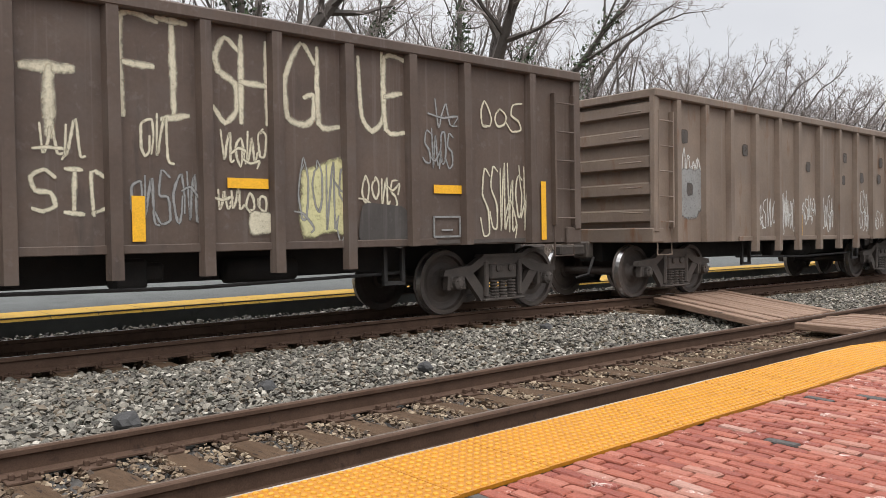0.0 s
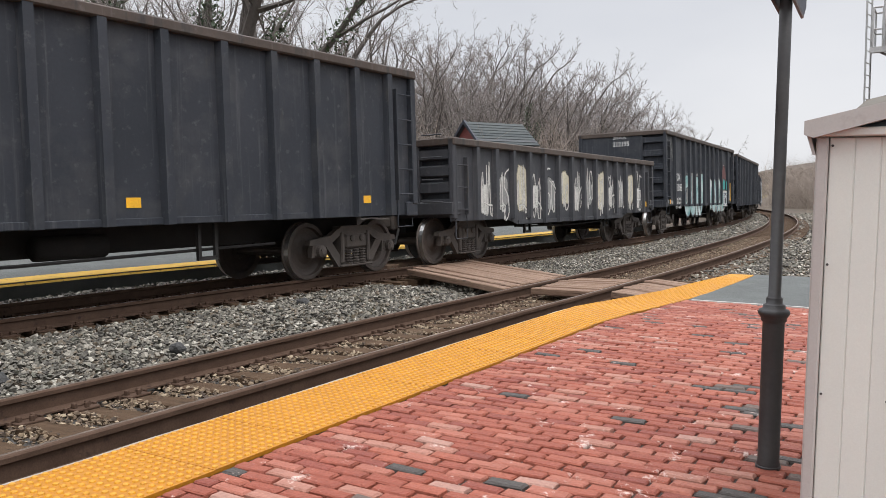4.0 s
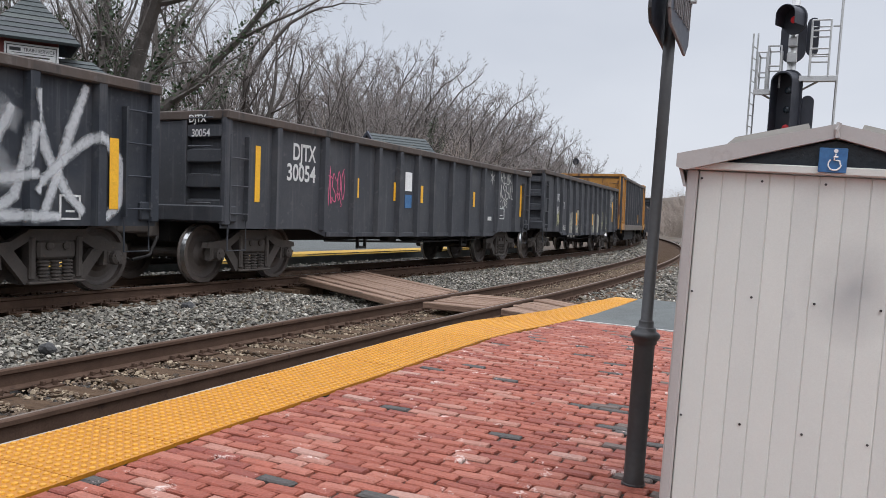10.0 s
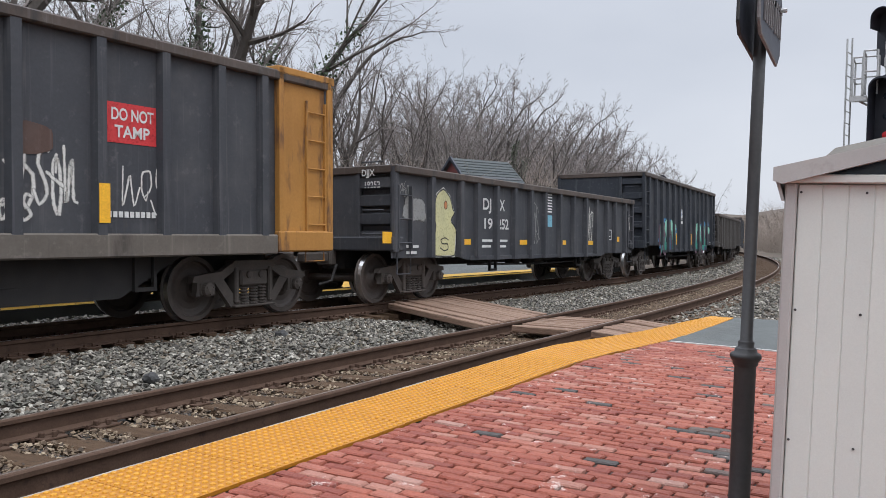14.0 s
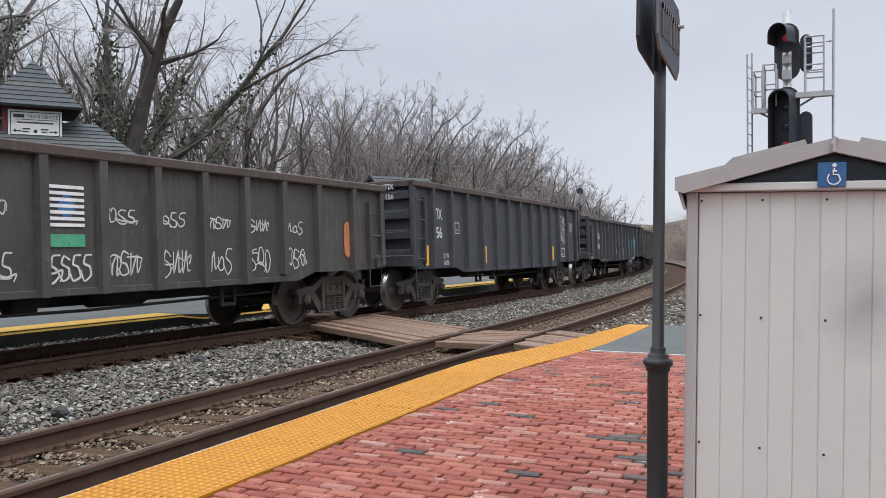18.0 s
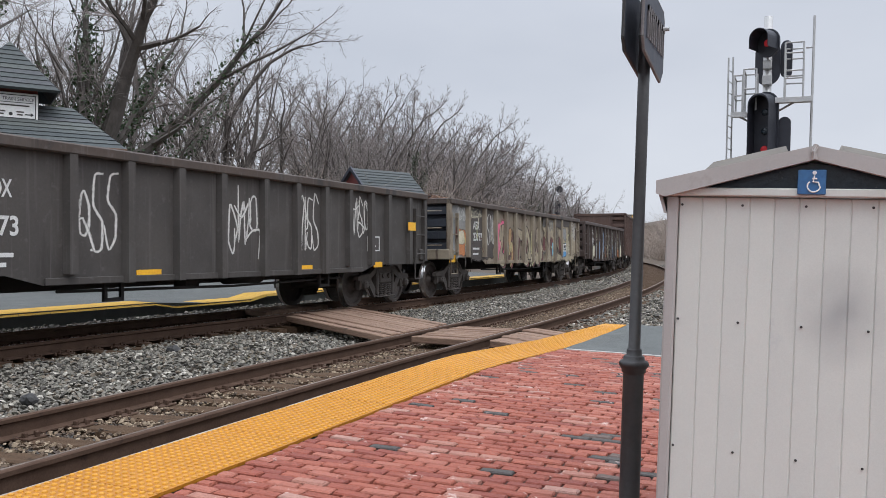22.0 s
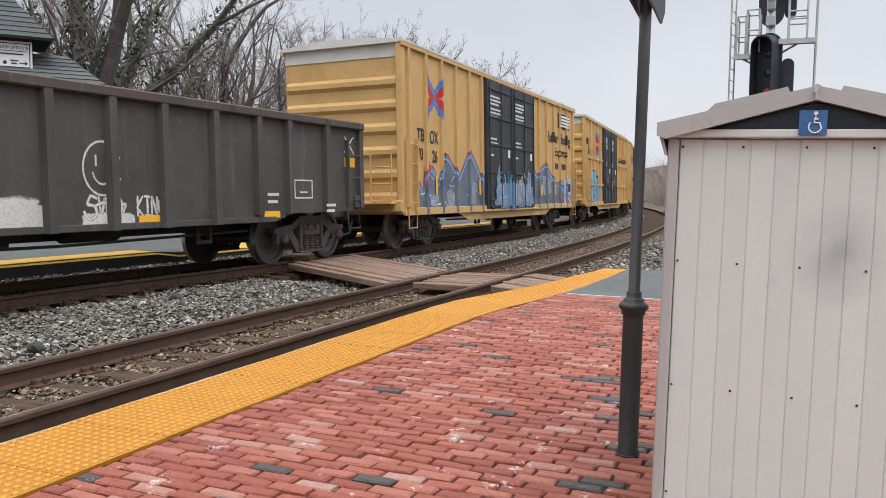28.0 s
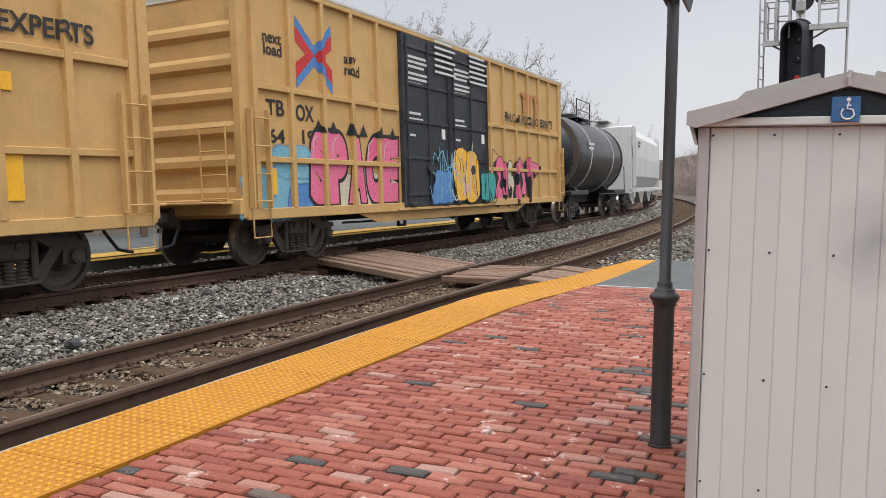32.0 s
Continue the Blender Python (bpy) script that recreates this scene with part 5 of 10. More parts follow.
def scrawl(rng, letters):
    """Looping spray strokes that spell nothing: steep zigzags with hooks and a swing below."""
    out = []
    for i in range(letters):
        x, pts = i * 1.05, []
        kind = rng.randrange(3)
        if kind == 0:
            c, r, a0 = rng.uniform(0.3, 0.7), rng.uniform(0.3, 0.5), rng.uniform(0, 6)
            pts = [(x + 0.5 + 0.48 * math.cos(a0 + 0.9 * k) * (1 - 0.06 * k), c + r * math.sin(a0 + 0.9 * k)) for k in range(9)]
        elif kind == 1:
            pts = [(x + rng.uniform(-0.1, 0.2), 1.0), (x + rng.uniform(0.0, 0.3), 0.05), (x + 0.35, 0.5), (x + rng.uniform(0.5, 0.8), rng.uniform(0.8, 1.2)), (x + 0.75, 0.1), (x + 1.1, rng.uniform(0.0, 0.5))]
        else:
            pts = [(x + 0.9, rng.uniform(0.8, 1.1)), (x + 0.3, 1.0), (x + 0.1, 0.65), (x + 0.7, 0.45), (x + 0.8, 0.1), (x + 0.2, rng.uniform(-0.1, 0.1)), (x - 0.2, 0.3)]
        out.append((i, [(p + rng.uniform(-0.08, 0.08), q + rng.uniform(-0.08, 0.08)) for p, q in pts]))
        if rng.random() < 0.5:
            z = rng.uniform(0.1, 0.9)
            out.append((i, [(x - 0.3, z), (x + 0.4, z + rng.uniform(-0.2, 0.3)), (x + 1.2, z + rng.uniform(-0.3, 0.2)), (x + 1.0, z - 0.3)]))
    return out


def blot(x0, x1, z0, z1, y, seed, lobe=0.16):
    """A patch of spray with an uneven lobed outline."""
    rng = random.Random(seed)
    a, b, cx, cz = (x1 - x0) / 2, (z1 - z0) / 2, (x0 + x1) / 2, (z0 + z1) / 2
    n = max(28, int((a + b) * 22))
    g = Geo()
    inset = min(0.1, 0.35 * min(a, b))
    rings = [[], []]
    for k in range(n):
        t = 2 * math.pi * k / n
        ct, st = math.cos(t), math.sin(t)
        px, pz = (a + 0.03) * math.copysign(abs(ct) ** 0.45, ct), (b + 0.03) * math.copysign(abs(st) ** 0.45, st)
        s = 1 - lobe * 0.4 + lobe * noise.noise(Vector((px * 2.6, pz * 2.6, seed))) + rng.uniform(-0.03, 0.03)
        rings[0].append((cx + px * s, y, cz + pz * s))
        rings[1].append((cx + px * s * (1 - inset / a), y, cz + pz * s * (1 - inset / b)))
    g.v = rings[0] + rings[1] + [(cx, y, cz)]
    g.f = [(k, (k + 1) % n, n + (k + 1) % n, n + k) for k in range(n)] + [(n + k, n + (k + 1) % n, 2 * n) for k in range(n)]
    g.soft = [1.0] * n + [0.0] * (n + 1)
    return g


# small corrections of the cars' ends, by their leading place
TRIM = {24.7: (-0.95, 0), 67.1: (0.15, -0.85), 82.8: (-0.65, 0), 97.0: (0, -0.6), 111.75: (-0.7, 0), 126.05: (0, 0.1), 153.3: (0.45, 0), 197.9: (0, -0.55), 212.9: (-0.55, 0.1), 227.25: (0.1, 0.3), 241.45: (0, 0.3), 256.5: (-0.2, 0), 317.1: (0.1, 0.25), 334.2: (0.25, 0)}


class Car:
    """One car: its empty, its near face and what is painted on it. Local x runs along the train, -y faces the platform, z is up from the rail."""

    def __init__(self, name, u0, u1, label, category):
        d0, d1 = TRIM.get(u0, (0, 0))
        self.u, self.L, self.half = (u0 + d0 + u1 + d1) / 2, u1 + d1 - u0 - d0, 1.53
        # where the marks are counted from
        self.o = -self.L / 2 - d0
        self.root = thing(name, label, category, group="cars of the freight train")
        self.face = -self.half
        self.layer = 0
        self.wheels, self.ribs, self.posts = [], [], []
        self.low = 0.0

    def tag(self, word, x, z, w, h, mat, stroke=0.05, seed=0, slant=0.0, label="spray-painted tag", y=None, letters=None):
        """A one-line tag; x counts from the leading end."""
        rng = random.Random(seed + len(word) * 7 + int(x * 10))
        if z < self.low:
            z, h = self.low, max(h - self.low + z, 0.12)
        st = glyphs(word, rng) if word else scrawl(rng, letters or 5)
        n = (len(word) * 1.3 - 0.3) if word else (letters or 5) * 1.05
        self.layer += 1
        yy = (self.face if y is None else y) - 0.003 - 0.0006 * self.layer
        first = None
        stroke *= 1.3
        for k, (_, pts) in enumerate(st):
            g = Geo()
            ribbon(g, [(min(max(self.o + x + (p[0] / n) * w + slant * p[1] * h, 0.1 - self.L / 2), self.L / 2 - 0.1), z + p[1] * h) for p in pts], stroke, yy - 0.00008 * k, 0.3)
            ob = part("stroke" if first else "graffiti", g, mat, first or self.root, "" if first else label)
            first = first or ob
        return first

    def piece(self, word, x, z, w, h, fills, outline, stroke=0.16, seed=0, label="large coloured graffiti piece", letters=5, cloud=None, shine=None):
        """Fat letters with an outline, each in a fill of its own."""
        rng = random.Random(seed)
        st = glyphs(word, rng, 0.05) if word else scrawl(rng, letters)
        n = (len(word) * 1.3 - 0.3) if word else letters * 1.05
        at = lambda pts: [(self.o + x + (p[0] / n) * w, z + p[1] * h) for p in pts]
        self.layer += 1
        base = self.face - 0.003 - 0.0006 * self.layer
        root = self.root
        if cloud:
            part("graffiti_cloud", blot(self.o + x - 0.15, self.o + x + w + 0.15, z - 0.12, z + h * 1.12, base, seed), cloud, root, "sprayed cloud behind the letters")
            base -= 0.0008
        by = {}
        for i, pts in st:
            by.setdefault(i, []).append(at(pts))
        for i, lines in by.items():
            go, gf, gs = Geo(), Geo(), Geo()
            for pts in lines:
                ribbon(go, pts, stroke * 1.45, base - 0.0012 - 0.0001 * i)
                ribbon(gf, pts, stroke, base - 0.0026 - 0.0001 * i)
                if shine:
                    ribbon(gs, [(a - stroke * 0.2, c + stroke * 0.22) for a, c in pts[:3]], stroke * 0.14, base - 0.004, 0.4)
            o = part("graffiti_letter", go, outline, root, "outlined graffiti letter")
            part("letter_fill", gf, fills[i % len(fills)], o)
            if shine:
                part("letter_shine", gs, shine, o)
        self.layer += 4

    def bubble(self, word, x0, x1, z0, z1, fills, outline, fat=0.05, edge=0.05, seed=0, label="fat outlined graffiti letter", shine=None):
        """Fat filled letters side by side, each with its painted outline."""
        rng = random.Random(seed)
        self.layer += 6
        y = self.face - 0.003 - 0.0006 * self.layer
        cell = (x1 - x0) / len(word)
        for i, ch in enumerate(word):
            fill, rim = (lettered(ch, 1.0, m, None, None, n, 1.0, 0.0, o) for m, n, o in ((fills[i % len(fills)], "letter_fill", fat), (outline, "graffiti_letter", fat + edge)))
            xs, zs = [v.co.x for v in fill.data.vertices], [v.co.y for v in fill.data.vertices]
            ax, ay = cell * 1.04 / (max(xs) - min(xs)), (z1 - z0) * rng.uniform(0.94, 1.04) / (max(zs) - min(zs))
            lean = rng.uniform(-0.1, 0.1)
            for ob, d in ((fill, 0.0014), (rim, 0.0)):
                for v in ob.data.vertices:
                    a, b = (v.co.x - min(xs)) * ax, (v.co.y - min(zs)) * ay
                    v.co = (a + lean * b, b, 0)
            rim.matrix_basis = pose(self.o + x0 + cell * i, y - 0.0004 * i, z0, 90, 0, 0)
            rim.parent, rim["label"] = self.root, label
            fill.parent = rim
            fill.matrix_basis = pose(0, 0, 0.0012)
            if shine:
                g = Geo()
                ribbon(g, [(cell * 0.18, (z1 - z0) * 0.6), (cell * 0.25, (z1 - z0) * 0.85), (cell * 0.5, (z1 - z0) * 0.93)], 0.035, 0, 0.5)
                g.v = [(a, c, 0.0022) for a, b, c in g.v]
                part("letter_shine", g, shine, rim)

    def lobes(self, x0, x1, z0, z1, n, fills, outline, seed=0, edge=0.04, label="rounded graffiti shape with outline"):
        """Rounded shapes side by side that spell nothing, with outline and inner strokes."""
        rng = random.Random(seed)
        cell = (x1 - x0) / n
        for i in range(n):
            cx, cz = x0 + cell * (i + 0.5) + rng.uniform(-0.1, 0.1) * cell, (z0 + z1) / 2 + rng.uniform(-0.04, 0.04)
            k = 22
            ph = rng.uniform(0, 6)
            pts = []
            for j in range(k):
                t = 2 * math.pi * j / k
                r = 1 + 0.13 * math.sin(3 * t + ph) + 0.08 * math.sin(5 * t + 2 * ph)
                ct, st = math.cos(t), math.sin(t)
                pts.append((cx + cell * 0.6 * math.copysign(abs(ct) ** 0.7, ct) * r, cz + (z1 - z0) * 0.5 * math.copysign(abs(st) ** 0.6, st) * (0.9 + 0.1 * r)))
            o = outline_shape(self, pts, fills[i % len(fills)], outline, edge, label)
            for q in range(2):
                g = Geo()
                a, b = cx + rng.uniform(-0.3, 0.3) * cell, cz + rng.uniform(-0.2, 0.25) * (z1 - z0)
                ribbon(g, [(self.o + (a + dx * cell), b + dz * (z1 - z0)) for dx, dz in ((-0.15, 0.2), (0.05, 0.05), (0.0, -0.12), (0.18, -0.25))], edge * 0.8, self.face - 0.003 - 0.0006 * self.layer - 0.0016, 0.3)
                part("inner_stroke", g, outline, o)

    def bar(self, x, z, w, h, mat, name="reflector", label="", y=None):
        x = self.o + x
        near_rib = any(r - 0.1 < x - self.o + w / 2 < r + 0.1 for r in self.ribs)
        yy = (min(-1.522, self.face - 0.0006 * self.layer) if near_rib else self.face - 0.0006 * self.layer) if y is None else y - 0.0006 * self.layer
        return part(name, Geo().box(x, x + w, yy - 0.006, yy + 0.002, z, z + h), mat, self.root, label)

    def words(self, body, x, z, size, mat=None, squeeze=1.0, y=None):
        yy = (self.face if y is None else y) - 0.007 - 0.0006 * self.layer
        return lettered(body, size, mat or STENCIL, self.root, pose(self.o + x, yy, z, 90, 0, 0), squeeze=squeeze, offset=size * 0.022)

    def lines(self, x, z, w, n, mat=None, h=0.05, gap=0.11, y=None):
        """Small stencilled data that cannot be read."""
        for k in range(n):
            self.bar(x, z - k * gap, w * (1 - 0.15 * (k % 2)), h, mat or STENCIL, "stencil_bar", y=y)

    def over_posts(self, ob, out, spots=None, top=0.052, foot=0.066, deep=0.069):
        """Lays a painted mesh over the posts of the side, so that it follows their relief."""
        bm, off = bmesh.new(), ob.matrix_basis.translation.x
        bm.from_mesh(ob.data)
        lo, hi = (f(v.co.x for v in bm.verts) + off for f in (min, max))
        near = [q for q in spots or self.posts if lo - 0.08 < q < hi + 0.08]
        for q in near:
            for e in (q - foot, q - top, q + top, q + foot):
                bmesh.ops.bisect_plane(bm, geom=bm.verts[:] + bm.edges[:] + bm.faces[:], plane_co=(e - off, 0, 0), plane_no=(1, 0, 0))
        for v in bm.verts:
            if any(abs(v.co.x + off - q) < top + 0.0005 for q in near):
                v.co += Vector(out) * deep
        bm.to_mesh(ob.data)
        bm.free()

    def end_words(self, body, z, high):
        """Stencilled words on the leading end: on the plate of a tall car, else on the chord and the first rib of the pockets."""
        for k, word in enumerate(body.split()):
            size = 0.21 if high else 0.16
            at = (0.033, 0.3, z - 0.1 - 0.24 * k) if high else ((-0.006, -0.78, z - 0.06), (0.033, -0.8, z - 0.27))[k]
            lettered(word, size, STENCIL, self.root, pose(-self.L / 2 + at[0], at[1], at[2], 90, 0, -90), squeeze=0.9, offset=size * 0.02)

    def trucks(self, inset=1.25):
        self.inset = inset
        for s in (-1, 1):
            xc = s * (self.L / 2 - inset)
            t = part("truck", TRUCK_MESH, TRUCK_IRON, self.root, "cast truck frame with coil springs", at=pose(xc, 0, 0))
            for q in (-1.05, 1.05):
                part("side_frame", FRAME_MESH, TRUCK_IRON, t, at=pose(0, 0, 0, 0, 0, 0 if q > 0 else 180))
                for dx in (-0.17, 0.0, 0.17):
                    part("spring", SPRING_MESH, TRUCK_IRON, t, at=pose(dx, q, 0.2))
                for dx in (-0.89, 0.89):
                    part("axle_box", BOX_MESH, TRUCK_IRON, t, at=pose(dx, 0, 0, 0, 0, 0 if q < 0 else 180))
            for d in (-0.89, 0.89):
                w = part("wheelset", WHEEL_MESH, WHEEL_STEEL, t, "steel wheels on their axle", at=pose(d, 0, 0.45))
                self.wheels.append((w, d))
        part("centre_sill", Geo().box(-self.L / 2 + 0.2, self.L / 2 - 0.2, -0.25, 0.25, 0.62, 1.02), UNDER_BLACK, self.root)
        for s in (-1, 1):
            c = Geo()
            c.cbox(s * self.L / 2 - 0.1, s * self.L / 2 + 0.1, -0.16, 0.16, 0.68, 0.98, 0.03)
            a, b = sorted((s * self.L / 2, s * (self.L / 2 + 0.72)))
            c.cbox(a, b, -0.1, 0.1, 0.74, 0.92, 0.03)
            part("coupler", c, TRUCK_IRON, self.root)
            part("air_hose", Geo().tube([(s * (self.L / 2 + 0.1), -0.3, 0.7), (s * (self.L / 2 + 0.3), -0.34, 0.42), (s * (self.L / 2 + 0.6), -0.3, 0.36)], 0.025, 6), UNDER_BLACK, self.root)

    def brake_gear(self, z=0.62):
        rng = random.Random(int(self.u))
        g = Geo()
        x0 = -self.L / 2 + 3.2
        g.tube([(x0, -1.15, z + 0.03), (0, -1.2, z - 0.02), (-x0, -1.15, z + 0.02)], 0.022, 6)
        part("brake_rod", g, UNDER_BLACK, self.root)
        part("air_tank", Geo().tube([(0.6, -0.55, z + 0.12), (1.5, -0.55, z + 0.12)], 0.15, 12), UNDER_BLACK, self.root, smooth=True)
        part("brake_valve", Geo().cbox(-0.8, -0.45, -0.95, -0.7, z - 0.02, z + 0.3, 0.03).cbox(-0.5, -0.25, -0.9, -0.72, z + 0.05, z + 0.25, 0.03), UNDER_BLACK, self.root)
        for dx in (-2.6, 2.4):
            part("hanger", Geo().box(dx, dx + 0.05, -1.25, -1.2, z - 0.1, z + 0.35).box(dx + 0.28, dx + 0.33, -1.25, -1.2, z - 0.1, z + 0.35).box(dx, dx + 0.33, -1.25, -1.2, z - 0.13, z - 0.08), UNDER_BLACK, self.root)

    def ladder(self, x, z0, z1, mat, width=0.42, y=None):
        """Rungs and stiles standing off the side."""
        yy = (self.face if y is None else y) - 0.09
        x = -self.L / 2 + x
        r = part("ladder", Geo().cbox(x - 0.02, x + 0.02, yy - 0.01, yy + 0.09, z0, z1, 0.004).cbox(x + width - 0.02, x + width + 0.02, yy - 0.01, yy + 0.09, z0, z1, 0.004), mat, self.root)
        z = z0 + 0.1
        while z < z1 + 0.01:
            part("rung", Geo().tube([(x, yy, z), (x + width, yy, z)], 0.013, 6), mat, r)
            z += 0.42
        part("stirrup", Geo().tube([(x, yy + 0.04, z0), (x, yy + 0.04, z0 - 0.45), (x + width, yy + 0.04, z0 - 0.45), (x + width, yy + 0.04, z0)], 0.014, 6), mat, r)


def truck_meshes():
    """Meshes of a cast truck: bolster, spring, bearing cap, wheelset and side frame."""
    f, sp, ab, fr = Geo(), Geo(), Geo(), Geo()
    y0, y1 = 0.96, 1.07
    # the arched upper member with jaws over the bearings, the lower member that carries the springs, and their ribs
    fr.prism([(-1.12, 0.55), (-1.10, 0.63), (-0.86, 0.66), (-0.62, 0.68), (-0.42, 0.79), (0.42, 0.79), (0.62, 0.68), (0.86, 0.66), (1.10, 0.63), (1.12, 0.55), (0.74, 0.54), (0.58, 0.57), (0.37, 0.69), (-0.37, 0.69), (-0.58, 0.57), (-0.74, 0.54)], y0, y1)
    fr.prism([(-0.78, 0.60), (-0.60, 0.62), (-0.30, 0.26), (0.30, 0.26), (0.60, 0.62), (0.78, 0.60), (0.42, 0.17), (-0.42, 0.17)], y0 + 0.015, y1 - 0.015)
    for s in (-1, 1):
        fr.cbox(*sorted((s * 0.38, s * 0.29)), y0 - 0.02, y1 + 0.03, 0.22, 0.74, 0.02)
        fr.prism([(s * 0.74, 0.56), (s * 1.04, 0.56), (s * 1.06, 0.36), (s * 0.99, 0.36), (s * 0.97, 0.5), (s * 0.81, 0.5), (s * 0.79, 0.36), (s * 0.72, 0.36)], y0 + 0.01, y1 - 0.005)
    fr.prism([(-0.44, 0.79), (0.44, 0.79), (0.40, 0.83), (-0.40, 0.83)], y0 - 0.03, y1 + 0.035)
    fr.cbox(-0.40, 0.40, y0 - 0.06, y1 + 0.05, 0.165, 0.20, 0.012)
    fr.cbox(-0.27, 0.27, y0 - 0.05, y1 + 0.03, 0.46, 0.69, 0.03)
    fr.lathe([(0.055, 1.08), (0.055, 1.125), (0.03, 1.135)], 10, at=(-0.12, 0, 0.625), axis="y")
    fr.lathe([(0.055, 1.08), (0.055, 1.125), (0.03, 1.135)], 10, at=(0.12, 0, 0.625), axis="y")
    f.cbox(-0.2, 0.2, -1.0, 1.0, 0.42, 0.66, 0.03)
    sp.lathe([q for j in range(6) for q in ((0.05, j * 0.044), (0.075, j * 0.044 + 0.008), (0.075, j * 0.044 + 0.024), (0.05, j * 0.044 + 0.031))], 12)
    ab.cbox(-0.13, 0.13, -1.08, -0.93, 0.36, 0.56, 0.03)
    ab.lathe([(0.04, -1.17), (0.06, -1.16), (0.09, -1.14), (0.095, -1.09), (0.095, -1.05)], 16, at=(0, 0, 0.45), axis="y")
    for k in range(3):
        t = 2.1 * k + 0.5
        ab.lathe([(0.014, -1.175), (0.014, -1.15)], 6, at=(0.06 * math.cos(t), 0, 0.45 + 0.06 * math.sin(t)), axis="y")
    wh = Geo()
    wh.tube([(0, -1.1, 0), (0, 1.1, 0)], 0.075, 12)
    for s in (-1, 1):
        prof = [(0.09, 0.70), (0.12, 0.71), (0.14, 0.74), (0.36, 0.765), (0.38, 0.70), (0.472, 0.695), (0.476, 0.715), (0.452, 0.735), (0.448, 0.82), (0.385, 0.826), (0.37, 0.775), (0.30, 0.752), (0.20, 0.77), (0.14, 0.82), (0.12, 0.87), (0.09, 0.875)]
        wh.lathe([(r, s * h) for r, h in prof], 32, axis="y")
    me = wh.mesh("wheelset")
    me.materials.append(WHEEL_STEEL)
    me.materials.append(WHEEL_RIM)
    for q in me.polygons:
        c = q.center
        if math.hypot(c.x, c.z) > 0.43 and 0.73 < abs(c.y) < 0.8216:
            q.material_index = 1
    return f.mesh("truck"), sp.mesh("spring"), ab.mesh("axle_box"), me, fr.mesh("side_frame")


TRUCK_MESH, SPRING_MESH, BOX_MESH, WHEEL_MESH, FRAME_MESH = truck_meshes()


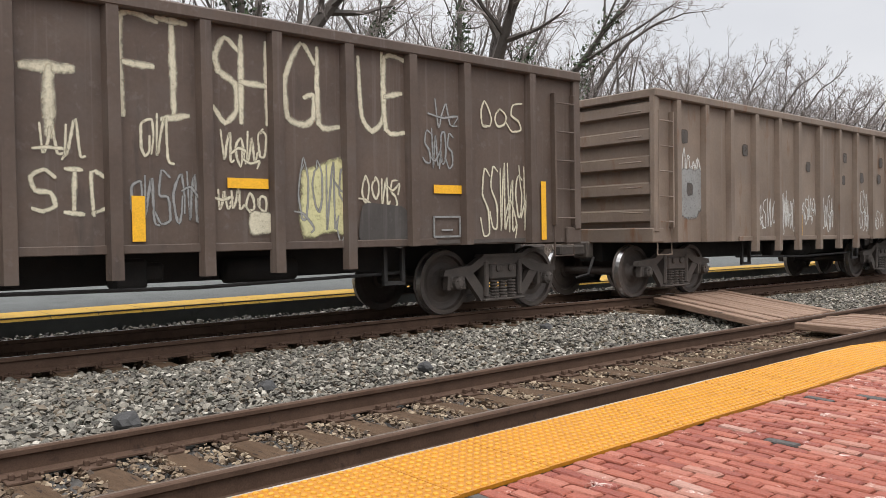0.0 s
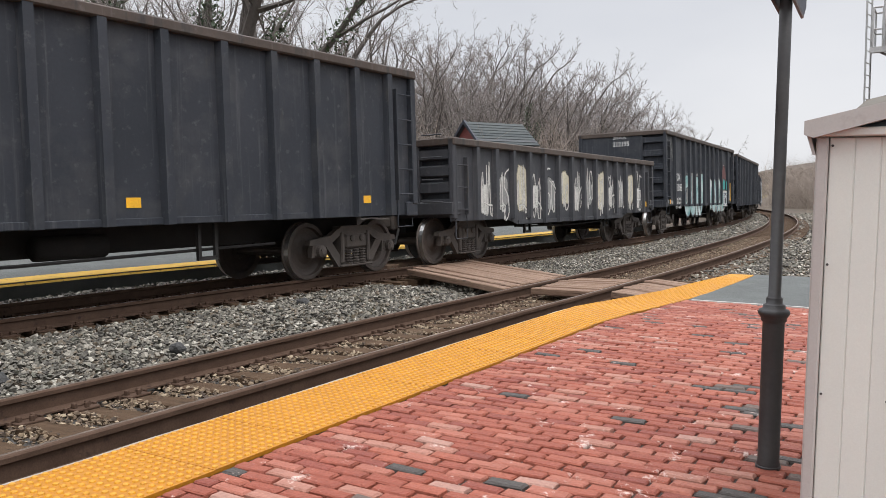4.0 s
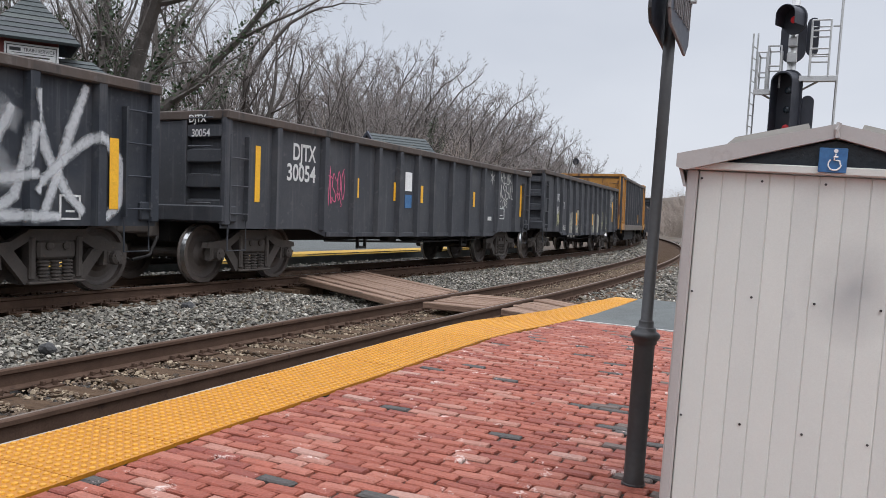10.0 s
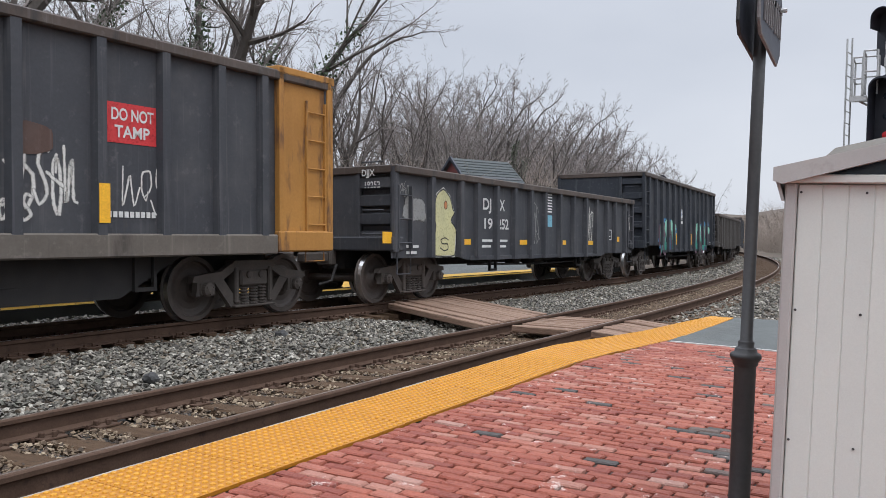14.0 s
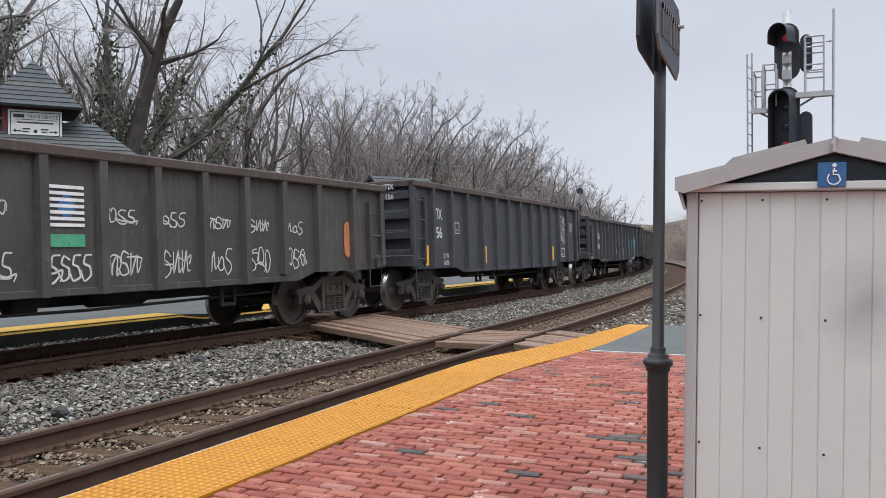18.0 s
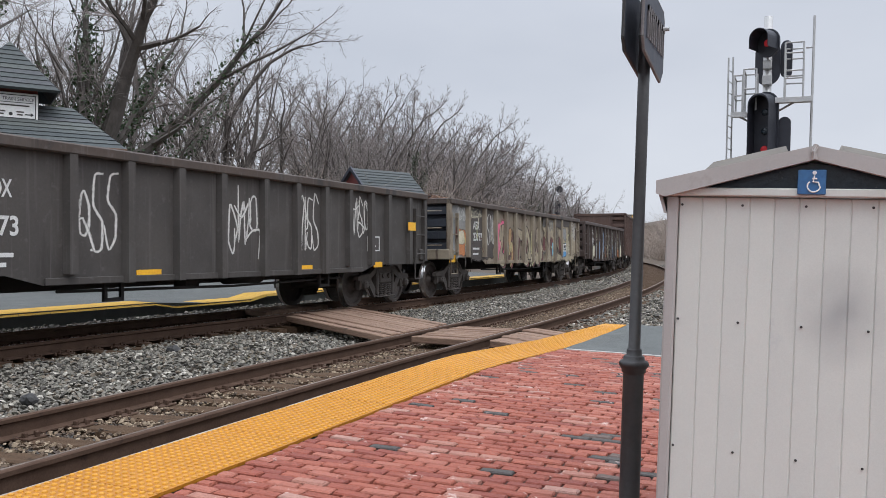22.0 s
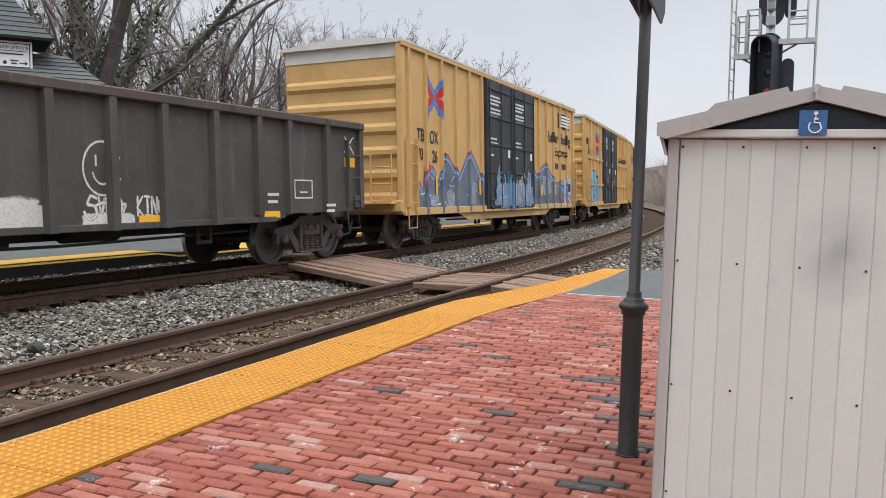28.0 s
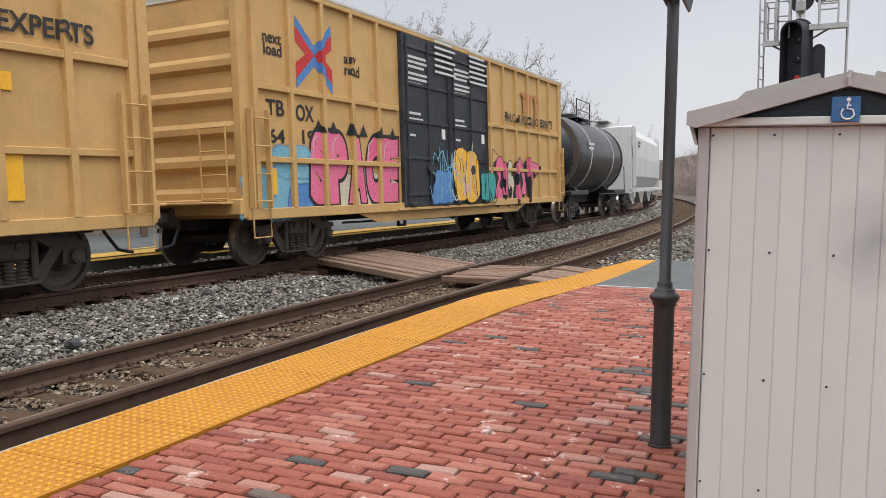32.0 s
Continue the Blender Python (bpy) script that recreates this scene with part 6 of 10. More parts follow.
def gondola(name, u0, u1, top, bot, mat, label, ribs=12, rib_mat=None, low_rib=0.0, taper=True, corrugated=False, load=None, end_mat=None, chord=0.14, rib_d=0.11, rise=0.13, pockets=True, ladder_mat=None):
    """An open high-sided car: side sheets, posts, top chord, ribbed ends."""
    c = Car(name, u0, u1, label, "gondola car")
    L, h = c.L, c.half
    inner = h - 0.12
    c.face = -inner - 0.012
    rib_mat = rib_mat or mat
    chord_mat = WORN_CHORD if rib_mat in (BLACK_CAR, DARK_CAR, GREY_CAR, PALE_CAR) else rib_mat
    spots = [r for r in ribs] if isinstance(ribs, list) else [0.95 + (L - 1.9) * k / (ribs - 1) for k in range(ribs)]
    c.ribs, c.low = spots, bot + (rise if taper else 0.0) + 0.06
    for s in (-1, 1):
        y0, y1 = sorted((s * inner, s * (inner + 0.012)))
        z0 = bot
        tp = 2.3
        shape = [(-L / 2, z0 + rise), (-L / 2 + tp, z0 + rise), (-L / 2 + tp + 0.5, z0), (L / 2 - tp - 0.5, z0), (L / 2 - tp, z0 + rise), (L / 2, z0 + rise), (L / 2, top), (-L / 2, top)] if taper else [(-L / 2, z0), (L / 2, z0), (L / 2, top), (-L / 2, top)]
        side = part("side_sheet", Geo().prism(shape, y0, y1), mat, c.root)
        y0, y1 = sorted((s * (inner - 0.05), s * h))
        part("top_chord", Geo().cbox(-L / 2, L / 2, y0, y1, top - chord, top, 0.02), chord_mat, c.root)
        y0, y1 = sorted((s * (inner + 0.012), s * (inner + 0.04)))
        part("side_sill", Geo().cbox(-L / 2 + tp + 0.5, L / 2 - tp - 0.5, y0, y1, z0, z0 + 0.09, 0.008), mat, c.root)
        for k in spots:
            x = c.o + k
            over_truck = abs(abs(x) - (L / 2 - 1.75)) < 1.6
            zb = bot + (rise if (over_truck and taper) else 0.0) - (0 if over_truck else low_rib)
            g = Geo().prism([(-0.085, s * (inner + 0.012)), (-0.06, s * (inner + rib_d)), (0.06, s * (inner + rib_d)), (0.085, s * (inner + 0.012))], zb, top - chord + 0.01, "z")
            part("rib", g, rib_mat, c.root, at=pose(x, 0, 0))
        for s2 in (-1, 1):
            part("corner_post", Geo().cbox(*sorted((s2 * L / 2, s2 * (L / 2 - 0.14))), *sorted((s * (inner - 0.02), s * (h - 0.03))), bot + 0.18, top - 0.02, 0.015), rib_mat, c.root)
    for s in (-1, 1):
        em = end_mat or mat
        x0, x1 = sorted((s * (L / 2 - 0.18), s * (L / 2 - 0.14)))
        part("end_sheet", Geo().box(x0, x1, -inner, inner, bot + 0.2, top - 0.02), em, c.root)
        n = 5 if top > 3 else 4
        for k in range(n):
            z = bot + 0.45 + (top - bot - 0.75) * k / (n - 1)
            xo = s * (L / 2 - 0.14)
            part("end_rib", Geo().prism([(xo, z - 0.12), (xo + s * 0.10, z - 0.085), (xo + s * 0.10, z + 0.085), (xo, z + 0.12)], -inner, inner), em, c.root)
        if pockets:
            # a flat plate over most of the end; the rest stays open in pockets between the rungs
            xo = s * (L / 2 - 0.14)
            part("end_plate", Geo().cbox(*sorted((xo, xo + s * 0.104)), -0.72, inner, bot + 0.25, top - chord, 0.01), em, c.root)
            part("end_step", Geo().cbox(*sorted((xo, xo + s * 0.13)), -0.72, -0.64, bot + 0.25, top - chord, 0.008), em, c.root)
        part("end_sill", Geo().cbox(*sorted((s * (L / 2 - 0.3), s * (L / 2 + 0.02))), -h + 0.05, h - 0.05, 0.95, 1.2, 0.02), rib_mat, c.root)
        part("end_chord", Geo().cbox(*sorted((s * (L / 2 - 0.2), s * (L / 2 + 0.0))), -inner, inner, top - chord, top, 0.015), chord_mat, c.root)
    part("floor", Geo().box(-L / 2 + 0.2, L / 2 - 0.2, -inner + 0.01, inner - 0.01, 1.02, 1.1), UNDER_BLACK, c.root)
    c.ladder(0.12, bot + 0.25, top - 0.35, ladder_mat or rib_mat, y=-inner)
    c.ladder(L - 0.56, bot + 0.25, top - 0.35, ladder_mat or rib_mat, y=-inner)
    # end ladder and rungs on the near corner of the leading end
    for k in range(4 if top < 3 else 5):
        part("grab_iron", Geo().tube([(-L / 2 - 0.09, -inner + 0.1, bot + 0.5 + k * 0.42), (-L / 2 - 0.09, -inner + 0.55, bot + 0.5 + k * 0.42)], 0.013, 6), rib_mat, c.root)
    c.trucks()
    c.brake_gear()
    if load:
        scrap(c, load, top)
    return c


def scrap(c, mat, top):
    rng = random.Random(int(c.u))
    g = Geo()
    for _ in range(5200):
        x, y = rng.uniform(-c.L / 2 + 0.4, c.L / 2 - 0.4), rng.uniform(-1.2, 1.2)
        hgt = top - 0.02 + 0.2 * math.cos(y * 1.2) + 0.09 * noise.noise(Vector((x * 0.5, y, 5)))
        p = [Vector((rng.uniform(-1, 1), rng.uniform(-1, 1), rng.uniform(-0.5, 0.5))) * rng.uniform(0.03, 0.085) for _ in range(4)]
        b = len(g.v)
        g.v += [(x + q.x, y + q.y, hgt + q.z) for q in p]
        g.f += [(b, b + 1, b + 2), (b, b + 2, b + 3), (b, b + 3, b + 1), (b + 1, b + 3, b + 2)]
    part("scrap_load", g, mat, c.root, "heap of rusty scrap")
    part("load_bed", Geo().box(-c.L / 2 + 0.3, c.L / 2 - 0.3, -1.38, 1.38, 1.1, top - 0.02), mat, c.root)


def boxcar(u0, u1, label, top=4.62, bot=0.80, posts=17, belts=True, door=(5.2, 9.6)):
    """A tall boxcar with plug doors at its middle."""
    c = Car("boxcar", u0, u1, label, "boxcar")
    L, h = c.L, 1.53
    inner = h - 0.07
    c.face = -inner
    part("body", Geo().box(-L / 2 + 0.12, L / 2 - 0.12, -inner, inner, bot, top - 0.14), YELLOW_CAR, c.root)
    roof = Geo().prism([(-h, top - 0.16), (h, top - 0.16), (h, top - 0.10), (0.5, top), (-0.5, top), (-h, top - 0.10)], -L / 2, L / 2, "x")
    part("roof", roof, ROOF_WHITE, c.root)
    dl, dr = c.o + door[0], c.o + door[1]
    mid = (dl + dr) / 2
    for s in (-1, 1):
        part("roof_rail", Geo().cbox(-L / 2, L / 2, *sorted((s * inner, s * h)), top - 0.24, top - 0.13, 0.01), YELLOW_CAR, c.root)
        part("side_sill", Geo().cbox(-L / 2 + 0.1, L / 2 - 0.1, *sorted((s * (inner - 0.02), s * (h - 0.01))), bot - 0.03, bot + 0.14, 0.01), YELLOW_CAR, c.root)
        part("sill_web", Geo().prism([(-L / 2 + 3.2, bot), (L / 2 - 3.2, bot), (L / 2 - 4.0, bot - 0.22), (-L / 2 + 4.0, bot - 0.22)], *sorted((s * (inner - 0.03), s * (inner - 0.01)))), YELLOW_CAR, c.root)
        for k in range(posts):
            x = -L / 2 + 0.35 + (L - 0.7) * k / (posts - 1)
            if dl - 0.25 < x < dr + 0.25:
                continue
            if s < 0:
                c.posts.append(x)
            part("post", Geo().prism([(-0.06, s * inner), (-0.05, s * (inner + 0.068)), (0.05, s * (inner + 0.068)), (0.06, s * inner)], bot + 0.14, top - 0.2, "z"), YELLOW_CAR, c.root, at=pose(x, 0, 0))
        for z in (0.9 + bot, bot + 2.02) if belts else ():
            for a, b in ((-L / 2 + 0.4, dl - 0.1), (dr + 0.1, L / 2 - 0.4)):
                part("belt_rail", Geo().cbox(a, b, *sorted((s * inner, s * (inner + 0.06))), z - 0.045, z + 0.045, 0.008), YELLOW_CAR, c.root)
    part("door_track", Geo().cbox(dl - 0.3, dr + 0.3, -h - 0.05, -inner, bot - 0.02, bot + 0.035, 0.008), YELLOW_CAR, c.root)
    for a, b in ((dl, mid - 0.015), (mid + 0.015, dr)):
        for x in (a + 0.3, b - 0.3):
            part("door_roller", Geo().cbox(x - 0.09, x + 0.09, -h - 0.085, -h - 0.03, bot + 0.035, bot + 0.13, 0.02), DOOR_BLACK, c.root)
        d = part("door", Geo().cbox(a, b, -h - 0.03, -inner - 0.001, bot + 0.05, top - 0.26, 0.01), DOOR_BLACK, c.root, "black plug door")
        for z in np.linspace(bot + 0.3, top - 0.5, 5):
            part("door_rib", Geo().cbox(a + 0.06, b - 0.06, -h - 0.055, -h - 0.03, z - 0.035, z + 0.035, 0.01), DOOR_BLACK, d)
        for x in (a + 0.12, b - 0.12, (a + b) / 2):
            part("lock_bar", Geo().tube([(x, -h - 0.06, bot + 0.08), (x, -h - 0.06, top - 0.3)], 0.018, 6), DOOR_BLACK, d)
        part("door_crank", Geo().lathe([(0.11, -h - 0.09), (0.11, -h - 0.05)], 12, axis="y"), DOOR_BLACK, d, at=pose((a + b) / 2, 0, bot + 0.85))
        for z, w in ((top - 0.72, 0.8), (top - 0.82, 0.9), (top - 0.92, 0.7), (top - 1.06, 0.85), (top - 1.16, 0.9), (top - 1.26, 0.6), (bot + 1.95, 0.5), (bot + 1.83, 0.6), (bot + 1.5, 0.25)):
            part("stencil_bar", Geo().box(a + 0.25, a + 0.25 + w, -h - 0.036, -h - 0.031, z, z + 0.05), STENCIL, d)
        part("placard", Geo().box(b - 0.45, b - 0.3, -h - 0.05, -h - 0.031, bot + 1.5, bot + 1.72), WHITE, d)
    for s in (-1, 1):
        x = s * (L / 2 - 0.12)
        part("end_band", Geo().box(*sorted((x, x + s * 0.02)), -inner, inner, top - 0.44, top - 0.16), ROOF_WHITE, c.root, "white painted band")
        for k in range(6):
            z = bot + 0.35 + k * 0.5
            part("end_rib", Geo().prism([(x, z - 0.13), (x + s * 0.07, z - 0.05), (x + s * 0.07, z + 0.05), (x, z + 0.13)], -inner + 0.05, inner - 0.05), YELLOW_CAR, c.root)
        part("corner_post", Geo().cbox(*sorted((s * (L / 2 - 0.2), s * (L / 2 - 0.02))), -inner - 0.03, -inner + 0.12, bot, top - 0.16, 0.015), YELLOW_CAR, c.root)
        part("end_sill", Geo().cbox(*sorted((s * (L / 2 - 0.2), s * (L / 2 + 0.04))), -h + 0.05, h - 0.05, 0.85, 1.1, 0.02), YELLOW_CAR, c.root)
        part("end_platform", Geo().cbox(*sorted((s * (L / 2), s * (L / 2 + 0.3))), -h + 0.2, h - 0.2, 1.02, 1.06, 0.01), YELLOW_CAR, c.root)
        for yy in (-1.25, -0.75):
            part("end_stile", Geo().tube([(s * (L / 2 + 0.06), yy, 1.05), (s * (L / 2 + 0.06), yy, 2.2)], 0.016, 6), YELLOW_CAR, c.root)
        for k in range(4):
            part("grab_iron", Geo().tube([(s * (L / 2 + 0.06), -1.25, 1.1 + k * 0.36), (s * (L / 2 + 0.06), -0.75, 1.1 + k * 0.36)], 0.014, 6), YELLOW_CAR, c.root)
    c.ladder(0.14, bot + 0.15, 2.45, YELLOW_CAR, y=-inner - 0.05)
    c.ladder(L - 0.6, bot + 0.15, 2.45, YELLOW_CAR, y=-inner - 0.05)
    c.trucks(1.9)
    c.brake_gear(0.58)
    return c


def tank_car(u0, u1):
    c = Car("tank_car", u0, u1, "glossy black railway tank car with dome walkway", "tank car")
    L = c.L
    prof = [(0.02, -L / 2 + 0.55), (0.7, -L / 2 + 0.62), (1.15, -L / 2 + 0.82), (1.42, -L / 2 + 1.15), (1.46, -L / 2 + 1.4), (1.46, L / 2 - 1.4), (1.42, L / 2 - 1.15), (1.15, L / 2 - 0.82), (0.7, L / 2 - 0.62), (0.02, L / 2 - 0.55)]
    part("tank", Geo().lathe(prof, 36, at=(0, 0, 2.42), axis="x"), TANK_BLACK, c.root, smooth=True)
    for x in (-2.0, 2.0, -4.0, 4.0):
        part("band", Geo().lathe([(1.463, x - 0.04), (1.475, x - 0.04), (1.475, x + 0.04), (1.463, x + 0.04)], 36, at=(0, 0, 2.42), axis="x"), WHEEL_STEEL if abs(x) > 3 else HOPPER_GREY, c.root)
    part("dome", Geo().lathe([(0.4, 3.8), (0.4, 4.1), (0.3, 4.15)], 16), TANK_BLACK, c.root)
    for x in (-1.1, 1.1):
        for y in (-0.7, 0.7):
            part("rail_post", Geo().tube([(x, y, 3.7), (x, y, 4.6)], 0.02, 6), TANK_BLACK, c.root)
    for y in (-0.7, 0.7):
        for z in (4.2, 4.6):
            part("hand_rail", Geo().tube([(-1.1, y, z), (1.1, y, z)], 0.018, 6), TANK_BLACK, c.root)
    part("walkway", Geo().cbox(-1.2, 1.2, -0.8, 0.8, 3.86, 3.9, 0.01), TANK_BLACK, c.root)
    for s in (-1, 1):
        part("end_deck", Geo().cbox(*sorted((s * L / 2, s * (L / 2 - 2.6))), -1.4, 1.4, 0.95, 1.1, 0.02), TANK_BLACK, c.root)
        part("saddle", Geo().prism([(-1.2, 1.0), (1.2, 1.0), (0.8, 1.35), (-0.8, 1.35)], *sorted((s * (L / 2 - 2.0), s * (L / 2 - 2.5))), "x"), TANK_BLACK, c.root)
        for y in (-1.35, 1.35):
            part("end_rail", Geo().tube([(s * (L / 2 - 0.05), y, 1.1), (s * (L / 2 - 0.05), y, 2.1), (s * (L / 2 - 0.6), y, 2.1)], 0.02, 6), TANK_BLACK, c.root)
    c.face = -1.465
    c.lines(L / 2 - 2.5, 2.75, 0.9, 2, h=0.09, gap=0.16)
    c.trucks()
    return c


def hopper(u0, u1):
    c = Car("covered_hopper", u0, u1, "off-white covered hopper car with rounded sides", "hopper car")
    L = c.L
    sec = [(-1.0, 1.0), (1.0, 1.0), (1.5, 1.7), (1.55, 2.6), (1.5, 3.6), (1.2, 4.05), (0.5, 4.25), (-0.5, 4.25), (-1.2, 4.05), (-1.5, 3.6), (-1.55, 2.6), (-1.5, 1.7)]
    part("body", Geo().prism(sec, -L / 2 + 0.9, L / 2 - 0.9, "x"), HOPPER_GREY, c.root)
    for s in (-1, 1):
        part("end_slope", Geo().prism([(s * (L / 2 - 0.9), 4.1), (s * (L / 2 - 0.3), 4.0), (s * (L / 2 - 0.3), 3.2), (s * (L / 2 - 0.9), 2.6)], -1.45, 1.45), HOPPER_GREY, c.root)
        part("end_frame", Geo().cbox(*sorted((s * (L / 2 - 0.12), s * L / 2)), -1.45, 1.45, 0.9, 4.0, 0.02), HOPPER_GREY, c.root)
        part("side_sill", Geo().cbox(-L / 2, L / 2, *sorted((s * 1.35, s * 1.5)), 0.95, 1.15, 0.01), HOPPER_GREY, c.root)
    for x in (-4, 0, 4):
        part("hopper_bay", Geo().prism([(x - 1.6, 1.0), (x + 1.6, 1.0), (x + 0.4, 0.35), (x - 0.4, 0.35)], -1.1, 1.1), HOPPER_GREY, c.root)
    part("running_board", Geo().cbox(-L / 2, L / 2, -0.35, 0.35, 4.3, 4.34, 0.01), GALV, c.root)
    c.ladder(0.1, 1.2, 4.0, HOPPER_GREY, y=-1.5)
    c.face = -1.56
    c.lines(2.0, 3.3, 0.8, 2, h=0.1, gap=0.18, mat=TRUCK_IRON)
    c.trucks()
    return c


TRAIN = []


def car(c):
    TRAIN.append(c)
    return c




# The cars in their order, by their places along the train at the start, with what is painted on each.
def stretch(word, c, x0, x1, z, h, mat=None, y=None):
    """Stencilled words of a given height between two places."""
    ob = c.words(word, x0, z, h / 0.72, mat, y=y)
    w = max(v.co.x for v in ob.data.vertices) - min(v.co.x for v in ob.data.vertices)
    for v in ob.data.vertices:
        v.co.x *= (x1 - x0) / w
    if c.posts:
        c.over_posts(ob, (0, 0, 1))
    return ob


def frame_box(c, x0, x1, z0, z1, mat, t=0.025):
    """A stencilled frame with two bars."""
    for a, b, d, e in ((x0, x1, z0, z0 + t), (x0, x1, z1 - t, z1), (x0, x0 + t, z0, z1), (x1 - t, x1, z0, z1)):
        c.bar(a, d, (b - a), e - d, mat, "stencil_frame", y=c.face)
    c.bar(x0 + 0.3 * (x1 - x0), z0 + 0.3 * (z1 - z0), 0.4 * (x1 - x0), t, mat, "stencil_bar", y=c.face)


def patch(c, x0, x1, z0, z1, mat, seed, n=26, r=0.2, label="patch of sprayed paint"):
    """A soft-edged patch of overlapping spray."""
    c.layer += 2
    y = c.face - 0.003 - 0.0006 * c.layer
    return part("graffiti", blot(c.o + x0 - r * 0.7, c.o + x1 + r * 0.7, z0 - r * 0.7, z1 + r * 0.7, y, seed, 0.3), mat, c.root, label)


def outline_shape(c, pts, fill, edge, width, label):
    """A filled closed shape with a painted outline; points as places along the car and heights."""
    c.layer += 3
    y = c.face - 0.003 - 0.0006 * c.layer
    pts = [(c.o + a, b) for a, b in pts]
    g = Geo()
    g.v = [(a, y, b) for a, b in pts]
    g.f = [tuple(range(len(pts)))]
    o = part("graffiti", g, fill, c.root, label)
    if c.posts and c.face > -1.5:
        c.over_posts(o, (0, -1, 0))
    if edge:
        e = Geo()
        ribbon(e, pts + pts[:1], width, y - 0.001)
        e = part("outline", e, edge, o)
        if c.posts and c.face > -1.5:
            c.over_posts(e, (0, -1, 0))
    return o


def rounded(pts, n=4):
    """A closed outline through the points, with rounded corners."""
    out = []
    for i in range(len(pts)):
        p0, p1, p2, p3 = (Vector(pts[(i + d) % len(pts)]) for d in (-1, 0, 1, 2))
        for k in range(n):
            t = k / n
            out.append(tuple(0.5 * (2 * p1 + (p2 - p0) * t + (2 * p0 - 5 * p1 + 4 * p2 - p3) * t * t + (3 * p1 - p0 - 3 * p2 + p3) * t ** 3)))
    return out


def wild_letter(c, pts, fill, shade, edge, dx=-0.19, dz=-0.1, label="rounded wild-style graffiti shape"):
    """A fat shape with a dark outline and its painted drop shadow."""
    outline_shape(c, [(a + dx, b + dz) for a, b in rounded(pts)], shade, edge, 0.03, "dark drop shadow of a graffiti shape")
    return outline_shape(c, rounded(pts), fill, edge, 0.035, label)


# rounded letter-like forms: along the side, and height over the rail
SLAB = [(0, 1.78), (0.12, 1.9), (0.26, 1.84), (0.27, 1.64), (0.2, 1.5), (0.33, 1.48), (0.42, 1.25), (0.38, 0.98), (0.2, 0.76), (0.12, 0.8), (0.24, 1.06), (0.16, 1.2), (0.02, 1.1), (-0.04, 1.32)]
ARCH = [(0.04, 1.73), (0.13, 1.91), (0.41, 1.98), (0.56, 1.82), (0.69, 1.63), (0.82, 1.41), (0.85, 1.13), (0.78, 0.97), (0.5, 0.98), (0.46, 1.14), (0.57, 1.25), (0.52, 1.47), (0.4, 1.63), (0.36, 1.41), (0.27, 1.2), (0.48, 1.09), (0.45, 0.8), (0.14, 0.81), (0.0, 0.95), (0.0, 1.13), (0.2, 1.42), (0.04, 1.57)]
FLAG = [(0.0, 1.92), (0.14, 2.0), (0.46, 1.9), (0.95, 1.83), (1.03, 1.71), (0.95, 1.59), (0.71, 1.53), (0.54, 1.64), (0.5, 1.41), (0.42, 1.18), (0.38, 0.9), (0.26, 0.88), (0.24, 1.07), (0.2, 1.41), (0.17, 1.58), (0.07, 1.42), (0.03, 1.64)]


def oval(cx, cz, rx, rz, n=18, a0=0.0, a1=2 * math.pi):
    return [(cx + rx * math.cos(t), cz + rz * math.sin(t)) for t in np.linspace(a0, a1, n, endpoint=False)]


def upright(c, *places, z0=1.06, z1=1.5, w=0.13):
    for x in places:
        c.bar(x, z0, w, z1 - z0, REFLECT)


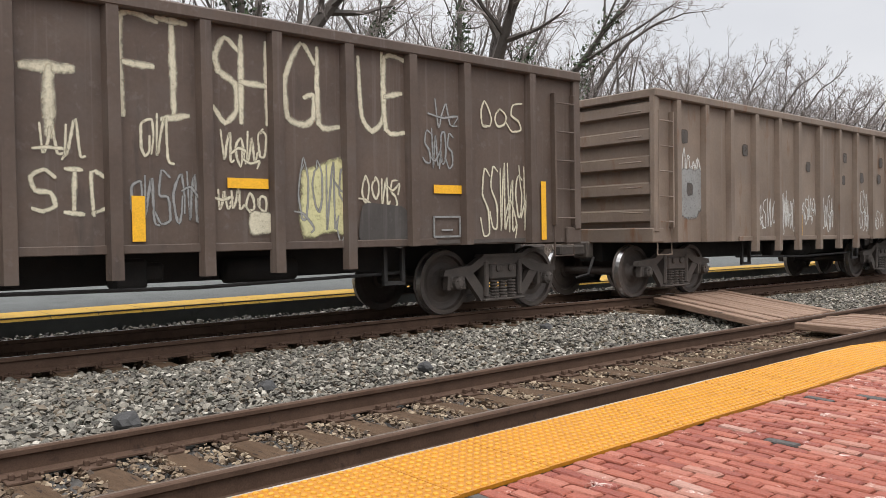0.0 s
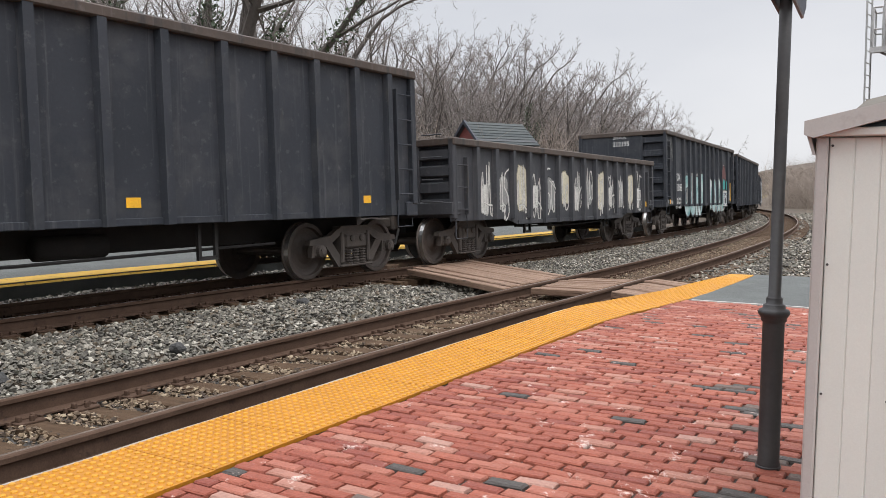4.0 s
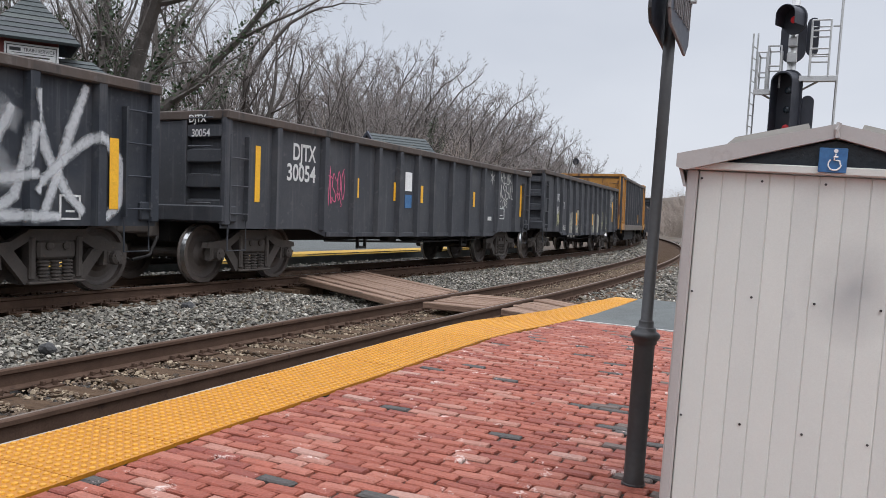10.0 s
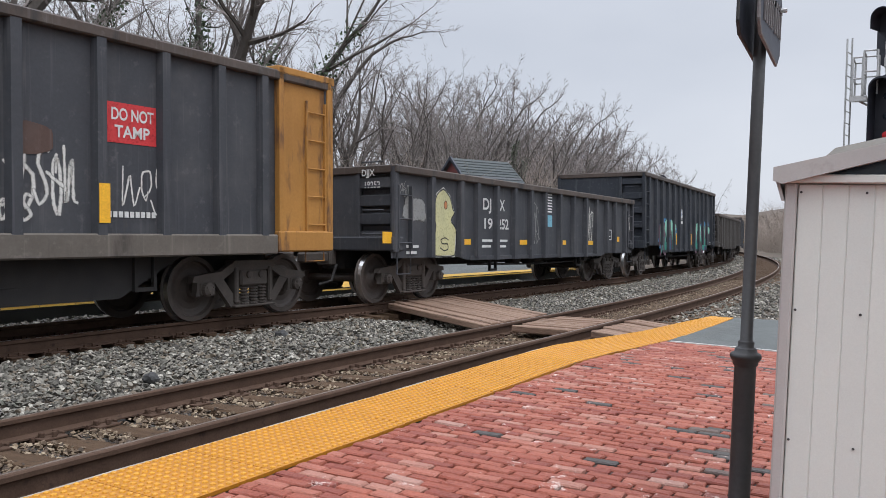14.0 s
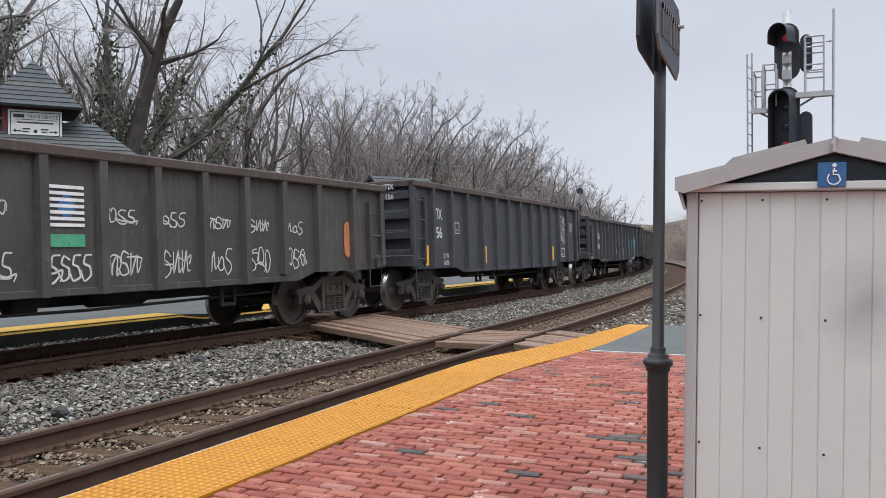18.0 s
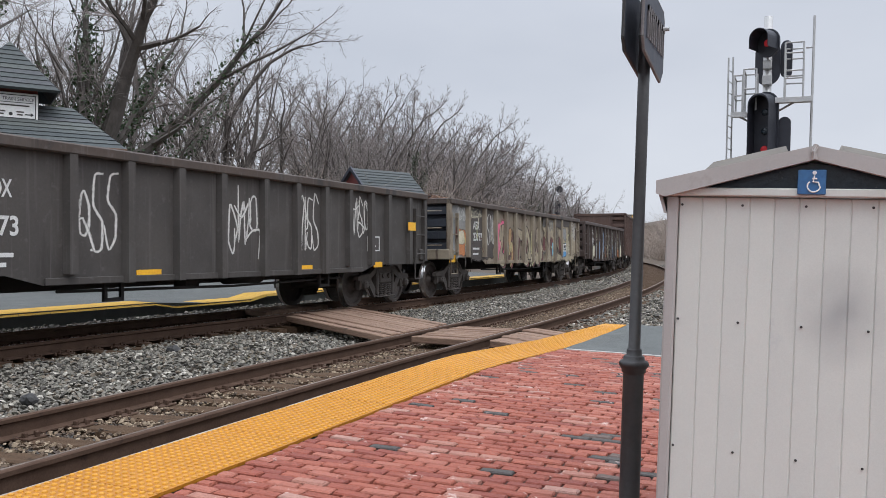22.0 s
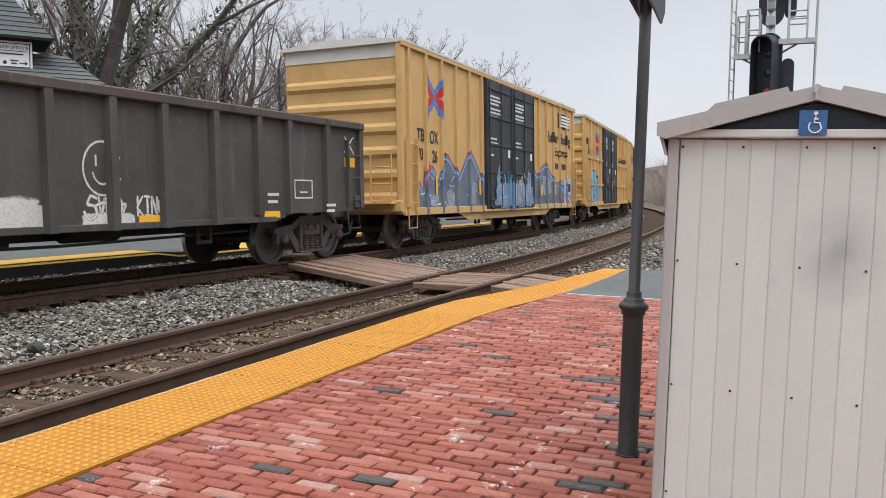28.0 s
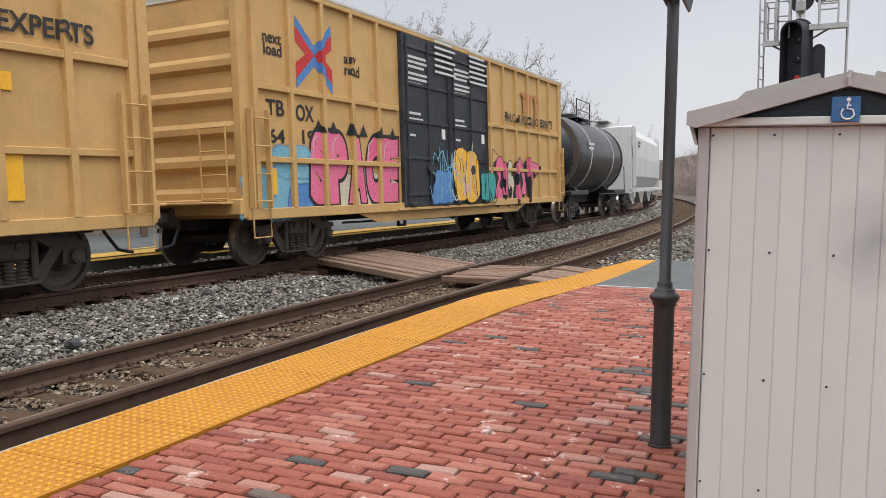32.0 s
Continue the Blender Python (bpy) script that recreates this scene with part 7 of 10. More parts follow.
def make_train():
    a = car(gondola("gondola_car", -2.1, 9.7, 3.5, 0.98, BROWN_CAR, "dark brown high-sided gondola covered in pale graffiti", [0.35, 1.25, 2.2, 3.15, 4.02, 4.95, 5.89, 6.71, 7.66, 8.61, 9.52, 10.76], pockets=False, low_rib=0.25, taper=False))
    for ch, x0, x1 in (("F", 5.06, 5.42), ("I", 5.40, 5.74), ("S", 6.0, 6.28), ("H", 6.32, 6.62), ("G", 6.86, 7.22), ("L", 7.28, 7.56), ("U", 7.84, 8.2), ("E", 8.22, 8.54)):
        a.tag(ch, x0, 2.36, x1 - x0, 0.92, TAG_CREAM, 0.075, seed=3)
    a.tag("T", 4.16, 2.12, 0.42, 0.62, TAG_CREAM, 0.11, label="broad spray-painted letter")
    a.tag("SID", 4.22, 1.38, 0.74, 0.4, TAG_CREAM, 0.05)
    for x, z, w, h, n, sd in ((4.3, 1.9, 0.4, 0.3, 2, 1), (5.2, 1.9, 0.35, 0.5, 2, 2), (5.1, 1.28, 0.72, 0.5, 5, 3), (6.08, 1.92, 0.55, 0.32, 4, 4), (6.02, 1.42, 0.6, 0.2, 4, 5), (8.83, 1.98, 0.5, 0.48, 4, 6), (9.82, 1.05, 0.95, 0.98, 6, 7), (3.2, 1.2, 0.7, 0.6, 4, 8), (9.0, 2.5, 0.35, 0.36, 1, 9), (9.75, 2.53, 0.9, 0.36, 3, 10), (7.85, 1.45, 0.55, 0.36, 4, 11), (2.2, 2.0, 0.8, 0.7, 4, 12)):
        a.tag("", x, z, w, h, TAG_CREAM if sd % 3 else TAG_GREY, 0.035, seed=sd, letters=n)
    patch(a, 7.05, 7.62, 1.12, 1.95, TAG_YELLOW, 4, 30, 0.13)
    a.tag("", 6.98, 1.15, 0.7, 0.8, TAG_GREY, 0.03, seed=20, letters=4)
    patch(a, 7.85, 8.5, 1.1, 1.4, GREY_CAR, 5, 14, 0.16)
    patch(a, 6.42, 6.62, 1.22, 1.38, TAG_CREAM, 6, 6, 0.07)
    for x in (6.13, 8.97, 3.3):
        a.bar(x, 1.65, 0.48, 0.11, REFLECT)
    upright(a, 5.12, z0=1.1, z1=1.55)
    upright(a, 10.98, z0=1.02, z1=1.86, w=0.1)
    frame_box(a, 8.95, 9.42, 1.08, 1.36, TAG_GREY)
    for k, x in enumerate(a.ribs[:-1]):
        a.bar(x + 0.12, 1.0, a.ribs[k + 1] - x - 0.24, 0.05, TRUCK_IRON, "sill_edge", y=a.face)

    b = car(gondola("gondola_car", 11.5, 23.2, 3.5, 0.95, RUST_CAR, "rusty tan-brown high-sided gondola with pale tags", [0.7, 1.59, 2.44, 3.36, 4.28, 5.11, 6.08, 7.04, 7.95, 8.84, 9.79, 10.85], pockets=False, low_rib=0.2, taper=False))
    upright(b, 2.5, 5.25, 8.0, z0=1.02, z1=1.46)
    upright(b, 11.06, z0=1.05, z1=1.9, w=0.1)
    for x, z, w, h, n, sd in ((3.52, 1.2, 0.75, 0.55, 4, 1), (4.44, 1.17, 0.62, 0.74, 5, 2), (5.34, 1.32, 0.8, 0.52, 5, 3), (6.3, 1.11, 0.52, 0.7, 4, 4), (7.97, 1.15, 0.74, 0.92, 5, 5), (0.9, 1.7, 0.6, 0.8, 4, 6), (9.0, 1.2, 0.6, 0.4, 3, 7)):
        b.tag("", x, z, w, h, TAG_WHITE, 0.032, seed=sd + 40, letters=n)
    patch(b, 0.85, 1.5, 1.4, 2.3, TAG_GREY, 7, 14, 0.13)
    patch(b, 10.9, 11.15, 1.0, 3.25, TAG_ORANGE, 8, 26, 0.16, "streak of orange rust paint")
    for k, (x, z) in enumerate(((0.95, 2.7), (1.1, 1.8), (3.0, 2.6), (5.6, 2.4), (7.4, 2.7), (7.3, 2.2), (8.3, 2.3), (9.3, 2.3), (9.4, 2.7))):
        patch(b, x, x + 0.1, z, z + 0.14, TAG_SOOT, 20 + k, 5, 0.06, "dark scorched spot")

    c = car(gondola("gondola_car", 24.7, 37.0, 2.55, 0.75, GREY_CAR, "grey-brown low gondola with a large colourful piece", [0.27, 1.4, 2.11, 3.03, 3.93, 4.83, 5.69, 6.72, 7.57, 8.1, 8.95, 9.75, 10.5, 11.3]))
    for k in range(12):
        patch(c, 1.5 + 0.42 * k, 1.52 + 0.42 * k, 1.95 + 0.12 * (k % 3), 1.97 + 0.12 * (k % 3), TAG_WHITE, 30 + k, 4, 0.05, "white spray dot")
    c.tag("", 9.1, 0.85, 0.55, 1.05, TAG_WHITE, 0.03, seed=8, letters=6)
    c.tag("", 9.9, 0.95, 0.4, 0.9, TAG_WHITE, 0.03, seed=9, letters=4)
    frame_box(c, 10.7, 11.15, 1.15, 1.42, STENCIL)
    for x in (1.35, 4.0, 8.0, 9.8):
        c.bar(x, 0.86, 0.38, 0.1, REFLECT)
    c.bar(11.75, 1.1, 0.42, 0.2, REFLECT)

    stretch("OFOX", c, 0.52, 1.33, 1.79, 0.23)
    stretch("30619", c, 0.48, 1.34, 1.34, 0.23)
    patch(c, 2.39, 6.49, 0.68, 1.92, TAG_BLACK, 13, r=0.03, label="dark sprayed ground of a piece")
    for form, x_, w_ in ((ARCH, 2.5, 1.1), (SLAB, 3.45, 1.5), (ARCH, 4.05, 0.95), (FLAG, 4.85, 0.75), (ARCH, 5.6, 1.05)):
        wild_letter(c, [(x_ + a_ * w_, b_ - 0.05) for a_, b_ in form], MIX_CAMO, TAG_OLIVE, TAG_WHITE, 0.14, 0.06)
    patch(c, 1.86, 2.01, 1.08, 1.77, TAG_GREY, 14, r=0.06)
    patch(c, -0.06, 0.35, 1.11, 1.66, TAG_TEAL, 15, r=0.06)
    c.tag("", -0.79, 1.41, 0.52, 0.71, TAG_WHITE, 0.035, seed=4, letters=3)
    c.tag("", 6.97, 0.82, 0.53, 1.21, TAG_WHITE, 0.03, seed=6, letters=4)
    c.tag("01", 7.81, 1.26, 1.4, 1.0, TAG_GREY, 0.08, seed=2)
    c.bar(-0.9, 1.09, 0.2, 0.19, REFLECT)

    d = car(gondola("gondola_car", 38.35, 52.5, 3.45, 0.98, BLACK_CAR, "black high-sided gondola with white lettering", [0.56, 1.56, 2.25, 3.03, 3.82, 4.7, 5.53, 6.38, 7.18, 8.03, 8.87, 9.81, 10.71, 11.59, 12.53, 13.39], taper=False))
    d.lines(1.84, 1.52, 0.36, 3, gap=0.16)
    d.lines(2.45, 1.52, 0.26, 3, gap=0.16)
    d.bar(0.02, 1.16, 0.14, 0.24, REFLECT)
    for x, w in ((0.84, 0.3), (3.27, 0.4), (5.78, 0.22), (8.3, 0.2), (12.7, 0.2)):
        d.bar(x, 1.19, w, 0.12 if w != 0.3 else 0.2, REFLECT)
    d.bar(4.1, 1.23, 0.24, 0.13, STENCIL, "stencil_bar")
    d.tag("", 0.75, 2.4, 0.6, 0.8, TAG_GREY, 0.02, seed=3, letters=5)
    d.tag("", 3.3, 1.4, 0.5, 0.5, TAG_GREY, 0.02, seed=4, letters=3)

    stretch("SR", d, 1.05, 1.42, 2.07, 0.24)
    stretch("X", d, 1.94, 2.09, 2.1, 0.22)
    stretch("21", d, 1.15, 1.41, 1.71, 0.22)
    stretch("3", d, 1.84, 2.03, 1.72, 0.21)
    stretch("6", d, 2.55, 2.7, 1.73, 0.2)

    e = car(gondola("gondola_car", 53.6, 65.8, 2.4, 0.7, DARK_CAR, "dark low gondola with white and grey graffiti", 14))
    for k in range(13):
        x_ = e.ribs[k] + 0.16
        patch(e, x_ + 0.05, x_ + 0.35 + 0.12 * (k % 3), 0.95 + 0.1 * (k % 2), 1.55 + 0.2 * (k % 3), (TAG_WHITE, TAG_GREY, TAG_CREAM)[k % 3], 50 + k, r=0.05, label="pale worn spray")
        e.tag("", x_, 0.9, 0.55, 0.95, TAG_WHITE, 0.05, seed=60 + k, letters=2)
    e.bar(11.3, 1.0, 0.5, 0.15, REFLECT)
    frame_box(e, 10.6, 11.1, 1.2, 1.5, STENCIL)

    h = car(gondola("gondola_car", 67.1, 81.6, 3.5, 0.95, BLACK_CAR, "black high-sided gondola with a teal and white piece", [1.5, 2.9, 3.83, 4.79, 5.72, 6.63, 7.55, 8.49, 9.5, 10.43, 12.04, 13.5], rise=0.05))
    h.tag("", 0.35, 0.98, 2.2, 0.16, TAG_WHITE, 0.03, seed=12, letters=12)
    h.tag("", 0.5, 2.5, 0.9, 0.8, TAG_GREY, 0.015, seed=13, letters=7)

    stretch("SRXX", h, 1.72, 2.54, 1.87, 0.25)
    stretch("212195", h, 1.77, 2.76, 1.51, 0.25)
    stretch("LD LMT 209400", h, 1.77, 2.6, 1.19, 0.08)
    stretch("LT WT  76600", h, 1.77, 2.6, 1.04, 0.08)
    stretch("CU FT  6000", h, 1.77, 2.6, 0.89, 0.09)
    h.bar(0.93, 1.06, 0.1, 0.89, REFLECT)
    patch(h, 3.04, 7.32, 0.76, 2.27, TAG_GREY, 60, r=0.04, label="grey sprayed shadow of the letters")
    h.bubble("CURB", 3.13, 7.11, 0.59, 2.14, [MIX_TEAL], TAG_BLACK, seed=4, fat=0.075, edge=0.03)
    patch(h, 7.69, 11.88, 0.63, 2.1, TAG_GREY, 61, r=0.04)
    for form, x_, fill in ((FLAG, 7.75, MIX_TEAL), (ARCH, 8.5, MIX_TEAL), (SLAB, 9.35, TAG_SLATE), (ARCH, 9.65, MIX_TEAL), (SLAB, 10.45, MIX_TEAL)):
        wild_letter(h, [(x_ + a_ * 1.1, b_ * 1.12 - 0.14) for a_, b_ in form], fill, TAG_TEAL, TAG_WHITE, 0.1, -0.06)
    # a painted round brown shape over a teal one, behind a striped white box
    outline_shape(h, rounded([(10.86, 1.95), (10.78, 2.25), (10.95, 2.55), (11.25, 2.68), (11.55, 2.55), (11.72, 2.25), (11.62, 1.98), (11.3, 1.88)]), TAG_MAROON, TAG_BLACK, 0.03, "round dark brown painted shape")
    arc = Geo()
    ribbon(arc, [(h.o + a_, b_) for a_, b_ in ((11.1, 2.68), (11.3, 2.72), (11.5, 2.6), (11.68, 2.5), (11.66, 2.35), (11.76, 2.2), (11.68, 2.02))], 0.035, h.face - 0.02)
    part("graffiti", arc, TAG_WHITE, h.root, "white sprayed outline")
    outline_shape(h, rounded([(10.98, 1.62), (10.98, 1.95), (11.2, 2.1), (11.5, 1.98), (11.48, 1.62), (11.2, 1.5)]), TAG_TEAL, TAG_BLACK, 0.03, "teal painted shape")
    outline_shape(h, rounded([(10.92, 0.9), (10.9, 1.25), (11.05, 1.5), (11.12, 1.2), (11.08, 0.92)]), TAG_TEAL, TAG_BLACK, 0.03, "teal painted shape")
    h.layer += 3
    h.bar(11.05, 0.84, 0.98, 0.78, TAG_WHITE, "painted_box", "white painted box with grey stripes")
    h.layer += 8
    for a_ in (11.09, 11.72):
        for q in range(6):
            h.bar(a_, 0.94 + q * 0.1, 0.27, 0.045, TAG_SLATE, "painted_stripe")
    for a_, w_, b_, d_ in ((11.42, 0.24, 1.36, 0.1), (11.42, 0.24, 1.0, 0.26), (11.05, 0.98, 1.58, 0.05), (11.05, 0.98, 0.84, 0.05)):
        h.bar(a_, b_, w_, d_, TAG_BLACK, "painted_stripe")
    outline_shape(h, rounded([(11.78, 1.6), (11.76, 1.85), (11.9, 2.05), (12.0, 1.85), (11.94, 1.6)]), TAG_TEAL, TAG_BLACK, 0.03, "teal painted shape")
    h.tag("", 12.35, 0.92, 0.42, 0.75, TAG_WHITE, 0.025, seed=6, letters=5)
    h.bar(12.74, 1.09, 0.16, 0.85, REFLECT)

    i = car(gondola("gondola_car", 82.8, 95.6, 3.4, 0.85, BLACK_CAR, "black high-sided gondola with yellow reflectors", [0.6, 1.55, 2.5, 3.45, 4.37, 5.37, 6.29, 7.21, 8.16, 9.12, 10.04, 10.85, 11.58, 12.4], taper=False))
    stretch("SRXX", i, 1.0, 2.4, 2.05, 0.25)
    stretch("212377", i, 1.05, 2.95, 1.68, 0.25)
    for x, w in ((0.7, 0.3), (3.7, 0.4), (6.46, 0.42), (9.13, 0.26), (11.62, 0.42)):
        i.bar(x, 1.18, w, 0.13 if w != 0.3 else 0.2, REFLECT)
    i.lines(2.0, 1.45, 0.4, 3, gap=0.15)
    i.bar(4.6, 1.3, 0.05, 0.5, STENCIL, "stencil_bar")
    for k in range(8):
        x = i.ribs[3 + k]
        i.bar(x + 0.15, 0.9, 0.55, 0.22, UNDER_BLACK, "dump_slot", y=i.face)

    j = car(gondola("gondola_car", 97.0, 110.4, 2.75, 0.75, BLACK_CAR, "black gondola with large white scrawled graffiti", [1.48, 2.4, 3.39, 4.35, 5.32, 6.24, 7.2, 8.13, 9.05, 9.98, 10.9, 11.84]))
    for k in range(11):
        j.bar(6.47, 1.72 + k * 0.052, 0.42, 0.024, WHITE, "decal_stripe", "white striped decal with a blue shape" if k == 0 else "")
    outline_shape(j, oval(6.68, 2.08, 0.11, 0.15, 12), TAG_BLUE, None, 0, "blue painted shape")
    outline_shape(j, oval(6.72, 1.9, 0.07, 0.13, 10), TAG_PALE, None, 0, "pale blue painted shape")
    frame_box(j, 11.3, 11.6, 0.95, 1.25, STENCIL)
    for x in (0.15, 1.75, 3.72, 4.55, 5.5):
        j.lines(x, 0.96, 0.42, 2, h=0.03, gap=0.07)

    stretch("UTIX", j, 0.39, 0.97, 1.9, 0.26)
    stretch("264", j, 0.4, 0.88, 1.51, 0.24)
    frame_box(j, 1.81, 2.08, 1.74, 2.0, STENCIL, 0.02)
    j.tag("", 1.62, 1.34, 0.65, 0.31, TAG_YELLOW, 0.028, seed=1, letters=4)
    j.bar(2.56, 1.1, 0.16, 0.44, REFLECT)
    j.bar(4.74, 1.1, 0.12, 0.42, REFLECT)
    # a sprayed line drawing, a short tag, and one wide tag over half the side
    for label, width, lines in (
        ("white sprayed line drawing", 0.04, ([(3.52, 1.78), (3.55, 1.9), (4.0, 1.87), (4.05, 1.62), (3.97, 1.7), (3.9, 1.78), (3.52, 1.78)], [(3.53, 1.74), (3.5, 1.5), (3.48, 1.35), (3.55, 1.18), (3.72, 1.12), (3.88, 1.25), (3.97, 1.5)], [(3.98, 1.5), (4.08, 1.56), (4.1, 1.42), (4.02, 1.32), (3.97, 1.4)], [(3.68, 1.5), (3.63, 1.37), (3.74, 1.35)], [(3.48, 1.37), (3.58, 1.22), (3.72, 1.2), (3.88, 1.36)], oval(3.62, 1.59, 0.08, 0.09, 10, 0, 6.6), oval(3.82, 1.58, 0.08, 0.09, 10, 0, 6.6), [(3.46, 1.05), (3.46, 0.85)])),
        ("broad white sprayed tag", 0.15, ([(4.40, 2.18), (4.56, 1.92), (4.68, 1.66)], [(4.38, 2.15), (4.66, 2.25), (4.72, 2.06), (4.56, 1.90)], [(4.82, 2.32), (5.01, 2.10), (5.07, 1.60)], [(4.80, 2.26), (5.08, 2.43), (5.27, 2.32), (5.16, 2.11), (4.98, 2.03)], [(5.24, 2.34), (5.51, 2.27), (5.49, 2.09), (5.32, 1.95)], [(5.32, 1.90), (5.56, 1.68), (5.68, 1.53)], [(5.79, 2.20), (5.76, 1.99), (5.85, 1.80), (6.07, 1.68)], [(5.44, 1.90), (5.73, 1.87), (6.11, 1.96)], [(5.51, 1.57), (5.78, 1.60), (6.07, 1.54), (5.73, 1.39), (5.97, 1.48)])),
        ("white sprayed bow", 0.13, ([(6.27, 0.89), (6.59, 0.97), (6.97, 0.89), (7.07, 0.84)], [(6.27, 0.89), (6.40, 0.84), (6.70, 0.84), (7.05, 0.84)], [(6.33, 0.84), (6.75, 0.84), (7.07, 0.84)], [(7.02, 0.84), (7.24, 1.07), (7.41, 1.33)], [(7.02, 0.85), (7.41, 0.84), (7.70, 0.84)], [(6.27, 1.45), (6.54, 1.44), (6.86, 1.33)], [(6.70, 1.66), (6.83, 1.57), (6.91, 1.44)])),
        ("wide white sprayed tag", 0.17, ([(7.31, 2.00), (7.56, 1.60), (7.77, 1.27), (7.93, 1.07)], [(7.33, 2.31), (7.59, 1.95), (7.84, 1.37)], [(7.93, 2.58), (7.83, 2.11), (7.93, 1.62), (7.99, 1.07)], [(7.41, 0.84), (7.70, 1.07), (8.13, 1.20), (9.09, 1.31)], [(8.27, 2.62), (8.20, 2.00), (8.24, 1.28)], [(8.35, 2.58), (8.72, 2.50), (8.76, 2.18), (8.35, 1.98)], [(8.42, 2.54), (8.72, 1.83), (8.94, 1.20)], [(8.54, 1.66), (8.46, 1.02), (8.41, 0.84)], [(8.68, 2.10), (8.72, 1.51), (8.54, 1.08)], [(9.09, 2.22), (9.61, 2.33), (10.04, 2.34)], [(9.47, 2.38), (9.31, 1.71), (9.05, 1.09)], [(9.61, 2.25), (9.56, 1.34), (9.50, 0.84)], [(9.09, 1.09), (9.61, 0.84)], [(9.17, 1.87), (9.09, 1.37), (9.52, 1.16), (9.77, 1.46)], [(10.08, 2.19), (10.39, 2.16), (10.19, 1.66), (9.98, 1.18), (10.04, 0.99)], [(10.65, 2.18), (10.33, 1.50), (10.33, 1.08), (10.69, 1.22), (10.90, 2.02)], [(9.86, 1.55), (10.33, 1.38), (10.90, 1.47)], [(10.94, 2.39), (11.07, 1.79), (11.35, 1.32), (11.60, 1.05)], [(11.64, 2.53), (11.43, 2.02), (11.07, 0.99)], [(10.94, 1.29), (11.35, 1.67), (11.80, 1.97), (12.16, 1.71), (12.16, 1.18), (11.95, 0.99)], [(9.94, 0.99), (10.55, 0.99), (11.26, 0.99)], [(9.77, 0.84), (10.04, 0.99), (10.44, 0.99)])),
        ("thin white spray mist", 0.42, ([(8.27, 2.47), (8.86, 2.22)], [(9.17, 2.31), (10.04, 2.30), (10.65, 2.06)], [(7.84, 1.12), (8.72, 1.24), (9.61, 1.11)], [(8.27, 1.80), (8.58, 1.18)], [(10.04, 1.95), (10.65, 1.39)], [(4.77, 2.25), (5.29, 2.25)], [(5.54, 1.61), (5.97, 1.44)])),
    ):
        first = None
        for q, pts in enumerate(lines):
            j.layer += 1
            g = Geo()
            ribbon(g, [(j.o + a_, b_) for a_, b_ in pts], width, j.face - 0.003 - 0.0006 * j.layer, 0.2)
            ob = part("stroke" if first else "graffiti", g, TAG_MIST if width > 0.3 else TAG_WHITE if width < 0.1 else TAG_THIN, first or j.root, "" if first else label)
            j.over_posts(ob, (0, -1, 0), [j.o + r_ for r_ in j.ribs], 0.06, 0.085, 0.098)
            first = first or ob
    j.bar(12.0, 1.09, 0.14, 0.89, REFLECT)

    k = car(gondola("gondola_car", 111.75, 124.7, 2.62, 0.73, DARK_CAR, "dark grey gondola with small white tags", [0.58, 1.96, 2.95, 3.88, 4.76, 5.59, 6.38, 7.39, 8.4, 9.37, 10.35, 11.71]))
    k.tag("*", 9.92, 2.1, 0.28, 0.38, TAG_WHITE, 0.03)
    k.tag("CREAK", 10.5, 2.2, 1.0, 0.3, TAG_WHITE, 0.032, seed=5)
    k.tag("", 10.6, 1.75, 1.2, 0.42, TAG_WHITE, 0.03, seed=6, letters=5)
    k.tag("KOR", 10.6, 1.52, 0.6, 0.2, TAG_WHITE, 0.03, seed=7)
    k.tag("*", 11.6, 1.4, 0.3, 0.3, TAG_WHITE, 0.025)
    k.bar(12.25, 1.3, 0.12, 0.9, REFLECT)
    frame_box(k, 10.55, 11.0, 1.2, 1.5, STENCIL)
    k.lines(9.8, 1.15, 0.25, 1, h=0.1)

    stretch("DJTX", k, 1.05, 1.72, 2.03, 0.28)
    stretch("30054", k, 0.89, 1.72, 1.68, 0.28)
    k.bar(0.08, 1.28, 0.12, 0.88, REFLECT)
    for x_ in (3.1, 4.6, 5.84, 8.78):
        k.bar(x_, 1.47, 0.11, 0.38, REFLECT)
    k.tag("", 2.13, 1.31, 0.6, 0.58, TAG_PINK, 0.02, seed=4, letters=4)
    k.bar(5.1, 1.7, 0.3, 0.4, WHITE, "decal", "white decal with dark diamond")
    k.bar(5.1, 1.34, 0.3, 0.28, BLUE_SIGN, "decal", "dark blue decal")

    l = car(gondola("gondola_car", 126.05, 139.05, 2.83, 0.74, DARK_CAR, "dark grey gondola with lemon-yellow tags along the foot", [1.57, 2.45, 3.43, 4.41, 5.38, 6.35, 7.31, 8.25, 9.19, 10.13, 11.02, 12.32]))
    stretch("JTIX", l, 1.72, 2.3, 1.9, 0.25)
    stretch("328", l, 1.66, 2.15, 1.48, 0.24)
    frame_box(l, 2.75, 3.0, 1.65, 1.9, STENCIL, 0.02)
    part("hatch", Geo().cbox(-l.L / 2 + 0.25, -l.L / 2 + 0.85, l.face - 0.04, l.face, 1.5, 1.92, 0.01), DARK_CAR, l.root)
    upright(l, 12.1, z0=1.3, z1=2.2)

    l.tag("", 1.76, 1.09, 0.56, 0.43, TAG_YELLOW, 0.035, seed=1, letters=5)
    l.tag("", 2.6, 0.74, 0.7, 0.36, TAG_WHITE, 0.04, seed=2, letters=4)
    l.lobes(3.53, 4.41, 0.69, 1.6, 2, [MIX_BONE], TAG_GREY, 3, 0.03)
    l.lobes(4.41, 5.87, 0.69, 1.67, 3, [MIX_BONE], UNDER_BLACK, 4, 0.035)
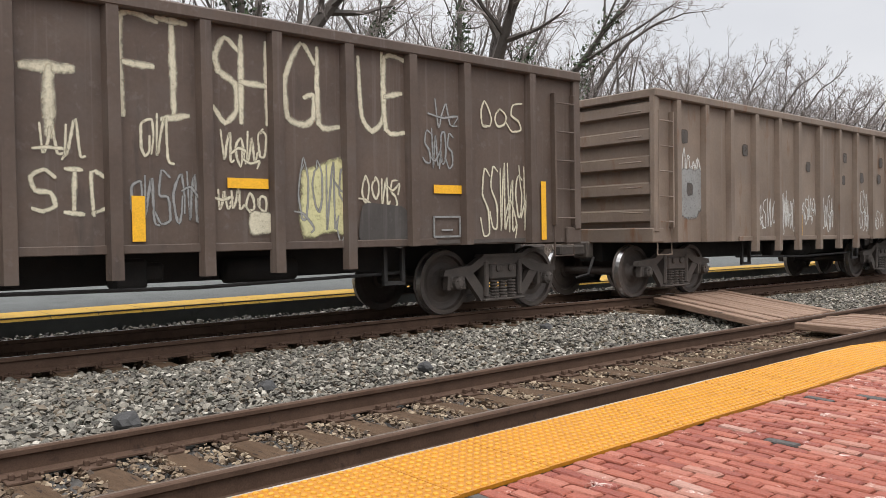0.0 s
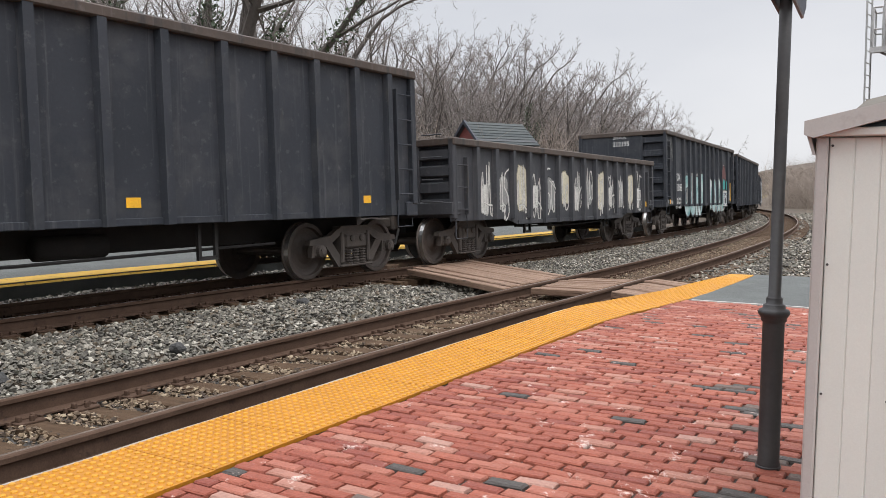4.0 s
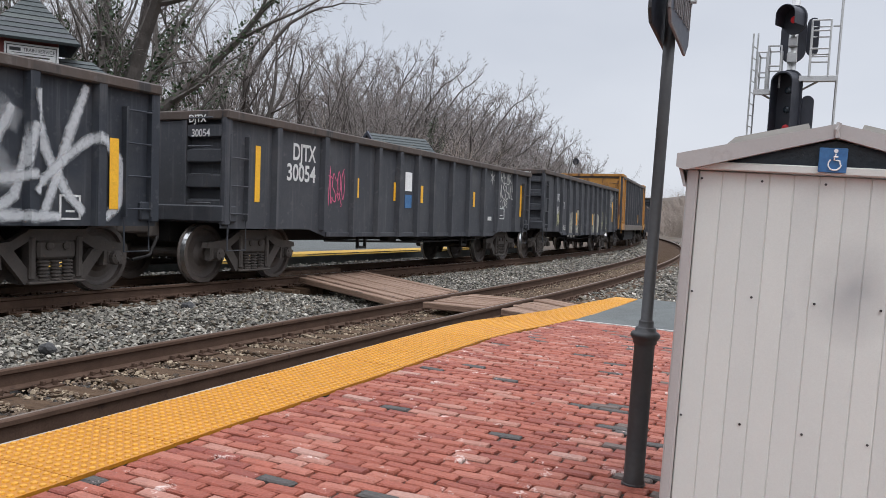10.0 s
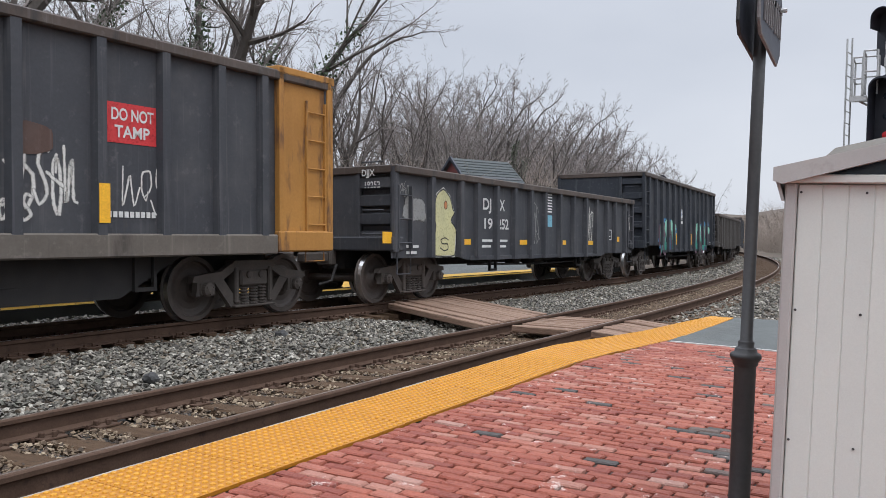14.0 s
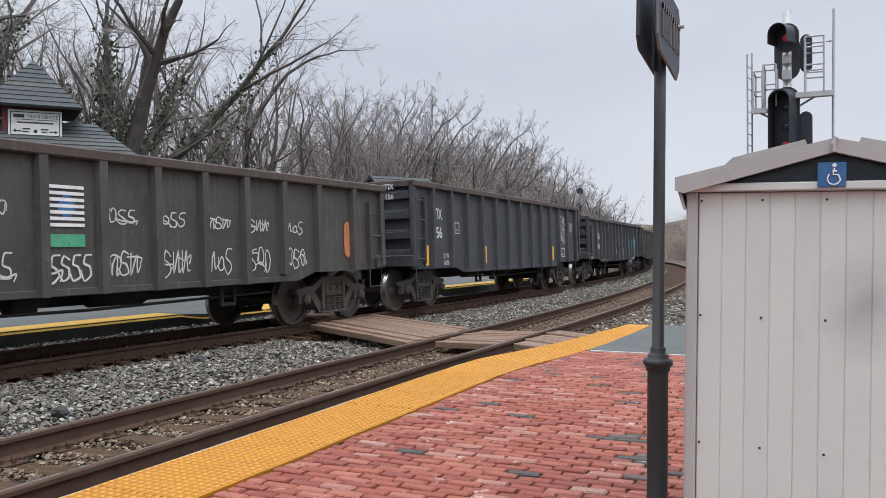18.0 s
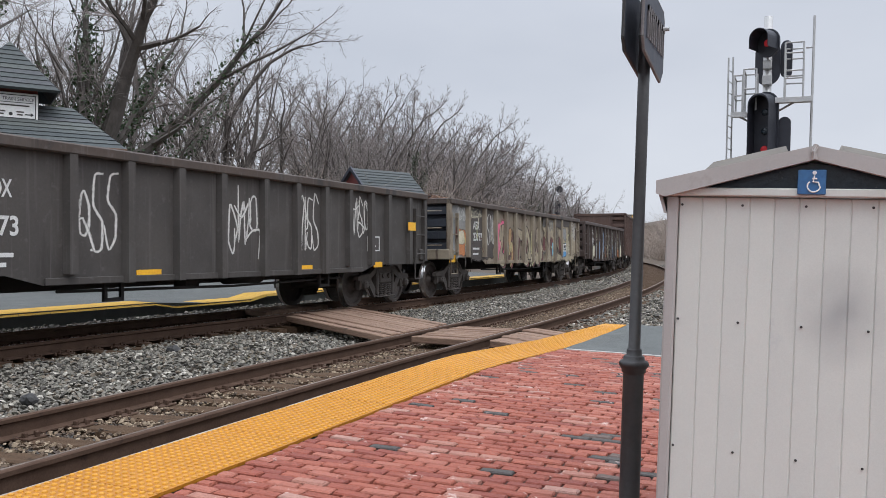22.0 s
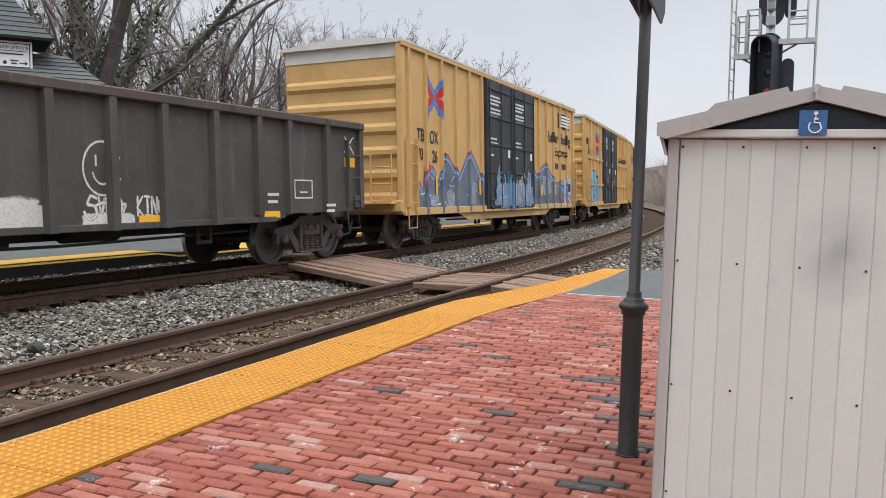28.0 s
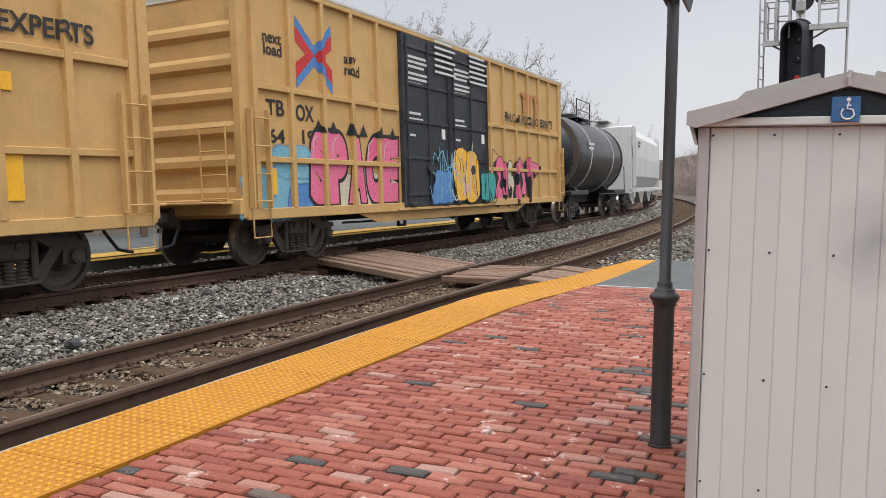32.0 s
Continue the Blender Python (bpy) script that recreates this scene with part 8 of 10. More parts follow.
    l.lobes(7.43, 9.04, 0.71, 1.61, 3, [MIX_BONE], UNDER_BLACK, 5, 0.035)
    l.tag("", 9.33, 0.73, 1.44, 0.89, TAG_YELLOW, 0.03, seed=6, letters=4)
    l.tag("", 11.22, 1.89, 1.77, 0.65, TAG_WHITE, 0.03, seed=4, letters=5)
    l.bar(2.6, 1.1, 0.14, 0.35, REFLECT)
    l.bar(4.77, 1.11, 0.21, 0.45, REFLECT)
    l.bar(7.67, 1.13, 0.2, 0.43, REFLECT)

    m = car(gondola("gondola_car", 140.45, 152.1, 3.55, 1.0, DARK_CAR, "high-sided dark gondola with weathered orange ends", [2.4, 3.5, 4.45, 5.6, 6.6, 7.6, 8.5, 9.4, 10.2], pockets=False, ladder_mat=ORANGE_CAR, end_mat=RUSTY_END, taper=False))
    for s_ in (-1, 1):
        g = Geo().box(*sorted((s_ * (m.L / 2 - 0.02), s_ * (m.L / 2 - 1.15))), m.face - 0.05, m.face - 0.004, 1.25, 3.5)
        part("end_panel", g, ORANGE_CAR, m.root, "weathered orange end panel")
        for dx in (0.02, 1.08):
            part("end_post", Geo().cbox(*sorted((s_ * (m.L / 2 - dx), s_ * (m.L / 2 - dx - 0.1))), -1.53, m.face, 0.95, 3.6, 0.01), ORANGE_CAR, m.root, "orange end post")
        part("gusset", Geo().cbox(*sorted((s_ * (m.L / 2), s_ * (m.L / 2 - 1.2))), -1.54, m.face, 0.95, 1.25, 0.02), ORANGE_CAR, m.root, "orange end sill")
        end = lambda *d: sorted(s_ * (m.L / 2 + v) for v in d)
        part("end_plate", Geo().cbox(*end(-0.05, -0.02), -1.38, 1.38, 2.78, 3.5, 0.01), ORANGE_CAR, m.root, "weathered orange upper end plate")
        part("end_plate", Geo().cbox(*end(-0.06, -0.03), -1.38, 1.38, 1.2, 2.44, 0.01), RUSTY_END, m.root, "rust-stained lower end plate")
        part("end_lip", Geo().cbox(*end(-0.05, 0.12), -1.38, 1.38, 2.4, 2.48, 0.01), RUSTY_END, m.root)
        part("end_brace", Geo().prism([(-1.3, 3.3), (-1.12, 3.3), (-0.62, 1.2), (-0.8, 1.2)], *end(-0.02, 0.07), "x"), ORANGE_CAR, m.root)
        part("end_post", Geo().tube([(s_ * (m.L / 2 + 0.12), -1.38, 1.0), (s_ * (m.L / 2 + 0.12), -1.38, 3.5)], 0.04, 8), ORANGE_CAR, m.root)
        part("end_cap", Geo().cbox(*sorted((s_ * (m.L / 2 + 0.05), s_ * (m.L / 2 - 1.2))), -1.53, 1.53, 3.5, 3.62, 0.01), ORANGE_CAR, m.root)
    part("lower_sill", Geo().cbox(-m.L / 2 + 1.2, m.L / 2 - 1.2, m.face - 0.1, m.face, 0.92, 1.2, 0.02), DUSTY, m.root)
    part("belly", Geo().prism([(-m.L / 2 + 2.6, 0.95), (m.L / 2 - 2.6, 0.95), (m.L / 2 - 3.6, 0.42), (-m.L / 2 + 3.6, 0.42)], -1.2, 1.2), UNDER_BLACK, m.root, "dark belly between the trucks")
    m.bar(1.77, 2.43, 0.41, 0.29, STENCIL, "number_panel", y=m.face)
    stretch("DJ", m, 1.82, 2.13, 2.48, 0.19, TAG_BLACK, y=m.face - 0.006)
    m.bar(2.42, 2.43, 0.54, 0.28, STENCIL, "number_panel", y=m.face)
    stretch("JX", m, 2.47, 2.91, 2.48, 0.18, TAG_BLACK, y=m.face - 0.006)
    m.bar(1.65, 1.99, 0.54, 0.3, STENCIL, "number_panel", y=m.face)
    stretch("882", m, 1.7, 2.14, 2.04, 0.2, TAG_BLACK, y=m.face - 0.006)
    m.bar(2.42, 1.98, 0.57, 0.28, STENCIL, "number_panel", y=m.face)
    stretch("074", m, 2.47, 2.94, 2.03, 0.18, TAG_BLACK, y=m.face - 0.006)
    m.bar(3.65, 2.27, 0.62, 0.4, TAG_RED, "notice", "red notice with white words", y=m.face)
    stretch("DO NOT", m, 3.7, 4.22, 2.5, 0.12, y=m.face - 0.006)
    stretch("TAMP", m, 3.75, 4.17, 2.33, 0.12, y=m.face - 0.006)
    m.bar(7.72, 2.26, 0.69, 0.47, TAG_RED, "notice", "red notice with white words", y=m.face)
    stretch("DO NOT", m, 7.77, 8.36, 2.53, 0.14, y=m.face - 0.006)
    stretch("TAMP", m, 7.82, 8.31, 2.33, 0.14, y=m.face - 0.006)
    for q in range(7):
        m.bar(5.84, 2.17 + q * 0.06, 0.53, 0.03, WHITE, "decal_stripe", y=m.face)
    outline_shape(m, oval(6.1, 2.41, 0.16, 0.16, 4), BLUE_SIGN, None, 0, "blue diamond decal")
    m.bar(5.84, 1.83, 0.53, 0.28, TAG_SKY, "decal", "pale blue decal", y=m.face)
    m.tag("", 2.49, 1.74, 0.66, 0.25, TAG_WHITE, 0.022, seed=2, letters=4)
    m.tag("", 3.69, 1.44, 0.55, 0.56, TAG_GREY, 0.02, seed=3, letters=4)
    m.tag("", 7.91, 1.45, 0.69, 0.57, TAG_WHITE, 0.03, seed=4, letters=3)
    m.tag("", 6.55, 1.52, 0.79, 0.6, TAG_WHITE, 0.05, seed=5, letters=5)
    m.tag("", 6.44, 1.34, 0.39, 0.26, TAG_WHITE, 0.045, seed=6, letters=3)
    m.bar(7.55, 1.32, 0.14, 0.45, REFLECT)
    m.bar(1.42, 1.61, 0.15, 0.43, REFLECT)
    patch(m, 6.7, 7.06, 2.09, 2.33, RED_BROWN, 9, r=0.05, label="brown patch of bare rust")
    for q in range(9):
        m.bar(7.72 + q * 0.077, 1.39, 0.053, 0.07, STENCIL, "letter_bar", y=m.face)
    m.lines(2.5, 1.55, 0.4, 2, gap=0.18)

    n = car(gondola("gondola_car", 153.3, 167.0, 2.45, 0.74, DARK_CAR, "low dark gondola with a pale yellow bird-like shape", [1.7, 2.8, 3.5, 4.36, 5.24, 6.1, 6.9, 7.84, 8.75, 9.63, 10.44, 11.28, 11.98, 12.9], rise=0.08))
    shape = [(1.82, 0.85), (2.62, 0.85), (2.68, 1.35), (2.48, 1.52), (2.62, 1.68), (2.56, 1.75), (2.44, 1.98), (2.2, 2.12), (1.96, 2.0), (1.85, 1.7), (1.92, 1.4), (1.84, 1.1)]
    outline_shape(n, [(x_ + 0.05 * (x_ - 2.2), z_ + 0.06 * (z_ - 1.4)) for x_, z_ in shape], TAG_WHITE, None, 0, "pale sprayed halo")
    outline_shape(n, shape, TAG_YELLOW, TAG_BLACK, 0.035, "pale yellow painted shape with dark outline")
    outline_shape(n, oval(2.28, 1.82, 0.06, 0.08, 12), TAG_ORANGE, TAG_BLACK, 0.02, "round painted dot")
    n.tag("S", 2.1, 0.95, 0.3, 0.25, TAG_BLACK, 0.03)
    n.bar(0.17, 1.08, 0.5, 0.2, REFLECT)
    for x in (2.9, 5.6, 7.95, 9.9):
        n.bar(x, 1.06, 0.38, 0.11, REFLECT)
    n.bar(12.2, 1.15, 0.3, 0.15, REFLECT)
    stretch("DJ", n, 3.78, 4.15, 1.8, 0.24)
    stretch("JX", n, 4.5, 4.85, 1.8, 0.24)
    stretch("19", n, 3.78, 4.15, 1.4, 0.22)
    stretch("252", n, 4.48, 5.0, 1.4, 0.22)
    n.lines(3.78, 1.12, 0.45, 2, gap=0.12)
    n.lines(4.5, 1.12, 0.45, 2, gap=0.12)
    n.bar(6.98, 1.5, 0.45, 0.28, TAG_SKY, "decal", "pale blue decal")
    for q in range(7):
        n.bar(6.98, 1.85 + q * 0.07, 0.45, 0.03, WHITE, "decal_stripe")
    n.tag("", 6.15, 1.1, 0.5, 0.9, TAG_GREY, 0.035, seed=2, letters=3)
    n.tag("", 9.7, 1.15, 0.55, 0.8, TAG_WHITE, 0.035, seed=3, letters=3)
    patch(n, 0.8, 1.5, 1.55, 1.85, TAG_GREY, 66, 8, 0.14)
    n.tag("", 0.5, 1.9, 0.5, 0.25, TAG_GREY, 0.02, seed=4, letters=5)
    n.lines(0.9, 1.0, 0.4, 2)
    frame_box(n, 11.45, 11.8, 1.2, 1.5, STENCIL)
    n.tag("", 13.05, 1.4, 0.4, 0.6, TAG_WHITE, 0.025, seed=6, letters=3)

    o = car(gondola("gondola_car", 168.2, 181.75, 3.45, 0.79, BLACK_CAR, "black high-sided gondola with purple and teal pieces", [0.6, 1.6, 2.6, 3.55, 4.53, 5.57, 6.54, 7.54, 8.5, 9.52, 10.49, 11.45, 12.7], rise=0.25))
    patch(o, 2.2, 5.2, 0.85, 2.0, TAG_AZURE, 300, r=0.1, label="blue sprayed cloud")
    patch(o, 9.0, 12.2, 0.75, 1.9, TAG_AZURE, 301, r=0.1, label="blue sprayed cloud")
    for x_ in (10.35, 11.15, 11.9):
        patch(o, x_, x_ + 0.3, 1.75, 2.08, TAG_AZURE, int(x_ * 10), r=0.06, label="blue sprayed flare")
    for form, x_ in ((SLAB, 2.5), (ARCH, 3.1), (FLAG, 4.1), (ARCH, 9.0), (SLAB, 9.95), (ARCH, 10.47), (FLAG, 11.32)):
        wild_letter(o, [(x_ + a_, b_) for a_, b_ in form], TAG_MINT, TAG_PLUM, TAG_BLACK)
    for q in range(8):
        o.bar(5.76, 2.05 + q * 0.05, 0.46, 0.025, WHITE, "decal_stripe", y=o.face)
    outline_shape(o, [(5.99, 2.08), (6.16, 2.26), (5.99, 2.44), (5.82, 2.26)], BLUE_SIGN, None, 0, "blue diamond decal")
    o.bar(5.76, 1.88, 0.46, 0.1, STENCIL, "stencil_bar")
    upright(o, 5.0, 7.93)
    o.bar(12.74, 1.1, 0.12, 0.88, REFLECT)
    o.lines(12.35, 1.12, 0.25, 2, h=0.03, gap=0.06)

    p = car(gondola("gondola_car", 183.05, 196.8, 2.57, 0.8, GREY_CAR, "low grey-brown gondola with rows of small tags", [1.62, 2.71, 3.48, 4.27, 5.14, 6.1, 6.94, 7.83, 8.72, 9.62, 10.55, 11.52, 12.64]))
    stretch("DJJX", p, 1.92, 2.48, 1.75, 0.22)
    stretch("19524", p, 1.9, 2.5, 1.42, 0.21)
    p.lines(1.92, 1.15, 0.5, 2, gap=0.12)
    p.tag("", 0.3, 1.55, 0.7, 0.5, TAG_WHITE, 0.035, seed=1, letters=4)
    p.tag("", 0.35, 0.95, 0.6, 0.6, TAG_YELLOW, 0.04, seed=2, letters=4)
    patch(p, 1.08, 1.12, 1.2, 2.0, TAG_ORANGE, 68, 8, 0.06)
    for q in range(9):
        x = p.ribs[2 + q] + 0.12
        if q == 3:
            continue
        p.tag("", x, 1.75 - 0.02 * q, 0.45, 0.18, TAG_WHITE, 0.025, seed=90 + q, letters=3)
        p.tag("", x, 1.0, 0.5, 0.32, TAG_WHITE, 0.028, seed=110 + q, letters=3)
    for q in range(7):
        p.bar(6.2, 1.62 + q * 0.075, 0.5, 0.04, WHITE, "decal_stripe")
    outline_shape(p, [(6.45, 1.68), (6.6, 1.86), (6.45, 2.04), (6.3, 1.86)], BLUE_SIGN, None, 0, "blue diamond decal")
    p.bar(6.2, 1.38, 0.5, 0.15, TAG_GREEN, "decal", "green decal bar")
    p.tag("", 6.2, 0.98, 0.6, 0.3, TAG_WHITE, 0.035, seed=126, letters=4)
    patch(p, 12.4, 12.5, 1.2, 1.8, TAG_ORANGE, 69, 6, 0.06)

    q_ = car(gondola("gondola_car", 197.9, 211.6, 2.79, 0.76, DARK_CAR, "plain dark gondola with yellow reflectors", [1.0, 1.99, 2.94, 3.91, 4.88, 5.84, 6.83, 7.81, 8.75, 9.7, 10.64, 11.6, 12.68]))
    stretch("JTIX", q_, 1.1, 1.6, 2.0, 0.24)
    stretch("156", q_, 1.06, 1.5, 1.58, 0.24)
    frame_box(q_, 2.29, 2.55, 1.68, 1.95, STENCIL, 0.02)
    stretch("217 700", q_, 1.6, 1.93, 1.12, 0.1)
    stretch("68 300", q_, 1.63, 1.95, 0.96, 0.1)
    upright(q_, 0.7, 4.15, 6.95, 9.7, z0=0.96, z1=1.4)
    upright(q_, 11.7, z0=1.5, z1=2.15, w=0.1)
    q_.tag("*", 9.8, 2.05, 0.3, 0.35, TAG_WHITE, 0.03)
    q_.tag("CREAK", 10.6, 2.1, 0.95, 0.28, TAG_WHITE, 0.035, seed=3)
    q_.tag("", 10.65, 1.55, 0.9, 0.5, TAG_WHITE, 0.035, seed=4, letters=4)
    q_.tag("KOR", 11.88, 1.92, 0.5, 0.28, TAG_WHITE, 0.03)
    frame_box(q_, 11.0, 11.4, 1.05, 1.35, STENCIL)
    q_.lines(10.8, 1.05, 0.3, 1, h=0.09)

    r = car(gondola("gondola_car", 212.9, 226.15, 2.56, 0.8, DARK_CAR, "low dark gondola with orange and sky-blue graffiti", [1.04, 2.06, 2.75, 3.62, 4.4, 5.26, 6.1, 7.06, 8.02, 8.93, 9.84, 10.57, 11.71]))
    upright(r, 0.25, z0=0.95, z1=1.9)
    for x in (8.2, 9.15, 11.0):
        r.lines(x, 1.75, 0.3, 4, h=0.02, gap=0.07, mat=TAG_GREY)
    upright(r, 13.05, z0=0.8, z1=1.7, w=0.08)

    stretch("OFOX", r, 1.24, 2.0, 1.72, 0.23)
    stretch("30441", r, 1.18, 1.92, 1.32, 0.23)
    r.tag("T", 2.24, 1.16, 0.47, 0.81, TAG_GREY, 0.05, seed=2)
    r.tag("UE", 2.98, 1.17, 0.51, 0.81, TAG_GREY, 0.05, seed=2)
    r.tag("S", 3.78, 1.21, 0.25, 0.74, TAG_GREY, 0.05, seed=2)
    r.tag("O", 6.44, 1.0, 0.5, 0.68, TAG_ORANGE, 0.1, seed=3)
    r.tag("S", 7.27, 0.9, 0.6, 0.85, TAG_CREAM, 0.07, seed=3)
    r.tag("S", 5.41, 0.91, 0.56, 0.83, TAG_CREAM, 0.05, seed=3)
    r.tag("B", 6.2, 0.97, 0.51, 0.79, TAG_CREAM, 0.06, seed=4)
    patch(r, 4.67, 5.01, 0.97, 1.63, TAG_MAROON, 70, r=0.06)
    r.bar(7.14, 0.92, 0.1, 0.46, REFLECT)
    r.bar(2.83, 0.92, 0.16, 0.43, REFLECT)
    for form, x_, fill in ((SLAB, 9.5, TAG_SLATE), (ARCH, 10.0, TAG_SKY), (FLAG, 10.9, TAG_TEAL)):
        wild_letter(r, [(x_ + a_, b_ - 0.08) for a_, b_ in form], fill, TAG_SOOT, TAG_GREY)
    r.bar(9.91, 0.87, 0.12, 0.39, REFLECT)
    patch(r, 11.99, 12.3, 1.67, 1.95, TAG_MAROON, 71, r=0.06)

    s = car(gondola("gondola_car", 227.25, 239.95, 2.45, 0.74, GREY_CAR, "low grey gondola with white tags", [1.71, 3.25, 4.16, 5.09, 5.99, 7.03, 7.93, 8.82, 9.65, 10.49, 11.2, 12.15]))
    stretch("OFOX", s, 2.0, 2.48, 1.76, 0.2)
    stretch("80673", s, 1.9, 2.56, 1.33, 0.22)
    s.lines(1.9, 1.08, 0.6, 2, gap=0.11)
    s.bar(0.3, 1.6, 0.4, 0.22, REFLECT)
    s.bar(12.0, 1.6, 0.35, 0.18, REFLECT)
    frame_box(s, 10.4, 10.9, 1.15, 1.45, STENCIL)

    s.tag("", 3.37, 1.16, 0.66, 0.9, TAG_WHITE, 0.045, seed=141, letters=3)
    s.tag("", 6.14, 1.18, 0.78, 0.97, TAG_WHITE, 0.045, seed=142, letters=3)
    s.tag("", 8.08, 1.13, 0.6, 1.0, TAG_WHITE, 0.045, seed=143, letters=3)
    s.tag("", 9.86, 1.46, 0.59, 0.72, TAG_WHITE, 0.045, seed=144, letters=3)
    s.tag("", 0.68, 1.46, 0.82, 0.64, TAG_WHITE, 0.04, seed=150, letters=3)
    s.bar(4.32, 0.79, 0.45, 0.11, REFLECT)
    s.bar(8.02, 0.8, 0.43, 0.1, REFLECT)
    s.bar(10.65, 0.82, 0.35, 0.11, REFLECT)

    t = car(gondola("gondola_car", 241.45, 254.95, 2.45, 0.8, PALE_CAR, "low faded gondola with pastel graffiti and a scrap load", [1.31, 2.58, 3.53, 4.45, 5.37, 6.25, 7.24, 8.02, 8.93, 10.01, 11.03, 12.34], load=SCRAP, rib_mat=PALE_CAR, end_mat=BLACK_CAR, rise=0.2))
    patch(t, 0.22, 1.34, 0.9, 2.41, TAG_GREY, 72, r=0.05, label="worn grey paint")
    patch(t, 0.54, 1.25, 1.06, 1.72, TAG_ORANGE, 73, r=0.06)
    patch(t, 0.67, 1.11, 1.34, 1.66, TAG_CREAM, 74, r=0.04)
    patch(t, 1.48, 3.5, 0.83, 2.43, TAG_SOOT, 75, r=0.05, label="dark worn paint")
    t.bar(0.1, 0.88, 0.4, 0.18, REFLECT)
    stretch("AEX", t, 1.78, 2.27, 1.74, 0.21)
    stretch("23797", t, 1.78, 2.47, 1.44, 0.21)
    t.lines(1.75, 1.2, 0.5, 2, gap=0.14)
    t.tag("", 1.51, 2.04, 0.9, 0.24, TAG_CREAM, 0.025, seed=1, letters=5)
    t.tag("", 2.75, 1.3, 0.71, 0.82, TAG_WHITE, 0.04, seed=2, letters=4)
    t.tag("", 0.67, 1.92, 0.53, 0.31, TAG_WHITE, 0.025, seed=3, letters=4)
    patch(t, 3.75, 4.68, 0.82, 2.11, TAG_PINK, 76, r=0.04)
    for form, x_, fill in ((ARCH, 3.9, MIX_FADED), (SLAB, 4.8, MIX_CAMO), (FLAG, 5.25, MIX_FADED), (ARCH, 6.25, MIX_FADED), (SLAB, 7.1, TAG_YELLOW), (ARCH, 7.55, MIX_FADED)):
        wild_letter(t, [(x_ + a_ * 1.05, b_ * 1.02 - 0.08) for a_, b_ in form], fill, TAG_MAROON, TAG_SOOT, 0.1, -0.05)
    patch(t, 8.21, 13.68, 0.73, 2.25, MIX_FADED, 77, r=0.05)
    patch(t, 8.55, 8.82, 1.21, 1.67, TAG_MAROON, 80, r=0.03, label="dark red painted window shape")
    patch(t, 9.53, 9.87, 0.99, 1.66, TAG_MAROON, 81, r=0.03, label="dark red painted window shape")
    patch(t, 10.61, 10.94, 1.08, 1.7, TAG_MAROON, 82, r=0.03, label="dark red painted window shape")
    patch(t, 9.72, 9.86, 1.02, 1.46, TAG_SKY, 84, r=0.02)
    patch(t, 11.02, 11.8, 0.95, 1.45, TAG_AZURE, 85, r=0.02)
    patch(t, 11.3, 11.74, 1.14, 1.44, TAG_BLACK, 86, r=0.01)
    frame_box(t, 11.32, 11.72, 1.16, 1.43, WHITE, 0.035)
    patch(t, 11.28, 11.76, 1.54, 2.03, TAG_GREY, 87, r=0.03)
    t.tag("", 11.74, 1.07, 0.59, 0.35, TAG_CREAM, 0.03, seed=7, letters=4)
    t.tag("", 12.57, 1.58, 0.67, 0.65, TAG_WHITE, 0.028, seed=8, letters=5)
    t.tag("", 10.27, 0.65, 0.4, 1.34, TAG_SOOT, 0.03, seed=160, letters=4)
    t.tag("", 8.48, 0.68, 0.65, 0.45, TAG_GREY, 0.03, seed=161, letters=4)
    t.tag("", 10.67, 0.64, 0.36, 0.38, TAG_SOOT, 0.03, seed=162, letters=4)
    t.tag("", 9.35, 1.87, 0.47, 0.34, TAG_GREY, 0.03, seed=163, letters=4)
    t.tag("", 12.01, 1.63, 0.31, 0.48, TAG_SOOT, 0.03, seed=164, letters=4)
    patch(t, 8.47, 9.02, 1.98, 2.34, TAG_SOOT, 88, r=0.03, label="rust-dark upper sheet")
    patch(t, 10.2, 11.01, 2.0, 2.36, TAG_SOOT, 89, r=0.03, label="rust-dark upper sheet")
    patch(t, 11.24, 12.32, 2.08, 2.38, TAG_SOOT, 93, r=0.03, label="rust-dark upper sheet")

    worn = random.Random(44)
    for q in range(70):
        a_, z_, g = worn.uniform(0.3, 13.0), worn.uniform(0.95, 2.1), Geo()
        if any(abs(a_ - v) < 0.14 for v in t.ribs):
            continue
        dx, dz = worn.uniform(-0.16, 0.16), worn.uniform(-0.35, 0.1)
        ribbon(g, [(t.o + a_, z_), (t.o + a_ + dx * 0.3, z_ + dz * 0.6), (t.o + a_ + dx, z_ + dz)], worn.choice((0.025, 0.045, 0.08)), t.face - 0.003 - 0.0006 * t.layer - 0.00005 * q, 0.4)
        part("graffiti", g, (TAG_SOOT, TAG_CREAM, TAG_MAROON, TAG_GREY, TAG_YELLOW)[q % 5], t.root, "worn spray stroke")

    u = car(gondola("gondola_car", 256.5, 269.8, 2.42, 0.72, UMBER_CAR, "low umber corrugated gondola with dense small graffiti", [0.75, 1.6, 2.62, 3.57, 4.55, 5.72, 6.8, 7.85, 8.9, 9.9, 11.0, 12.2]))
    for k_, x in enumerate(u.ribs[:-1]):
        for z in np.arange(1.0, 2.1, 0.22):
            part("corrugation", Geo().cbox(u.o + x + 0.14, u.o + u.ribs[k_ + 1] - 0.14, u.face - 0.035, u.face, z, z + 0.07, 0.012), UMBER_CAR, u.root)
    u.face -= 0.036
    stretch("AEX", u, 1.72, 2.1, 1.9, 0.22)
    stretch("23810", u, 1.7, 2.5, 1.56, 0.2)
    upright(u, 0.12, z0=1.0, z1=1.9, w=0.1)
